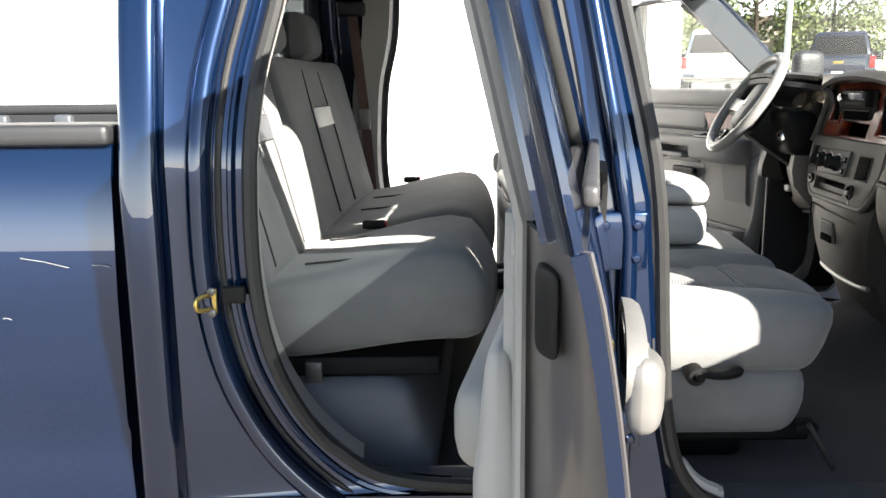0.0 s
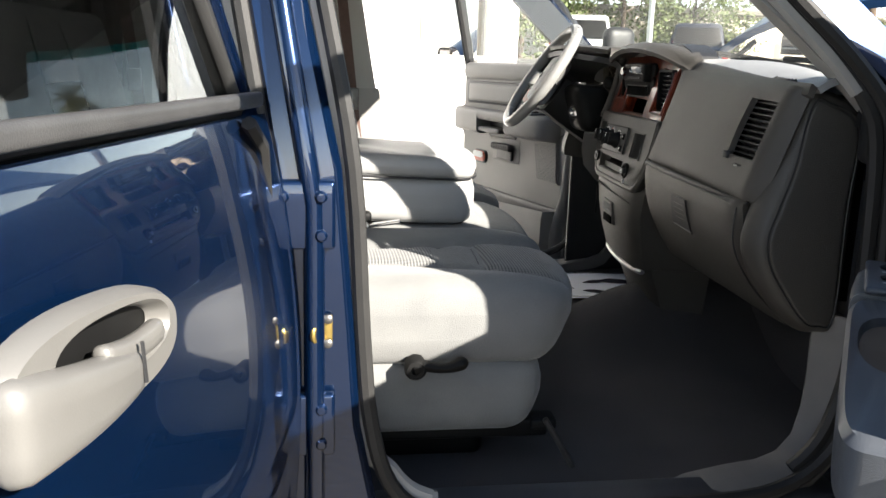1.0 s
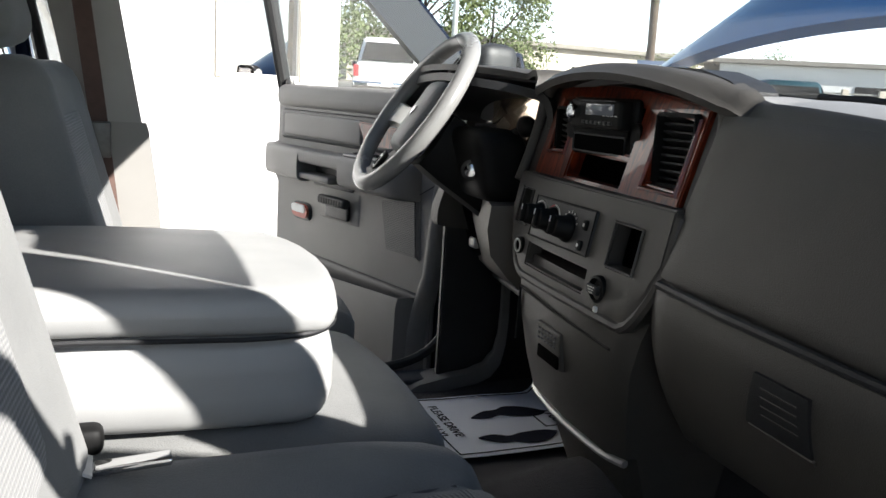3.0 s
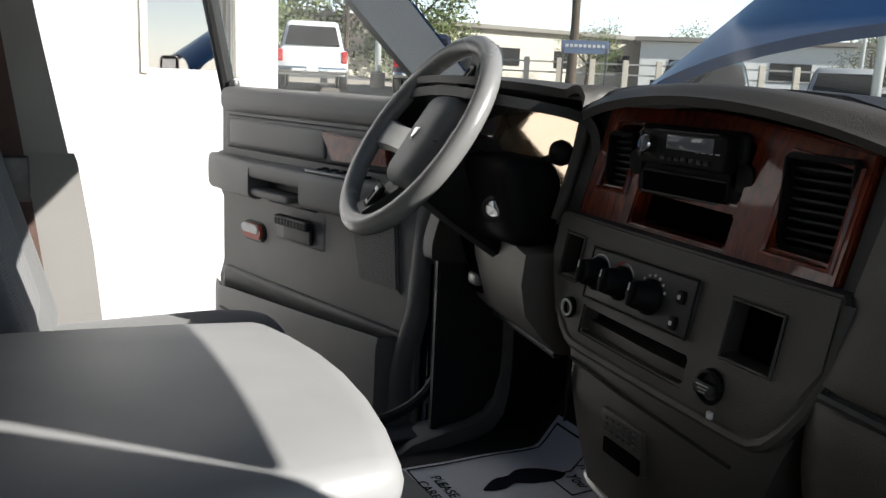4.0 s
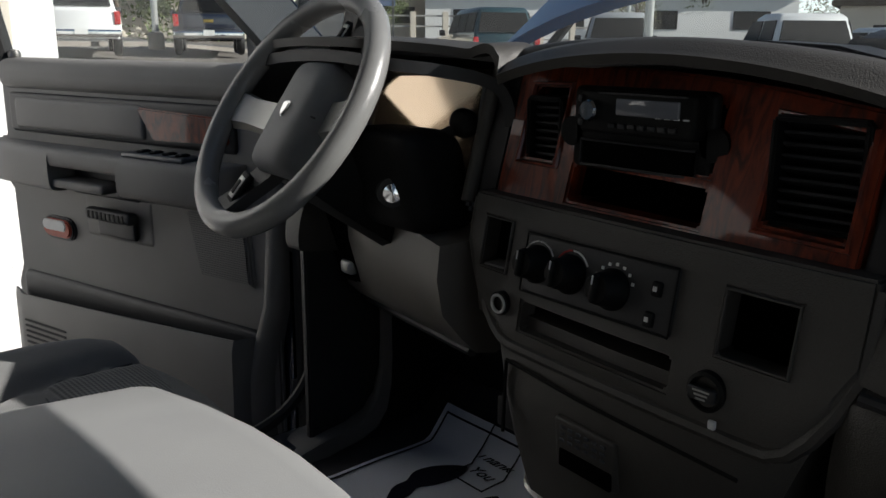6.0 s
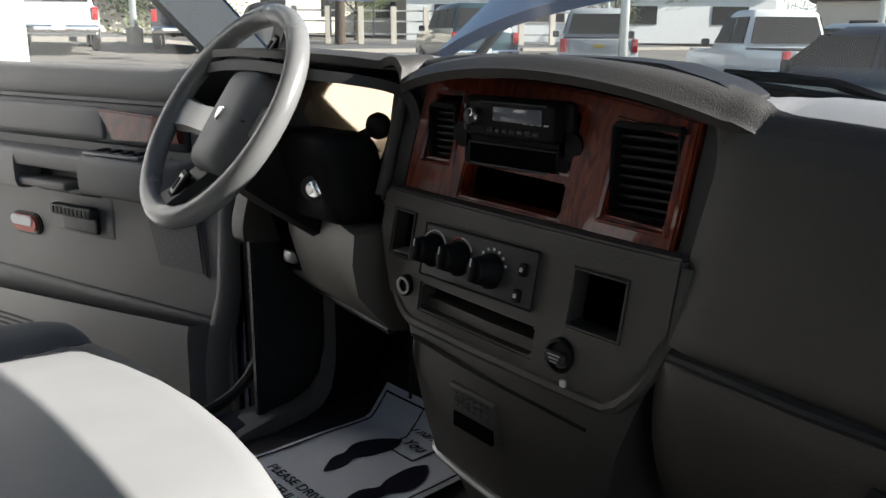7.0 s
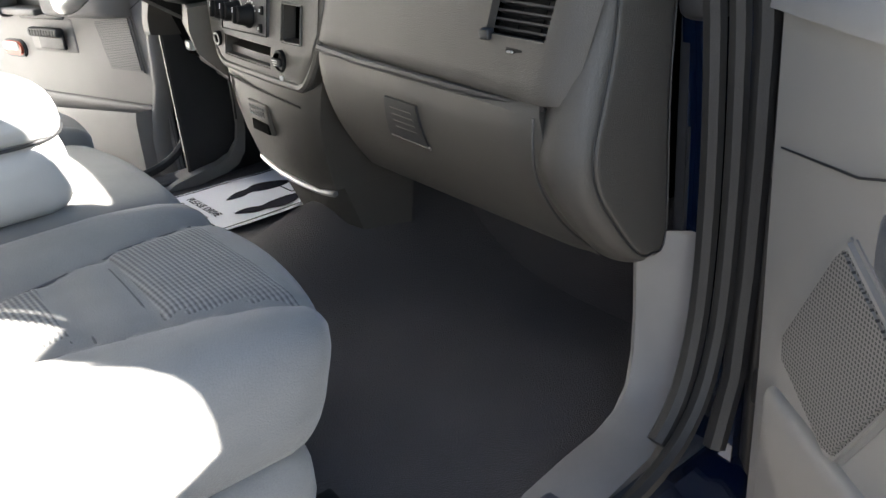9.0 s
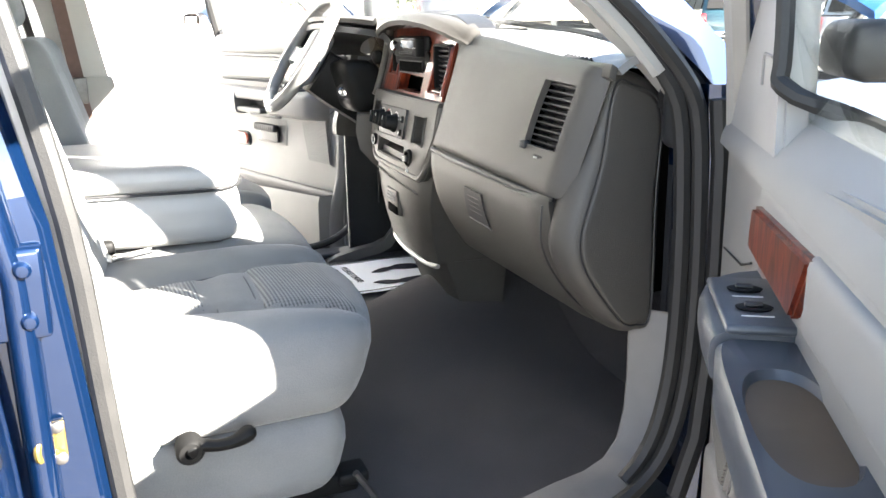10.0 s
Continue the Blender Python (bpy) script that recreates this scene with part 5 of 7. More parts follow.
def panel_with_hole(fn, us, vs, hole, thick):
    """A bowed panel with one rectangular opening (ranges of u and v)."""
    bm = bmesh.new()
    g = {(i, j): bm.verts.new(fn(u, v)) for i, u in enumerate(us) for j, v in enumerate(vs)}
    for i in range(len(us) - 1):
        for j in range(len(vs) - 1):
            uc, vc = (us[i] + us[i + 1]) / 2, (vs[j] + vs[j + 1]) / 2
            if not (hole[0] < uc < hole[1] and hole[2] < vc < hole[3]):
                bm.faces.new((g[i, j], g[i + 1, j], g[i + 1, j + 1], g[i, j + 1]))
    for v in [v for v in bm.verts if not v.link_faces]:
        bm.verts.remove(v)
    hard(bm)
    bmesh.ops.solidify(bm, geom=bm.faces[:], thickness=thick)
    return hard(bm)


def spaced(breaks, n):
    out = []
    for a, b in zip(breaks, breaks[1:]):
        k = max(1, round(n * (b - a)))
        out += [a + (b - a) * i / k for i in range(k)]
    return out + [breaks[-1]]


AIR = panel_fn([(1.200, 2.205, 1.198), (1.264, 2.195, 1.402), (1.200, 1.592, 1.380), (1.160, 1.640, 1.186)], soft=0.016)
HOLE = (0.762, 0.936, 0.34, 0.86)
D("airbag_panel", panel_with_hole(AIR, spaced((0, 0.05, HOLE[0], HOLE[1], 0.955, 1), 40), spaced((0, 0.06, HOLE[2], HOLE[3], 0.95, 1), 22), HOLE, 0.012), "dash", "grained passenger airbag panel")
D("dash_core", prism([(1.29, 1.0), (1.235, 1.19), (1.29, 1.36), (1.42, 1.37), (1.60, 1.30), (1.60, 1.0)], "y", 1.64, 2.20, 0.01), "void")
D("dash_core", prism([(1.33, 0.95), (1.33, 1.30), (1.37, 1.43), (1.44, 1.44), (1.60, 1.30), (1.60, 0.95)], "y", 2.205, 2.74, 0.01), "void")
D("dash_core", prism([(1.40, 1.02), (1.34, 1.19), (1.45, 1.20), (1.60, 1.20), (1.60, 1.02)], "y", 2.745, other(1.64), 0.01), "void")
D("panel_groove", tube([(1.190, 2.20, 1.190), (1.172, 2.06, 1.187), (1.166, 1.92, 1.184), (1.160, 1.78, 1.181), (1.163, 1.662, 1.178)], [0.006, 0.006, 0.006, 0.0055, 0.003], 8), "dark")
# glove box door and surround
GLOVE = panel_fn([(1.300, 2.24, 0.968), (1.203, 2.205, 1.184), (1.166, 1.672, 1.173), (1.275, 1.678, 0.962)], 0.0, 0.012)


def glove_pt(u, v):
    x, y, z = GLOVE(u, v)
    return (x - 0.024 * math.sin(math.pi * v ** 1.1) ** 0.8, y, z)


glove = D("glove_box", sheet(glove_pt, 26, 22, 0.02), "dash", "brown-grey glove box door")
D("glove_latch", sheet(lambda u, v: tuple(Vector(glove_pt(0.405 + 0.15 * u - 0.035 * (1 - v) * (1 - u), 0.53 + 0.31 * v)) + Vector((-0.0205, 0, 0))), 6, 6, 0.004), "dark", "recessed ribbed glove box latch", glove)
for k in range(4):
    D("latch_rib", tube([Vector(glove_pt(0.425, 0.62 + 0.05 * k)) + Vector((-0.0235, 0, 0)), Vector(glove_pt(0.525, 0.62 + 0.05 * k)) + Vector((-0.0235, 0, 0))], 0.002, 5), "dash", "", glove)
D("latch_lip", tube([Vector(glove_pt(0.38, 0.52)) + Vector((-0.0235, 0, 0)), Vector(glove_pt(0.56, 0.51)) + Vector((-0.0235, 0, 0))], 0.003, 6), "dash", "", glove)
# end of the dash with its cover
endp = [(1.222, 1.378), (1.192, 1.27), (1.166, 1.19), (1.150, 1.12), (1.166, 1.06), (1.212, 0.998), (1.262, 0.955), (1.298, 0.948), (1.334, 0.975), (1.338, 1.2), (1.332, 1.34), (1.26, 1.384)]
n = len(endp)
ring0 = [tuple(p)[:2] for p in eased([(x, z, 0) for x, z in endp[-2:] + endp + endp[:2]], 5)][10:10 + 5 * n]
mx, mz = sum(p[0] for p in ring0) / len(ring0), sum(p[1] for p in ring0) / len(ring0)


def end_ring(y, inset):
    """The end's outline at y, drawn in evenly by inset."""
    out = []
    for x, z in ring0:
        d = Vector((mx - x, mz - z))
        d.y *= 0.45
        d = d.normalized() * inset
        out.append((x + d.x, y, z + d.y))
    return out


D("dash_end", loft([end_ring(y, i) for y, i in ((1.682, 0.016), (1.67, 0.012), (1.645, 0.0), (1.630, 0.002), (1.618, 0.006), (1.608, 0.012), (1.602, 0.020), (1.599, 0.032))]), "dash", "soft rounded end of the dashboard", None, 60)
D("end_seam", tube(end_ring(1.5988, 0.024), 0.0014, 5, closed=True), "dark")
D("end_cover", loft([end_ring(y, i) for y, i in ((1.605, 0.027), (1.5982, 0.028), (1.5966, 0.031), (1.5962, 0.036))]), "dash", "grey dash end cover", None, 60)
D("dash_end", loft([[(x + 0.14, other(y) + 0.03, z if z > 1.10 else 1.10 + 0.1 * (z - 1.10)) for x, y, z in end_ring(y, i)] for y, i in ((1.70, 0.0), (1.66, 0.0), (1.645, 0.006), (1.635, 0.020))]), "dash", "", None, 60)
D("end_groove", tube(eased([(1.268, 1.668, 0.955), (1.205, 1.666, 1.01), (1.163, 1.664, 1.065), (1.142, 1.662, 1.115), (1.143, 1.662, 1.172)]), 0.0018, 6), "dark")


def vent(c, w, h, n, tilt_y=0.0, parent=None, skew=0.0):
    """A louvred outlet facing -x, its slats one by one."""
    v = D("air_vent", box((c[0] + 0.030, c[1], c[2]), (0.01, w, h), 0.002), "black")
    D("vent_frame", join(*[box(p, s, 0.002) for p, s in (((c[0], c[1] - w / 2, c[2]), (0.045, 0.006, h)), ((c[0], c[1] + w / 2, c[2]), (0.045, 0.006, h)), ((c[0], c[1], c[2] - h / 2), (0.045, w, 0.006)), ((c[0], c[1], c[2] + h / 2), (0.045, w, 0.006)))]), "black", "", v)
    for k in range(n):
        z = c[2] - h / 2 + h * (k + 0.5) / n
        D("slat", moved(box((0, 0, 0), (0.022, w - 0.008, 0.003), 0.001), Matrix.Translation((c[0] - 0.002, c[1], z)) @ Matrix.Rotation(radians(22), 4, "Y")), "dark", "", v)
    return v


# louvred outlet set into the panel's opening
vt = D("air_vent", sheet(lambda u, v: tuple(Vector(AIR(HOLE[0] - 0.01 + 0.20 * u, HOLE[2] - 0.02 + 0.57 * v)) + Vector((0.017, 0, 0))), 3, 3, 0.004), "black", "dark louvred side air outlet")
for k in range(10):
    v = HOLE[2] + (HOLE[3] - HOLE[2]) * (k + 0.5) / 10
    a, b = Vector(AIR(HOLE[0] - 0.003, v)), Vector(AIR(HOLE[1] + 0.003, v))
    D("slat", loft([[p + Vector(q) for q in ((0.000, 0, 0.0035), (0.014, 0, -0.004), (0.014, 0, -0.007), (0.000, 0, 0.0008))] for p in (a, b)]), "dark", "", vt)
for u in (0.30, 0.70):
    a, b = Vector(AIR(HOLE[0] + 0.17 * u, HOLE[2])), Vector(AIR(HOLE[0] + 0.17 * u, HOLE[3]))
    D("louvre_post", loft([[p + Vector(q) for q in ((0.010, 0.0015, 0), (0.016, 0.0015, 0), (0.016, -0.0015, 0), (0.010, -0.0015, 0))] for p in (a, b)]), "black", "", vt)
wb = D("vent_wheel", softbox((1.167, 1.708, 1.240), (0.012, 0.034, 0.011), 0.004, 2), "black", "small thumbwheel under the outlet")
D("wheel_mark", softbox((1.160, 1.714, 1.240), (0.003, 0.010, 0.003), 0.0012, 1), "silver", "", wb)
D("vent_tab", softbox((1.166, 1.760, 1.256), (0.014, 0.018, 0.014), 0.004, 2), "dark")
dv = D("defroster_vent", sheet(lambda u, v: tuple(Vector(top_fn(0.050 + 0.055 * u, -0.02 + 0.12 * v)) + Vector((0, 0, 0.004))), 6, 3, 0.004), "void", "small dark side defroster outlet")
for k in range(7):
    p = [Vector(top_fn(0.053 + 0.0082 * k, -0.02 + 0.12 * v)) + Vector((0, 0, 0.006)) for v in (0, 0.5, 1)]
    D("defroster_slat", tube(p, 0.0022, 5), "dark", "", dv)
D("defroster_bar", tube([Vector(top_fn(0.050 + 0.055 * u, 0.04)) + Vector((0, 0, 0.0065)) for u in (0, 0.5, 1)], 0.002, 5), "dark", "", dv)


def plate(ys, zs, holes, x0, thick, bend=None):
    """A panel facing -x over the grid ys by zs, with the cells in holes left open; bend(x, y, z) shapes it."""
    bm = bmesh.new()
    cells = {(i, j) for i in range(len(ys) - 1) for j in range(len(zs) - 1)} - set(holes)
    vs = {}
    def vert(i, j, k):
        if (i, j, k) not in vs:
            p = (x0 + thick * k, ys[i], zs[j])
            vs[i, j, k] = bm.verts.new(bend(*p) if bend else p)
        return vs[i, j, k]
    for i, j in cells:
        for k in (0, 1):
            bm.faces.new([vert(*q, k) for q in ((i, j), (i + 1, j), (i + 1, j + 1), (i, j + 1))])
        for (a, b), nb in ((((i, j), (i + 1, j)), (i, j - 1)), (((i + 1, j), (i + 1, j + 1)), (i + 1, j)), (((i + 1, j + 1), (i, j + 1)), (i, j + 1)), (((i, j + 1), (i, j)), (i - 1, j))):
            if nb not in cells:
                bm.faces.new([vert(*a, 0), vert(*b, 0), vert(*b, 1), vert(*a, 1)])
    hard(bm)
    edges = [e for e in bm.edges if len(e.link_faces) == 2 and e.calc_face_angle(0) > 0.9]
    bmesh.ops.bevel(bm, geom=edges, offset=0.003, segments=2, affect="EDGES", clamp_overlap=True)
    return hard(bm)


# centre stack: the planes of its upper and lower faces, turned a little towards the driver
def upper_x(y, z):
    return 1.262 + 0.085 * (y - 2.25) + 0.30 * (z - 1.395)


def lower_x(y, z):
    return 1.207 + 0.085 * (y - 2.26) + 0.20 * (z - 1.252)


def arch_bend(x, y, z):
    k = max(0.0, (z - 1.283) / 0.145)
    zz = z + 0.013 * k * (1 - ((y - 2.48) / 0.235) ** 2) + 0.012 * k * (y - 2.46) / 0.24
    return (upper_x(y, zz) + x, y, zz)


def housing_bend(x, y, z):
    k = max(0.0, (z - 1.268) / 0.19)
    zz = z + k * (0.012 * (1 - abs((y - 2.48) / 0.27) ** 3) - 0.016 * abs((y - 2.48) / 0.27) ** 6)
    return (upper_x(y, zz) + x, y, zz)


hy = [2.198, 2.212, 2.228, 2.30, 2.38, 2.46, 2.54, 2.62, 2.708, 2.728, 2.748]
D("centre_housing", plate(hy, [1.262, 1.284, 1.434, 1.450, 1.462], [(i, 1) for i in range(2, 8)], 0.006, 0.07, housing_bend), "dark", "dark housing round the wood bezel")
D("centre_brow", tube(eased([(1.226, 2.196, 1.262), (1.248, 2.197, 1.32), (1.266, 2.200, 1.390), (1.270, 2.222, 1.432), (1.272, 2.30, 1.452), (1.280, 2.46, 1.466), (1.292, 2.62, 1.462), (1.302, 2.715, 1.446), (1.304, 2.748, 1.41), (1.290, 2.756, 1.34), (1.262, 2.750, 1.265)], 4), 0.010, 10), "dash")
ys = [2.230, 2.246, 2.330, 2.394, 2.455, 2.52, 2.580, 2.615, 2.668, 2.704]
zs = [1.283, 1.290, 1.306, 1.327, 1.338, 1.374, 1.404, 1.428]
holes = [(1, j) for j in range(2, 6)] + [(7, j) for j in range(3, 6)] + [(i, j) for i in (3, 4, 5) for j in (1, 2, 4, 5)]
bezel = D("wood_bezel", plate(ys, zs, holes, 0.0, 0.030, arch_bend), "wood", "glossy red-brown burl wood bezel")
for a, b in (((2.246, 2.330), (1.300, 1.408)), ((2.612, 2.671), (1.322, 1.408))):
    ring = [(a[0] - 0.004, b[0]), (a[1] + 0.004, b[0]), (a[1] + 0.004, b[1]), (a[0] - 0.004, b[1])]
    D("vent_moulding", tube([arch_bend(0.0, y, z) for y, z in ring], 0.0045, 6, closed=True), "wood", "", bezel)
vent((1.276, 2.288, 1.356), 0.084, 0.098, 9)
vent((1.306, 2.641, 1.366), 0.052, 0.076, 8)
D("vent_slider", softbox((1.240, 2.262, 1.297), (0.008, 0.030, 0.008), 0.003, 2), "black", "", bezel)
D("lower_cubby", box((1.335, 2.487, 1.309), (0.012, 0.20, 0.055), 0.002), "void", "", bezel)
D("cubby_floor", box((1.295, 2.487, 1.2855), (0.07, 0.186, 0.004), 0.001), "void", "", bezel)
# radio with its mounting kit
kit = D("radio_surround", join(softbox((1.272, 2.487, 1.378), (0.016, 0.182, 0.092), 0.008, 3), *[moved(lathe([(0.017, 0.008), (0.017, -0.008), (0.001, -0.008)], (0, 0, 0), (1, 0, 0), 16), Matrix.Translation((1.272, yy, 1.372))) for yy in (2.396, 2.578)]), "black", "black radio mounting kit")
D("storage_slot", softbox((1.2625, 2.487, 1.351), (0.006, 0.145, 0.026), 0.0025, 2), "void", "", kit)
D("slot_frame", tube([(1.261, y, z) for y, z in ((2.413, 1.337), (2.561, 1.337), (2.561, 1.365), (2.413, 1.365))], 0.002, 5, closed=True), "dark", "", kit)
radio = thing("car_radio", "black single-slot car radio with silver display and knob", "car radio", pose(1.26, 2.479, 1.395))
rinv = Matrix.Translation((-1.26, -2.479, -1.395))
R = lambda n, bm, m, lab="": part(n, moved(bm, rinv), m, radio, lab)
R("radio_body", softbox((1.258, 2.479, 1.398), (0.03, 0.146, 0.046), 0.006, 3), "black")
R("display", softbox((1.2425, 2.462, 1.405), (0.004, 0.078, 0.018), 0.0018, 2), "lcd", "silver-grey display window")
R("volume_knob", lathe([(0.0115, 0.0), (0.0115, -0.012), (0.0095, -0.014), (0.001, -0.0142)], (1.243, 2.530, 1.400), (1, 0, 0), 20), "chrome")
for k in range(7):
    R("preset_button", softbox((1.242, 2.505 - 0.0125 * k, 1.385), (0.005, 0.0095, 0.006), 0.002, 1), "dark")
for dz in (0.012, -0.002, -0.014):
    R("side_button", softbox((1.242, 2.548, 1.400 + dz), (0.005, 0.006, 0.008), 0.002, 1), "dark")
R("disc_slot", box((1.2425, 2.470, 1.4185), (0.003, 0.11, 0.002), 0.0005), "dark")
for k in range(4):
    R("print_mark", box((1.2418, 2.415 + 0.011 * k, 1.3965), (0.0008, 0.007, 0.0016), 0.0002), "white")


# heater panel with pockets, knobs and sockets: a shield with rounded lower corners
def shield_lift(y):
    return 0.088 * max(0.0, (2.275 - y) / 0.070) ** 2 + 0.105 * max(0.0, (y - 2.615) / 0.105) ** 2


def heat_bend(x, y, z):
    lift = min(0.115, shield_lift(y))
    if y < 2.262 or y > 2.695:
        z = 1.285 - (1.285 - z) * (0.180 - lift) / 0.180
    elif z < 1.11:
        z += lift
    roll = 0.010 if z < 1.106 + lift else 0.0
    return (lower_x(y, z) + x + roll - 0.006 * (1 - ((y - 2.46) / 0.26) ** 2), y, z)


ys = [2.204, 2.222, 2.240, 2.262, 2.335, 2.383, 2.457, 2.53, 2.604, 2.640, 2.692, 2.708, 2.722]
zs = [1.105, 1.136, 1.170, 1.187, 1.196, 1.25, 1.258, 1.285]
holes = [(3, 3), (3, 4)] + [(i, 1) for i in (5, 6, 7)] + [(9, 4), (9, 5)]
heater = D("heater_panel", plate(ys, zs, holes, 0.0, 0.030, heat_bend), "dash", "grey-brown heater control panel")
lip = [(y, 1.112 + min(0.108, shield_lift(y))) for y in np.linspace(2.722, 2.204, 32)]
lip = [(2.723, 1.275)] + lip + [(2.203, 1.275)]
D("panel_lip", tube([(lower_x(y, z) + 0.010 - 0.006 * (1 - ((y - 2.46) / 0.26) ** 2), y, z) for y, z in lip], 0.0085, 8), "dash", "rounded lower lip of the heater panel")
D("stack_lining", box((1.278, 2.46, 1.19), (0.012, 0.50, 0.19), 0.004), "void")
D("slot_tray", box((1.250, 2.666, 1.1965), (0.030, 0.050, 0.003), 0.001), "trim", "", heater)
for y0, y1, z0, z1 in ((2.640, 2.692, 1.196, 1.258), (2.262, 2.335, 1.187, 1.25)):
    D("pocket_rim", tube([heat_bend(-0.001, y, z) for y, z in ((y0, z0), (y1, z0), (y1, z1), (y0, z1))], 0.0022, 6, closed=True), "dash", "", heater)
tilt = Matrix.Translation((1.2155, 2.496, 1.220)) @ Matrix.Rotation(math.atan(0.2), 4, "Y") @ Matrix.Rotation(-math.atan(0.085), 4, "Z")
C = lambda n, bm, m, lab="", par=None: D(n, moved(bm, tilt), m, lab, par)
ctrl = C("heater_control_face", softbox((0.0, 0.0, 0.0), (0.010, 0.218, 0.070), 0.004, 3), "dark", "dark heater control face", heater)
C("face_edge", tube([(-0.005, y, z) for y, z in ((-0.109, -0.035), (0.109, -0.035), (0.109, 0.035), (-0.109, 0.035))], 0.0012, 5, closed=True), "black", "", heater)
for k, (yy, zz) in enumerate(((0.086, 0.001), (0.032, 0.0), (-0.031, -0.003))):
    C("heater_knob", lathe([(0.0225, 0.0), (0.0225, -0.005), (0.0185, -0.010), (0.0170, -0.024), (0.0145, -0.027), (0.001, -0.0275)], (-0.005, yy, zz), (1, 0, 0), 24), "black", "", heater)
    C("knob_grip", softbox((-0.034, yy, zz), (0.010, 0.007, 0.030), 0.003, 2), "black", "", heater)
    C("knob_pointer", box((-0.0395, yy, zz + 0.009), (0.0012, 0.002, 0.010), 0.0004), "white", "", heater)
    if k < 2:
        for c, (a0, a1) in (("white", (88, 150)), ("red" if k else "white", (30, 84))):
            arc = [(-0.0052, yy + 0.0265 * math.cos(radians(a)), zz + 0.0265 * math.sin(radians(a))) for a in np.linspace(a0, a1, 8)]
            C("dial_arc", tube(arc, 0.0011, 5), c, "", heater)
    else:
        for q in range(7):
            a = radians(25 + 22 * q)
            C("dial_mark", softbox((-0.0052, yy + 0.027 * math.cos(a), zz + 0.027 * math.sin(a)), (0.001, 0.004, 0.0035), 0.0005, 1), "white", "", heater)
for yy, zz in ((-0.088, 0.010), (-0.084, -0.022)):
    C("mode_button", softbox((-0.006, yy, zz), (0.008, 0.012, 0.016), 0.003, 2), "black", "", heater)
    C("button_mark", box((-0.0104, yy, zz), (0.0008, 0.005, 0.005), 0.0002), "white", "", heater)
for yy, zz, r in ((2.638, 1.160, 0.0150), (2.336, 1.152, 0.020)):
    xx = lower_x(yy, zz) - 0.006
    so = D("power_socket", lathe([(r, 0.012), (r, -0.003), (r * 0.82, -0.005), (r * 0.72, -0.001), (r * 0.66, 0.012), (0.001, 0.012)], (xx, yy, zz), (1, 0, 0), 24), "black", "", heater)
    if yy < 2.5:
        D("socket_cap", softbox((xx - 0.008, yy, zz), (0.008, 0.030, 0.014), 0.003, 2), "dark", "", so)
        for q in range(3):
            D("cap_print", box((xx - 0.0125, yy - 0.001, zz + 0.004 - 0.004 * q), (0.0008, 0.018 - 0.004 * q, 0.0018), 0.0002), "silver", "", so)
        D("socket_tab", softbox((xx - 0.010, yy - 0.014, zz - 0.026), (0.005, 0.008, 0.009), 0.002, 1), "white", "", so)
    else:
        D("socket_ring", tube([(xx - 0.004, yy + r * 0.72 * math.cos(a), zz + r * 0.72 * math.sin(a)) for a in np.linspace(0, 2 * math.pi, 25)[:-1]], 0.0022, 8, closed=True), "silver", "", so)
# lower console with its tray and bright rim
def console_ring(z, ya, yb, xf, xb):
    ring = [(xf + 0.02, ya, z), (xf, ya + 0.03, z), (xf - 0.006, (ya + yb) / 2, z), (xf, yb - 0.03, z), (xf + 0.02, yb, z), (xb, yb + 0.02, z), (xb, ya - 0.02, z)]
    return [(x + 0.085 * (y - 2.44), y, q) for x, y, q in ring]


con = D("lower_console", loft([console_ring(1.15, 2.232, 2.69, 1.215, 1.5), console_ring(1.10, 2.250, 2.668, 1.206, 1.5), console_ring(1.04, 2.272, 2.656, 1.207, 1.5), console_ring(0.97, 2.290, 2.648, 1.219, 1.5), console_ring(0.895, 2.310, 2.640, 1.240, 1.5)]), "dash", "tapered lower centre console")
D("console_foot", loft([console_ring(0.893, 2.315, 2.65, 1.262, 1.44), console_ring(0.83, 2.33, 2.64, 1.290, 1.44), console_ring(0.70, 2.36, 2.62, 1.34, 1.44)]), "dash", "console foot meeting the carpet")
D("console_rim", tube(eased([(1.244, 2.305, 0.890), (1.234, 2.352, 0.890), (1.237, 2.48, 0.893), (1.256, 2.606, 0.900), (1.278, 2.636, 0.906)], 4), 0.008, 8, 0.8), "silver", "pale bright console rim")
D("ashtray_groove", tube([(1.2185, 2.632, 0.99), (1.220, 2.632, 1.05), (1.2185, 2.628, 1.088), (1.203, 2.50, 1.082), (1.198, 2.40, 1.077), (1.194, 2.300, 1.072)], 0.0025, 5), "black", "", con)
D("tray_latch", softbox((1.2105, 2.490, 1.020), (0.014, 0.094, 0.064), 0.005, 3, lambda x, y, z: (x + 0.085 * y - 0.1 * z, y, z)), "dash", "ribbed ashtray latch", con)
D("tray_pull", softbox((1.2045, 2.488, 1.002), (0.006, 0.080, 0.022), 0.0024, 2, lambda x, y, z: (x + 0.085 * y, y, z)), "void", "", con)
for k in range(3):
    for q in range(6):
        D("latch_dot", softbox((1.1995 + 0.085 * (0.0125 * q - 0.031), 2.459 + 0.0125 * q, 1.026 + 0.008 * k), (0.002, 0.007, 0.004), 0.0009, 1), "slate", "", con)
# gauges, their hood and lens
def gauge_hood(u, v):
    a = math.pi * (0.02 + 0.96 * u)
    y = 2.965 + 0.268 * math.cos(a)
    return (1.175 + (0.12 * smooth_step(2.85, 2.72, y)) * (1 - v) + 0.20 * v, 2.965 + (0.268 - 0.02 * v) * math.cos(a), 1.325 + (0.134 - 0.025 * v) * math.sin(a) ** 0.42)


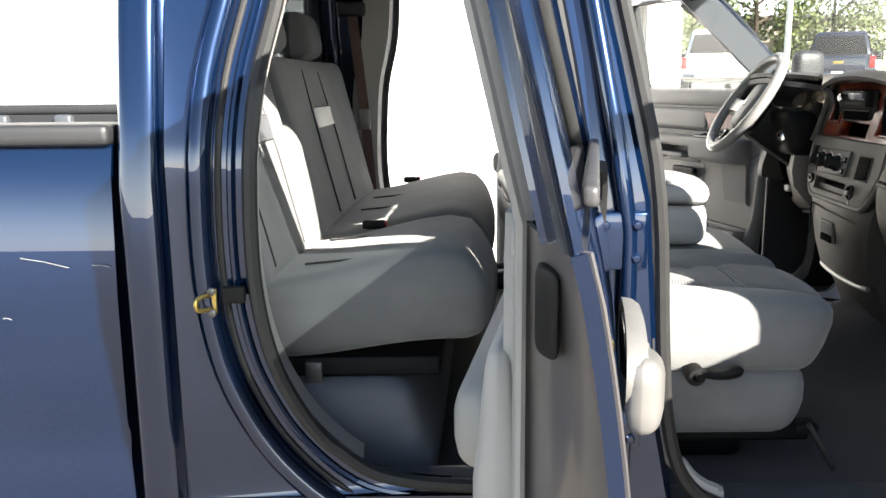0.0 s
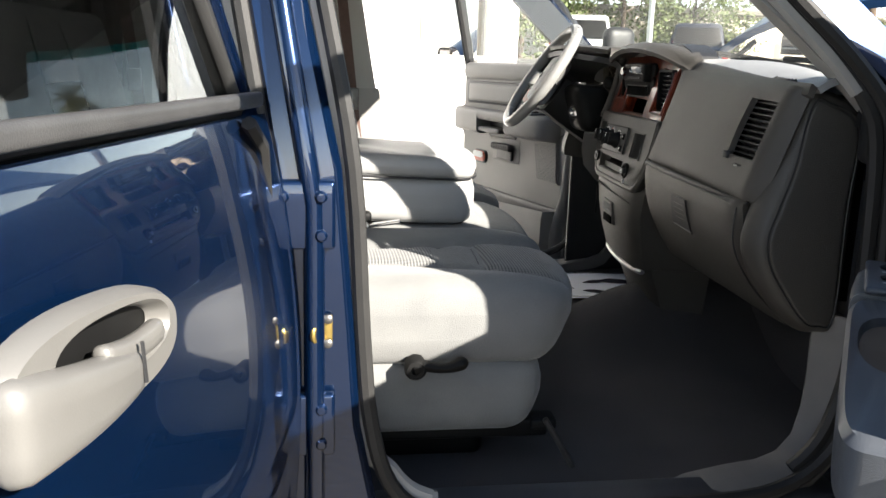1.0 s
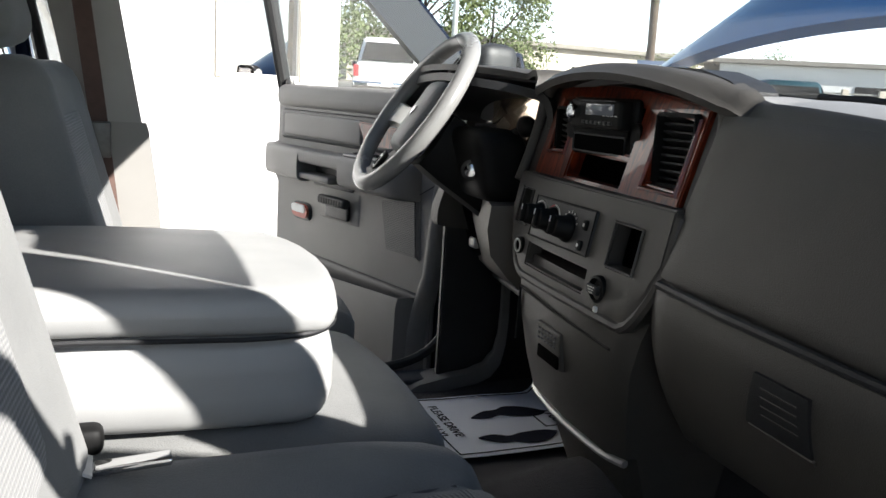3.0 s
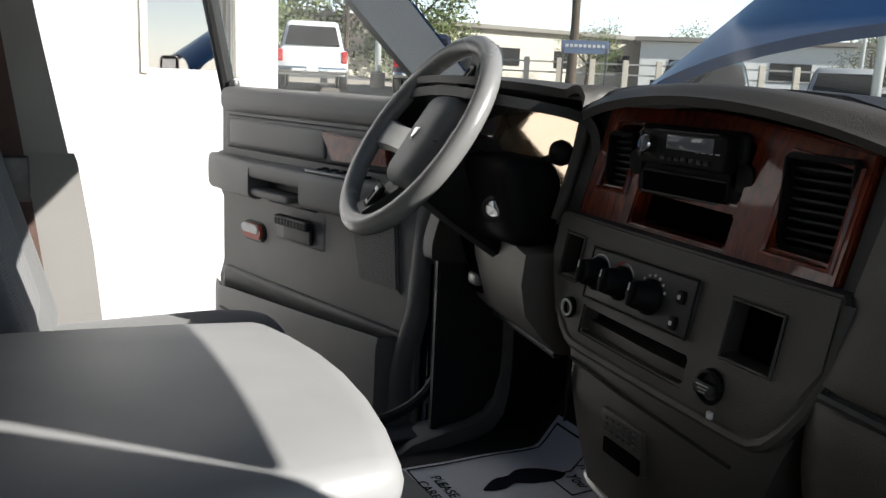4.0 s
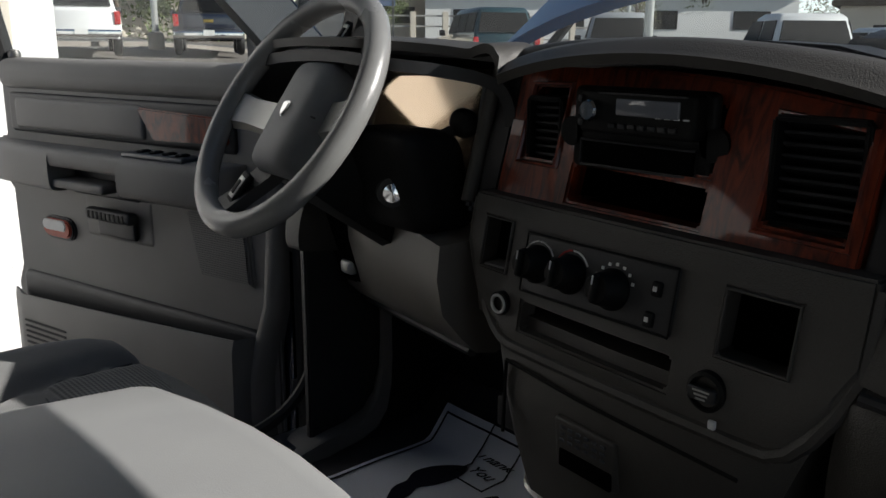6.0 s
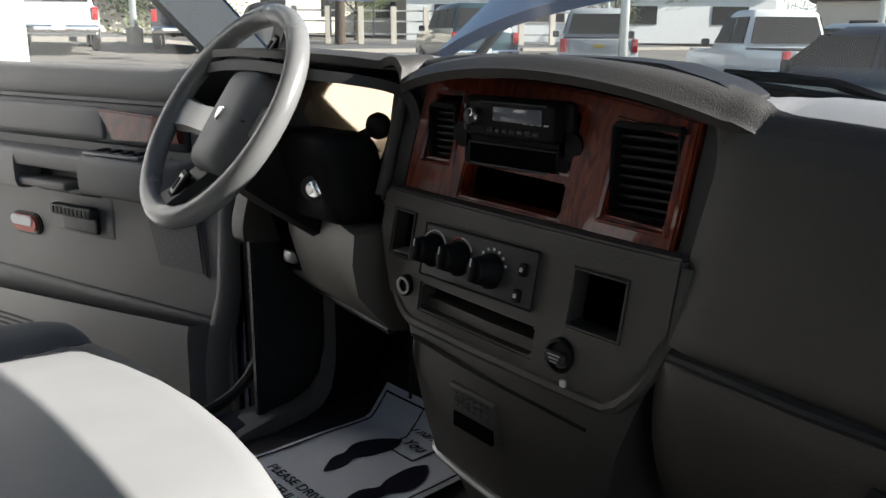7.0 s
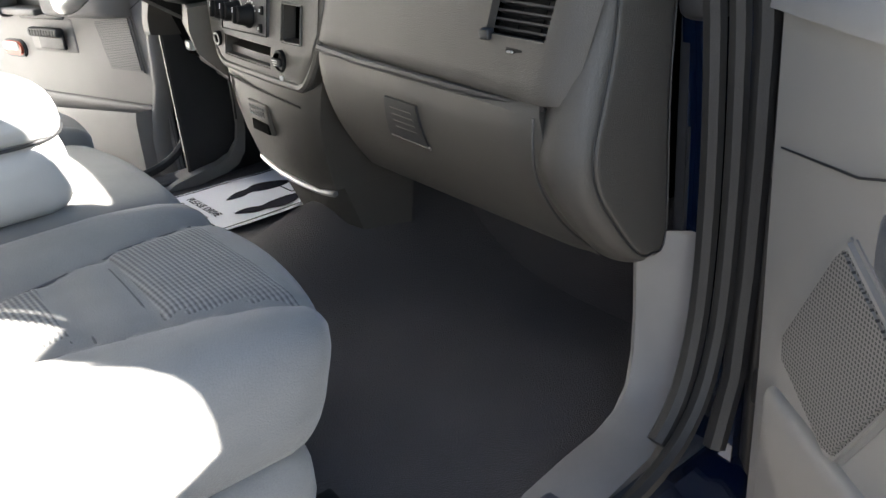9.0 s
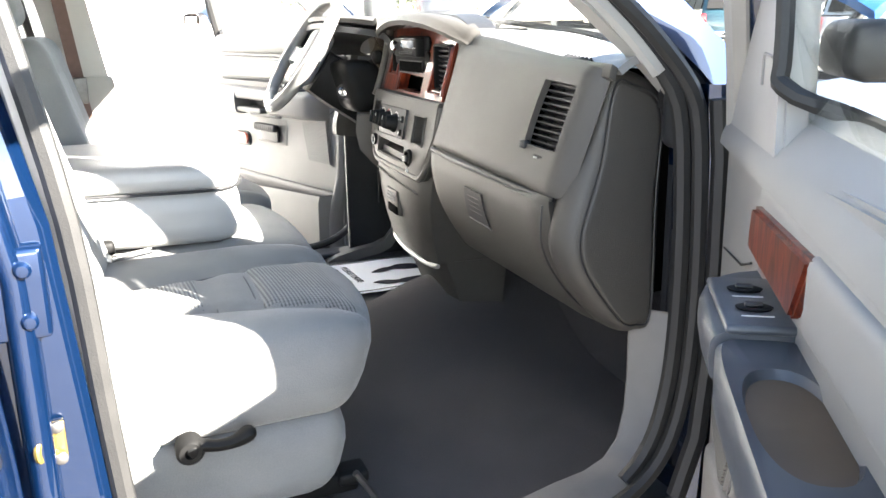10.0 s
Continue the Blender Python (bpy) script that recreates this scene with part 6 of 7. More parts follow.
D("gauge_hood", sheet(gauge_hood, 30, 6, 0.016), "dark", "dark gauge hood")
lens = D("gauge_lens", sheet(lambda u, v: (1.400 + 0.05 * u - 0.055 * v, 2.735 + 0.48 * u, 1.245 + 0.190 * v), 6, 4, 0.004), "gauge", "instrument lens with a tan reflection put into its tint")
D("gauge_housing", prism([(2.71, 1.16), (2.71, 1.36), (2.80, 1.43), (3.13, 1.43), (3.22, 1.36), (3.22, 1.16)], "x", 1.47, 1.50, 0.01), "dark")
D("gauge_flank", prism([(1.27, 1.25), (1.30, 1.42), (1.42, 1.43), (1.42, 1.22)], "y", 2.752, 2.770, 0.006), "slate", "grey panel beside the gauges")
for q in range(5):
    D("dimmer_dot", softbox((1.32 + 0.018 * q, 2.7705, 1.345 + 0.012 * math.sin(q)), (0.012, 0.002, 0.008), 0.0009, 1), "dark")
# knee panel under the column
rings = []
for y in np.linspace(2.735, 3.30, 12):
    xb, zb = 1.275 + 0.36 * (y - 2.735), 1.045 - 0.15 * (y - 2.735)
    prof = [(xb - 0.075, 1.215), (xb - 0.080, 1.17), (xb - 0.070, 1.12), (xb - 0.035, zb + 0.035), (xb - 0.006, zb + 0.008), (xb + 0.03, zb), (xb + 0.14, zb + 0.03), (xb + 0.14, 1.215)]
    rings.append([(x, y, z) for x, z in prof])
D("knee_panel", loft(rings), "knee", "grey-brown knee panel", None, 50)
D("knee_trim", tube([(1.275 + 0.36 * (y - 2.735) + 0.012, y, 1.040 - 0.15 * (y - 2.735)) for y in (2.78, 2.9, 3.05, 3.2, 3.28)], 0.008, 6), "dark")
D("diagnostic_cover", softbox((1.392, 3.210, 1.058), (0.030, 0.040, 0.028), 0.008, 2), "silver")

# ---- steering wheel and column ----
wheel = thing("steering_wheel", "worn grey leather-look steering wheel on a black column", "steering wheel", pose(1.122, 2.971, 1.378, 0, -56.3, -4))


def W(n, bm, m, lab="", par=None):
    return part(n, hard(bm), m, par or wheel, lab)


# local: z points from the hub to the driver, x up along the wheel
ring = [(0.1785 * math.cos(2 * math.pi * k / 64), 0.1785 * math.sin(2 * math.pi * k / 64), 0) for k in range(64)]
M["wheelrim"] = mat("worn_rim", (0.26, 0.26, 0.252), (0.155, 0.155, 0.152), rough=0.26, grain=0.3, scale=8, fine=900, bump=0.35, dist=0.0008)
W("rim", tube(ring, 0.0175, 12, closed=True), "wheelrim")
W("hub_pad", softbox((0.0, 0, -0.036), (0.175, 0.125, 0.055), 0.026, 6, lambda x, y, z: (x, y * (1 - 0.8 * abs(x)), z + 0.010 * (1 - (y / 0.07) ** 2))), "hub", "grey airbag hub pad")


def spoke(phi, name, material, w0, w1):
    """One spoke from hub to rim; phi in degrees from the top towards the driver's left."""
    m = Matrix.Rotation(radians(phi), 4, "Z")
    rings = []
    for r, w, zz in ((0.045, w0, -0.036), (0.09, (w0 + w1) / 2, -0.034), (0.135, w1, -0.020), (0.176, w1 * 1.25, -0.004)):
        rings.append([m @ Vector(p) for p in ((r, -w, zz - 0.008), (r, -w * 0.8, zz + 0.008), (r, w * 0.8, zz + 0.008), (r, w, zz - 0.008))])
    return W(name, loft(rings), material)


for phi in (-12, 165):
    sp = spoke(phi, "spoke", "dark", 0.036, 0.024)
    m = Matrix.Rotation(radians(phi), 4, "Z")
    W("cruise_switch", moved(softbox((0.128, 0, -0.011), (0.050, 0.026, 0.010), 0.004, 2), m), "black", "", sp)
    W("switch_ring", moved(softbox((0.128, 0, -0.0065), (0.034, 0.016, 0.003), 0.0014, 2), m), "silver", "", sp)
    W("switch_centre", moved(softbox((0.128, 0, -0.0050), (0.022, 0.009, 0.003), 0.0014, 2), m), "black", "", sp)
for phi in (-82, 92):
    spoke(phi, "bright_spoke", "silver", 0.030, 0.026)
for sgn in (1, -1):
    W("pad_notch", softbox((sgn * 0.045, -0.012 * sgn, -0.001), (0.012, 0.004, 0.003), 0.0014, 1), "dark")
W("pad_seam", tube([(0.0, -0.060, -0.014), (0.0, -0.02, -0.0015)], 0.0015, 5), "dark")
W("emblem", prism([(0.013, 0), (0.010, 0.010), (-0.004, 0.007), (-0.014, 0), (-0.004, -0.007), (0.010, -0.010)], "z", -0.004, 0.0050, 0.002), "chrome", "chrome hub emblem")
col = W("column_shroud", loft([[(x - 0.01, y, z) for x, y in ((0.045, -0.05), (0.055, 0), (0.045, 0.05), (-0.03, 0.062), (-0.075, 0.04), (-0.08, 0), (-0.075, -0.04), (-0.03, -0.062))] for z in (-0.062,)] + [[(x * 1.05 - 0.01, y * 1.1, z) for x, y in ((0.045, -0.05), (0.055, 0), (0.045, 0.05), (-0.03, 0.062), (-0.075, 0.04), (-0.08, 0), (-0.075, -0.04), (-0.03, -0.062))] for z in (-0.12, -0.20, -0.30)]), "black", "black steering column shroud")
W("column_neck", lathe([(0.045, -0.03), (0.045, -0.075), (0.03, -0.08)], (0, 0, 0), (0, 0, 1), 20), "black")
W("turn_stalk", tube([(0.01, 0.06, -0.10), (0.035, 0.12, -0.09), (0.05, 0.17, -0.085)], 0.008, 8), "black", "", col)
# key cylinder faces the passenger, gear lever stands beside it
wi = pose(1.122, 2.971, 1.378, 0, -56.3, -4).inverted()
W("key_bezel", moved(lathe([(0.021, 0.02), (0.020, -0.012), (0.014, -0.014), (0.013, -0.006), (0.001, -0.006)], (1.200, 2.835, 1.272), (0.55, 0.8, -0.1), 20), wi), "dark", "", col)
W("column_cover", moved(softbox((1.252, 2.862, 1.283), (0.115, 0.155, 0.145), 0.03, 5, lambda x, y, z: (x - 0.25 * z, y, z)), wi), "black", "bulky black ignition cover", col)
W("key_cylinder", moved(lathe([(0.0125, 0.0), (0.0125, -0.012), (0.001, -0.013)], (1.198, 2.832, 1.272), (0.55, 0.8, -0.1), 16), wi), "chrome", "", col)
gl = W("gear_lever", moved(tube([(1.23, 2.88, 1.30), (1.262, 2.82, 1.340), (1.282, 2.790, 1.358)], 0.009, 8), wi), "black", "", col)
W("gear_knob", moved(softbox((1.286, 2.786, 1.364), (0.036, 0.042, 0.042), 0.020, 4), wi), "black", "", col)

# ---- pedal, driver's paper floor mat ----
ped = thing("brake_pedal", "black brake pedal under the dashboard", "pedal", pose(1.50, 2.86, 0.9))
part("pedal_pad", softbox((0, 0, -0.06), (0.02, 0.11, 0.06), 0.008, 2), "rubber", ped)
part("pedal_arm", tube([(0.02, 0, -0.05), (0.06, 0, 0.05), (0.08, 0, 0.18)], 0.010, 6), "steel", ped)

pm = thing("paper_floor_mat", "white paper floor mat with printed footprints on carpet", "floor mat", pose(1.385, 2.985, 0.672, 0, 0, 0))


def mat_z(x, y):
    gx, gy = x + 1.385, y + 2.985
    return 0.05 * math.exp(-((gy - CY) / 0.24) ** 2) + 1.15 * max(0.0, gx - 1.54) + 0.004 * noise.noise((gx * 7, gy * 7, 3))


def on_mat(poly_fn, nu, nv, dz):
    return sheet(lambda u, v: (lambda q: (q[0], q[1], mat_z(*q) + dz))(poly_fn(u, v)), nu, nv, 0.0012)


def mat_xy(u, v):
    return (-0.185 + 0.395 * u, -0.175 + 0.35 * v)


part("paper", on_mat(mat_xy, 24, 20, 0.0), "paper", pm)
for u0, u1, v0, v1 in ((0.03, 0.97, 0.035, 0.045), (0.03, 0.97, 0.955, 0.965), (0.03, 0.037, 0.04, 0.96), (0.963, 0.97, 0.04, 0.96)):
    part("printed_border", on_mat(lambda u, v: mat_xy(u0 + (u1 - u0) * u, v0 + (v1 - v0) * v), 24, 2 if v1 - v0 < 0.1 else 20, 0.003), "ink", pm)


def foot(cx, cy, s):
    def fn(u, v):
        t = (u - 0.5) * 2
        w = 0.030 * (1 - abs(t) ** 3) * (1.0 + 0.25 * t - 0.45 * math.exp(-((t + 0.25) / 0.22) ** 2)) + 0.002
        return (cx + 0.098 * t, cy + s * 0.012 * math.cos(2.2 * t) + (v - 0.5) * 2 * w)
    return fn


for cy, s in ((0.04, 1), (-0.095, -1)):
    part("footprint", on_mat(foot(0.035 if s > 0 else 0.0, cy, s), 30, 6, 0.003), "ink", pm)
for line, dx, size in (("PLEASE DRIVE", -0.135, 0.030), ("CAREFULLY!", -0.170, 0.030)):
    words(line, size, Matrix.Translation((dx, 0.02, 0.0075 + mat_z(dx, 0.0))) @ Matrix.Rotation(radians(-90), 4, "Z"), "ink", pm)
for line, ex in (("Thank", 0.165), ("You", 0.130)):
    words(line, 0.036, Matrix.Translation((ex, -0.01, 0.0075 + mat_z(ex, -0.01))) @ Matrix.Rotation(radians(-90), 4, "Z"), "ink", pm, shear=0.35)
part("thanks_box", join(*[on_mat(lambda u, v, a=a: (0.148 + a[0] + a[2] * u, -0.02 + a[1] + a[3] * v), 4, 4, 0.003) for a in ((-0.06, -0.035, 0.003, 0.09), (0.06, -0.035, 0.003, 0.09), (-0.06, -0.035, 0.12, 0.003), (-0.06, 0.053, 0.12, 0.003))]), "ink", pm)
# ---- surroundings ----
def building_1():
    b = thing("white_building", "white stucco building beside the parked truck", "building", pose(-4, 6.6, lot(0, 6)))
    x0, x1, y0, h = -14.0, 1.72, 5.9, 4.2
    base = Matrix.Translation((4, -6.6, -lot(0, 6)))
    B = lambda n, bm, m, lab="", par=b: part(n, moved(bm, base), m, par, lab)
    win = (1.08, 1.52, 1.47, 2.35)
    xs = [x0, win[0], win[1], x1]
    zs = [-0.2, win[2], win[3], h]
    bm = plate([x for x in xs], zs, [(1, 1)], 0, 0.25)
    bm.transform(Matrix(((0, 1, 0, 0), (1, 0, 0, y0), (0, 0, 1, 0), (0, 0, 0, 1))))
    B("wall", hard(bm), "stucco")
    B("wall_side", box((x1 - 0.12, y0 + 3.2, h / 2 - 0.1), (0.24, 6.0, h + 0.2), 0.01), "stucco")
    B("roof", box(((x0 + x1) / 2, y0 + 3.0, h + 0.06), (x1 - x0 + 0.3, 6.6, 0.14), 0.02), "concrete")
    # the brown tint stands in for tan surroundings mirrored in the pane
    w = B("window", box(((win[0] + win[1]) / 2, y0 + 0.16, (win[2] + win[3]) / 2), (win[1] - win[0], 0.01, win[3] - win[2]), 0.002), glass_mat("dark_window", (0.34, 0.27, 0.20), mix_fac=0.9), "dark reflecting window, tan of its reflection put into the tint")
    B("window_back", box(((win[0] + win[1]) / 2, y0 + 0.22, (win[2] + win[3]) / 2), (win[1] - win[0], 0.02, win[3] - win[2]), 0.002), "beige", "", w)
    for s in (-1, 1):
        B("window_frame", box(((win[0] + win[1]) / 2 + s * (win[1] - win[0]) / 2, y0 + 0.02, (win[2] + win[3]) / 2), (0.04, 0.06, win[3] - win[2] + 0.06), 0.006), "beige", "", w)


building_1()


def paint(name, c, rough=0.3):
    return mat(name, c, tuple(k * 0.9 for k in c), rough=rough, coat=0.8, scale=2, fine=900, rough_var=0.03)


PAINTS = {"navy": paint("navy_paint", (0.012, 0.016, 0.03)), "whitecar": paint("white_paint", (0.75, 0.75, 0.74)), "silvercar": paint("silver_paint", (0.35, 0.36, 0.37)), "teal": paint("dark_green_paint", (0.02, 0.05, 0.06)), "redcar": paint("red_paint", (0.25, 0.02, 0.02))}


def vehicle(name, label, x, y, heading, colour, kind="pickup", s=1.0):
    """A parked vehicle; heading in degrees, its nose along +x before turning."""
    v = thing(name, label, "truck" if kind == "pickup" else "car", pose(x, y, lot(x, y), 0, 0, heading), group="parked vehicles")
    P = lambda n, bm, m, lab="", par=v: part(n, bm, m, par, lab)
    c = PAINTS[colour]
    Lh, w = 2.65 * s, 0.96 * s
    def ring(z, inset, xa, xb):
        return [(xa, -w + inset + 0.08, z), (xa + 0.06, -w + inset, z), (xb - 0.10, -w + inset, z), (xb, -w + inset + 0.25, z), (xb, w - inset - 0.25, z), (xb - 0.10, w - inset, z), (xa + 0.06, w - inset, z), (xa, w - inset - 0.08, z)]
    P("body", loft([ring(0.42 * s, 0.08, -Lh, Lh), ring(0.62 * s, 0.0, -Lh, Lh + 0.04), ring(0.95 * s, 0.02, -Lh, Lh + 0.02), ring(1.10 * s, 0.06, -Lh + 0.02, Lh - 0.1)]), c)
    xa, xb = (-0.75, 1.15) if kind == "pickup" else (-2.45, 1.15)
    def cabr(z, inset, da, db):
        return ring(z, inset, xa + da, xb + db)
    cab = P("cabin", loft([cabr(1.08 * s, 0.10, 0.0, 0.25), cabr(1.16 * s, 0.12, 0.03, 0.05), cabr(1.80 * s, 0.26, 0.22, -0.55), cabr(1.88 * s, 0.34, 0.32, -0.7)]), c)
    for sg in (-1, 1):
        n = 2 if kind == "pickup" else 3
        span = (xb - 0.25 - xa - 0.15)
        for k in range(n):
            a = xa + 0.16 + span * k / n
            e = xa + 0.12 + span * (k + 1) / n - 0.05
            P("side_window", loft([[(a, sg * (w - 0.122), 1.22 * s), (e + (0.18 if k == n - 1 else 0), sg * (w - 0.122), 1.22 * s), (e - (0.12 if k == n - 1 else 0), sg * (w - 0.25), 1.74 * s), (a + (0.08 if k == 0 else 0), sg * (w - 0.25), 1.74 * s)], [(a, sg * (w - 0.09), 1.22 * s), (e + (0.18 if k == n - 1 else 0), sg * (w - 0.09), 1.22 * s), (e - (0.12 if k == n - 1 else 0), sg * (w - 0.225), 1.74 * s), (a + (0.08 if k == 0 else 0), sg * (w - 0.225), 1.74 * s)]]), "black", "", cab)
        P("mirror", softbox((xb - 0.15, sg * (w + 0.10), 1.22 * s), (0.10, 0.18, 0.18), 0.04, 2), "dark")
        P("tail_light", softbox((-Lh - 0.005, sg * (w - 0.10), 0.93 * s), (0.06, 0.15, 0.32), 0.02, 2), "lens_red", "red tail light")
        P("headlight", softbox((Lh - 0.02, sg * (w - 0.24), 0.86 * s), (0.10, 0.30, 0.18), 0.04, 2), "silver")
        for xx in (-1.75, 1.75):
            t = P("wheel", lathe([(0.05, -0.11), (0.28, -0.11), (0.36, -0.09), (0.385, -0.03), (0.385, 0.03), (0.36, 0.09), (0.28, 0.11), (0.05, 0.11)], (xx * s, sg * (w - 0.10), 0.385), (0, 1, 0), 24), "rubber")
            P("rim", lathe([(0.02, -0.10), (0.20, -0.11), (0.23, -0.12), (0.23, 0.12), (0.20, 0.11), (0.02, 0.10)], (xx * s, sg * (w - 0.10), 0.385), (0, 1, 0), 20), "silver", "", t)
    P("windscreen", loft([[(xb + 0.10, -w + 0.22, 1.19 * s), (xb + 0.10, w - 0.22, 1.19 * s), (xb - 0.50, w - 0.34, 1.76 * s), (xb - 0.50, -w + 0.34, 1.76 * s)], [(xb + 0.13, -w + 0.22, 1.20 * s), (xb + 0.13, w - 0.22, 1.20 * s), (xb - 0.47, w - 0.34, 1.78 * s), (xb - 0.47, -w + 0.34, 1.78 * s)]]), "black", "", cab)
    P("rear_glass", loft([[(xa + 0.0, -w + 0.22, 1.22 * s), (xa + 0.0, w - 0.22, 1.22 * s), (xa + 0.17, w - 0.34, 1.74 * s), (xa + 0.17, -w + 0.34, 1.74 * s)], [(xa + 0.05, -w + 0.22, 1.22 * s), (xa + 0.05, w - 0.22, 1.22 * s), (xa + 0.23, w - 0.34, 1.74 * s), (xa + 0.23, -w + 0.34, 1.74 * s)]]), "black", "", cab)
    if kind == "pickup":
        P("tailgate", softbox((-Lh - 0.005, 0, 0.90 * s), (0.05, 1.4 * s, 0.36), 0.02, 3), c)
        P("tailgate_badge", softbox((-Lh - 0.035, 0, 0.92 * s), (0.02, 0.26, 0.08), 0.009, 2), "brass", "plain gold badge")
        P("bed_cover", softbox((-1.70 * s, 0, 1.115 * s), (1.85 * s, 1.72 * s, 0.05), 0.02, 2), "dark")
    P("rear_bumper", softbox((-Lh - 0.07, 0, 0.56 * s), (0.16, 1.86 * s, 0.18), 0.04, 3), "chrome")
    P("front_bumper", softbox((Lh + 0.06, 0, 0.56 * s), (0.16, 1.86 * s, 0.22), 0.05, 3), c)
    P("number_plate", box((-Lh - 0.155, 0, 0.60 * s), (0.01, 0.30, 0.15), 0.003), "white")
    P("grille", softbox((Lh + 0.02, 0, 0.85 * s), (0.06, 0.95 * s, 0.24), 0.02, 2), "dark")
    return v


def tree(name, label, x, y, h, r, leaf, seed, n=900, drop=0.0, trunk=0.16):
    rnd = random.Random(seed)
    t = thing(name, label, "tree", pose(x, y, lot(x, y)))
    part("trunk", tube([(0, 0, -0.1), (0.05 * h * 0.2, 0.02, h * 0.25), (0.02, -0.05, h * 0.5), (0.06, 0.05, h * 0.85)], [trunk, trunk * 0.8, trunk * 0.55, 0.04], 8), "bark", t)
    clumps = []
    for k in range(9):
        a, e = rnd.uniform(0, 2 * math.pi), rnd.uniform(0.35, 0.95)
        rr = r * rnd.uniform(0.35, 0.8)
        tip = Vector((rr * math.cos(a), rr * math.sin(a), h * e))
        clumps.append((tip, r * rnd.uniform(0.28, 0.5)))
        part("limb", tube([(0.02, 0, h * 0.3 * e + 0.2 * h), tip * 0.5 + Vector((0, 0, h * 0.18)), tip], [trunk * 0.45, trunk * 0.3, 0.02], 6), "bark", t)
    clumps.append((Vector((0, 0, h * 0.92)), r * 0.45))
    verts, faces = [], []
    for k in range(int(n * 3.4)):
        c, cr = rnd.choice(clumps)
        d = Vector((rnd.gauss(0, 1), rnd.gauss(0, 1), rnd.gauss(0, 0.8)))
        d = d.normalized() * cr * rnd.uniform(0.35, 1.08)
        p = c + d
        if drop:
            p.z -= drop * rnd.random() ** 2
        s = rnd.uniform(0.05, 0.12) * (h / 6)
        a = Vector((rnd.gauss(0, 1), rnd.gauss(0, 1), rnd.gauss(0, 1))).normalized()
        b = a.cross(Vector((rnd.gauss(0, 1), rnd.gauss(0, 1), rnd.gauss(0, 1)))).normalized()
        i = len(verts)
        verts += [p + a * s, p + b * s * 0.55, p - a * s, p - b * s * 0.55]
        faces.append((i, i + 1, i + 2, i + 3))
    me = bpy.data.meshes.new("crown")
    me.from_pydata(verts, [], faces)
    me.materials.append(M[leaf])
    ob = new("crown", me)
    ob.parent = t
    return t


vehicle("pickup_truck", "dark navy pickup truck parked by the street", 12.4, 26.4, 64, "navy")
vehicle("suv", "white sport utility vehicle parked beside the building", 8.6, 26.4, 72, "whitecar", "suv")
vehicle("pickup_truck", "grey pickup truck parked in the far row", 19.4, 16.4, 40, "silvercar")
vehicle("pickup_truck", "white work pickup truck parked in the far row", 17.6, 10.4, 50, "whitecar")
vehicle("suv", "dark green sport utility vehicle in the far row", 18.4, 20.6, 60, "teal", "suv")
vehicle("suv", "dark sedan-like wagon parked in the near row", 13.5, 6.6, 85, "navy", "suv", 0.85)
vehicle("suv", "white wagon parked in the far row", 24.5, 11.5, 60, "whitecar", "suv", 0.9)
vehicle("pickup_truck", "dark red pickup truck far along the row", 26.0, 8.0, 60, "redcar")

# street, kerb, far lot and buildings
tagged(part("road", sheet(lambda u, v: (-60 + 160 * u, 30.5 + 9 * v, lot(-60 + 160 * u, 30.5 + 9 * v) + 0.05), 40, 4, 0.04), "asphalt", label="grey asphalt street behind the lot"), category="road", kind="structure")
tagged(part("kerb", sheet(lambda u, v: (-60 + 160 * u, 30.2 + 0.3 * v, lot(-60 + 160 * u, 30.4) + 0.15), 40, 1, 0.2), "concrete", label="pale concrete kerb"), category="kerb", kind="structure")


def far_building(x, y, w, d, h, m, label, roof="concrete", heading=0, n=6):
    b = thing("low_building", label, "building", pose(x, y, lot(x, y), 0, 0, heading))
    part("wall", box((0, 0, h / 2), (w, d, h), 0.03), m, b)
    part("roof", box((0, 0, h + 0.15), (w + 0.8, d + 0.8, 0.3), 0.05), roof, b)
    for k in range(n):
        xx = -w / 2 + w * (k + 0.5) / n
        part("window", box((xx, -d / 2 - 0.01, h * 0.52), (w / n * 0.40, 0.06, h * 0.34), 0.01), "black", b)
    return b


far_building(26, 52, 26, 9, 3.2, "beige", "low beige building across the street")
far_building(48, 40, 24, 9, 3.4, "stucco", "low pale building across the street", heading=-40, n=4)
far_building(52, 16, 16, 10, 3.0, "beige", "small tan house with brown roof", "bark", heading=-70, n=3)


def fence(x, y, n, heading, label):
    f = thing("fence", label, "fence", pose(x, y, lot(x, y), 0, 0, heading))
    for k in range(n):
        part("post", box((k * 1.6, 0, 0.9), (0.28, 0.28, 1.8), 0.02), "beige", f)
    for z in (0.5, 1.1, 1.6):
        part("rail", box(((n - 1) * 0.8, 0, z), ((n - 1) * 1.6, 0.06, 0.08), 0.01), "trim", f)


fence(22, 38.5, 12, -35, "beige post and rail fence along the street")
sg = thing("banner_sign", "blue banner sign with a white line of writing", "sign", pose(24.5, 34.5, lot(0, 34.5), 0, 0, -40))
part("board", box((0, 0, 1.9), (2.2, 0.05, 0.6), 0.01), mat("banner_blue", (0.16, 0.21, 0.33), rough=0.6), sg)
for k in range(9):
    part("writing_bar", box((-0.84 + 0.21 * k, -0.035, 1.95), (0.14, 0.01, 0.14), 0.002), "white", sg)
for xx in (-1.0, 1.0):
    part("post", box((xx, 0, 0.9), (0.08, 0.08, 1.9), 0.01), "steel", sg)


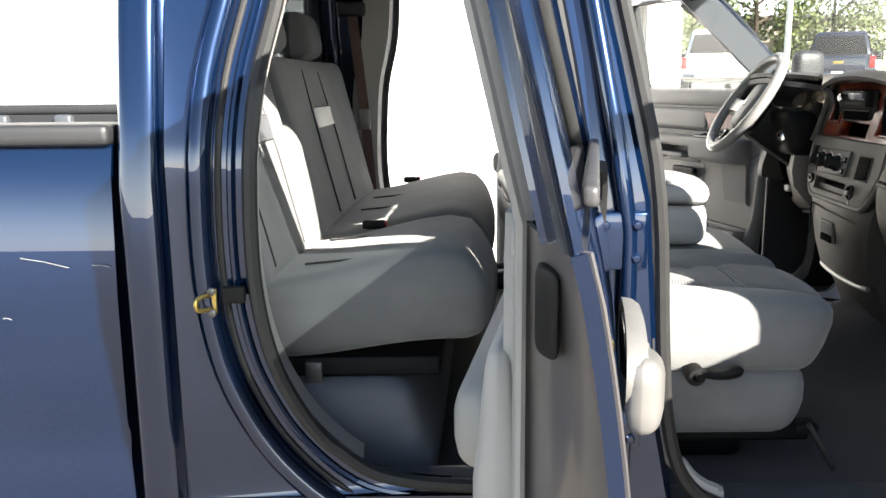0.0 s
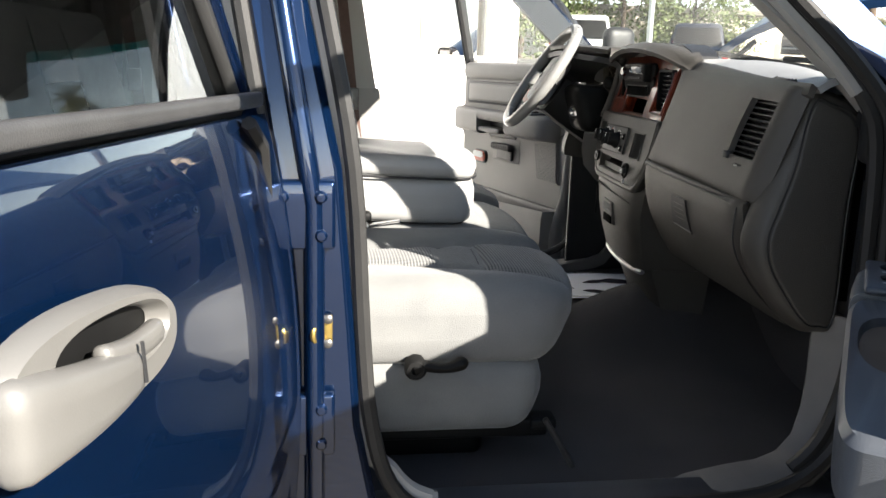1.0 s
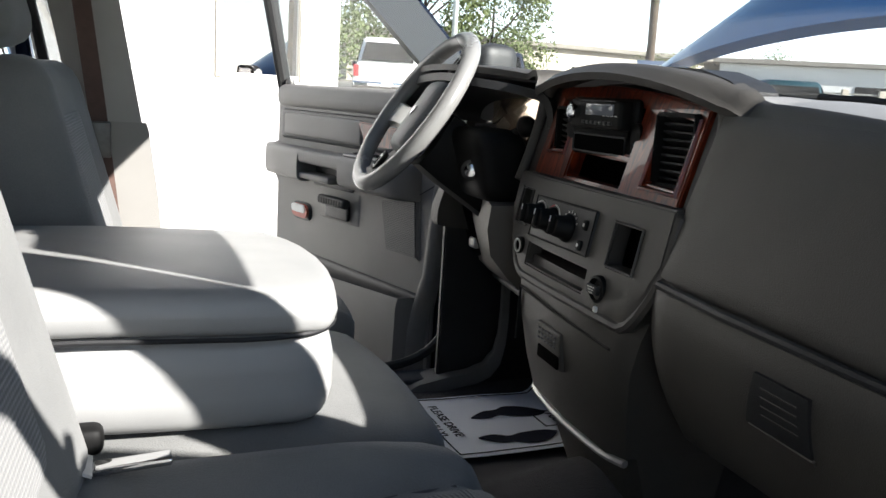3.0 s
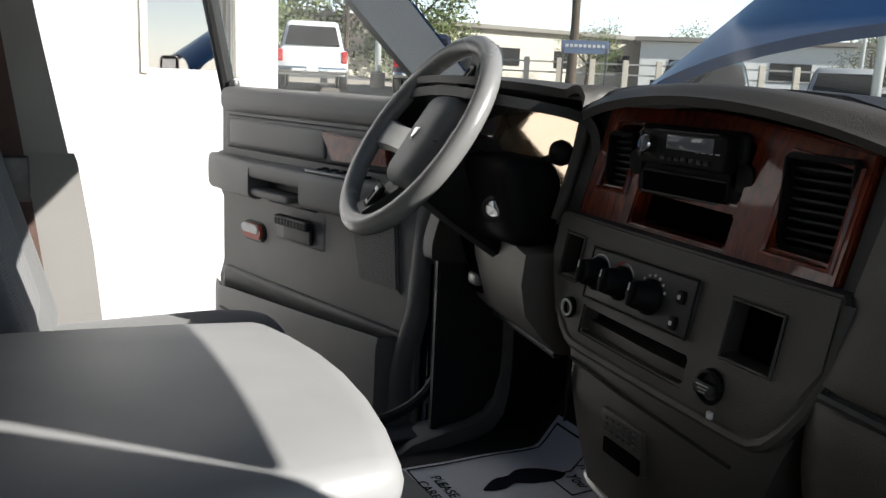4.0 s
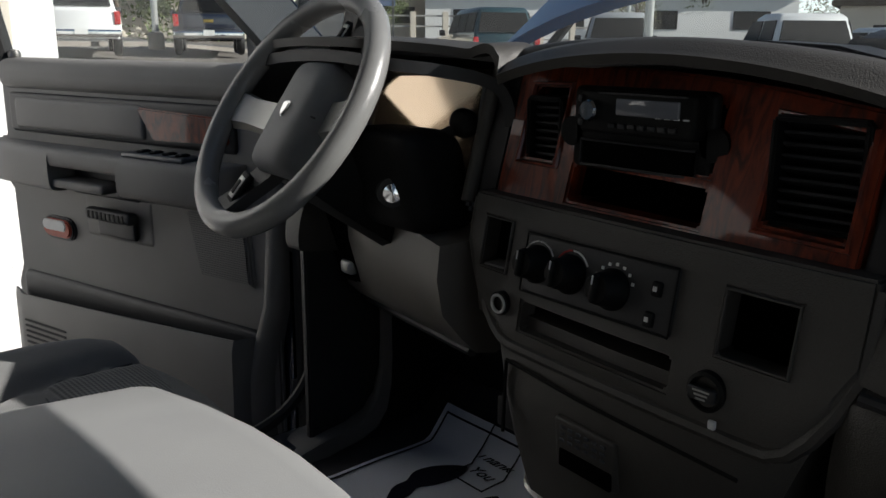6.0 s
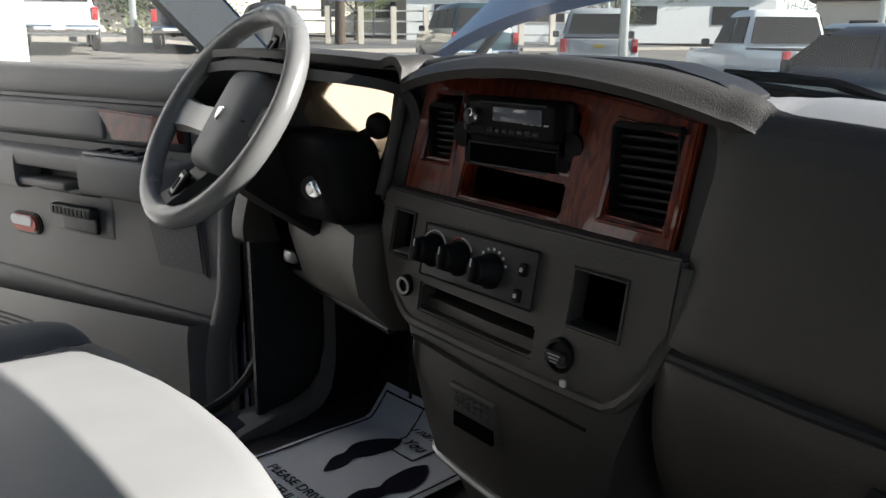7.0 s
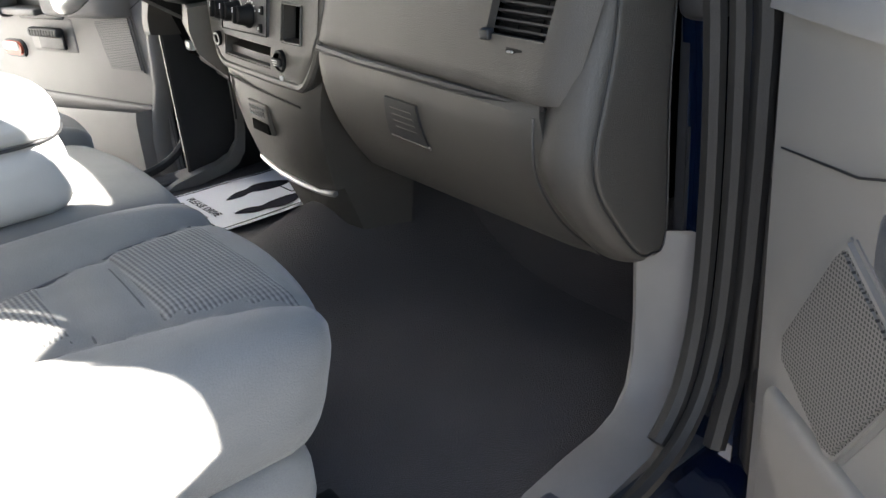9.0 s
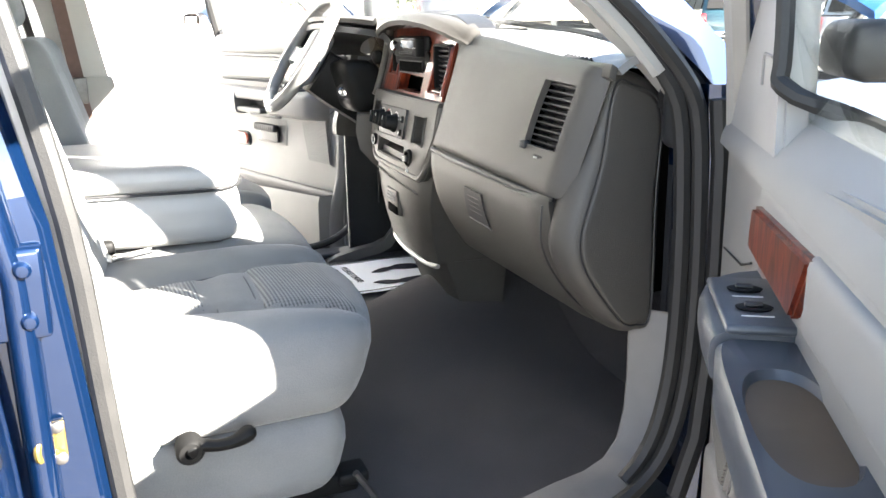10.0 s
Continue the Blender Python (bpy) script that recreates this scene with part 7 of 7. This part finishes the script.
def pole(x, y, h, label="grey metal light pole with lamp head"):
    p = thing("street_lamp", label, "street lamp", pose(x, y, lot(x, y)), group="light poles")
    part("post", tube([(0, 0, 0), (0, 0, h)], [0.11, 0.07], 10), "silver", p)
    part("base", lathe([(0.25, 0), (0.25, 0.5), (0.15, 0.55)], (0, 0, 0)), "concrete", p)
    part("lamp_head", softbox((0.4, 0, h), (0.9, 0.3, 0.14), 0.05, 2), "dark", p)


pole(16.3, 13.2, 8)
pole(34, 27, 9)
pole(11.6, 28.5, 9)
pole(30, 13, 9)

k = 0
for x, y, h, r, leaf, n, drop in ((10.5, 43, 8.5, 4.2, "leaf", 2600, 2.5), (16.5, 45, 9.5, 4.5, "leaf", 2800, 3.0), (6.0, 46, 7.0, 3.6, "leaf2", 2000, 1.5), (21.5, 47, 7.5, 3.8, "leaf", 2200, 2.0), (1.0, 47, 8.0, 4.0, "leaf2", 1800, 2.0), (31, 43, 3.6, 2.2, "leaf", 1400, 0.8), (38, 50, 4.2, 3.0, "leaf2", 1600, 1.0), (46, 50, 4.6, 3.4, "leaf", 1600, 1.0), (56, 40, 5.2, 4.0, "leaf", 2000, 1.2), (62, 28, 5.6, 4.5, "leaf2", 2000, 1.2), (60, 20, 5.4, 4.2, "leaf", 1800, 1.0), (40, 31, 3.6, 2.2, "leaf2", 900, 0.5), (70, 12, 9, 5.0, "leaf", 1600, 2.0), (50, 33, 6, 3.4, "leaf", 1300, 1.0), (-8, 48, 9, 4.5, "leaf", 1500, 2.0), (66, 46, 9, 6, "leaf2", 1500, 2)):
    k += 1
    tree("tree", "green leafy street tree with drooping crown", x, y, h, r, leaf, k, n, drop)


def palm(x, y, h):
    t = thing("palm_tree", "tall palm tree with a shaggy green crown", "tree", pose(x, y, lot(x, y)))
    part("trunk", tube([(0, 0, 0), (0.1, 0.05, h * 0.5), (0.0, 0.0, h)], [0.28, 0.2, 0.22], 10), "bark", t)
    rnd = random.Random(7)
    for q in range(34):
        a, e = rnd.uniform(0, 2 * math.pi), rnd.uniform(-0.9, 1.2)
        L = rnd.uniform(1.3, 1.9)
        pts = []
        for i in range(5):
            s = L * i / 4
            pts.append(Vector((math.cos(a) * s * math.cos(e), math.sin(a) * s * math.cos(e), h + s * math.sin(e) - 0.35 * s * s)))
        side = Vector((-math.sin(a), math.cos(a), 0))
        verts, faces = [], []
        for i in range(24):
            f = i / 23
            j = min(3, int(f * 4))
            p = pts[j].lerp(pts[j + 1], f * 4 - j)
            for sg_ in (-1, 1):
                n0 = len(verts)
                tip = p + side * sg_ * 0.45 * math.sin(math.pi * min(1, f + 0.15)) + (pts[-1] - pts[0]).normalized() * 0.15 - Vector((0, 0, 0.12))
                verts += [p, p + (pts[j + 1] - pts[j]) * 0.12, tip]
                faces.append((n0, n0 + 1, n0 + 2))
        me = bpy.data.meshes.new("frond")
        me.from_pydata(verts, [], faces)
        me.materials.append(M["leaf2"])
        ob = new("frond", me)
        ob.parent = t


palm(24.5, 35.5, 7.0)
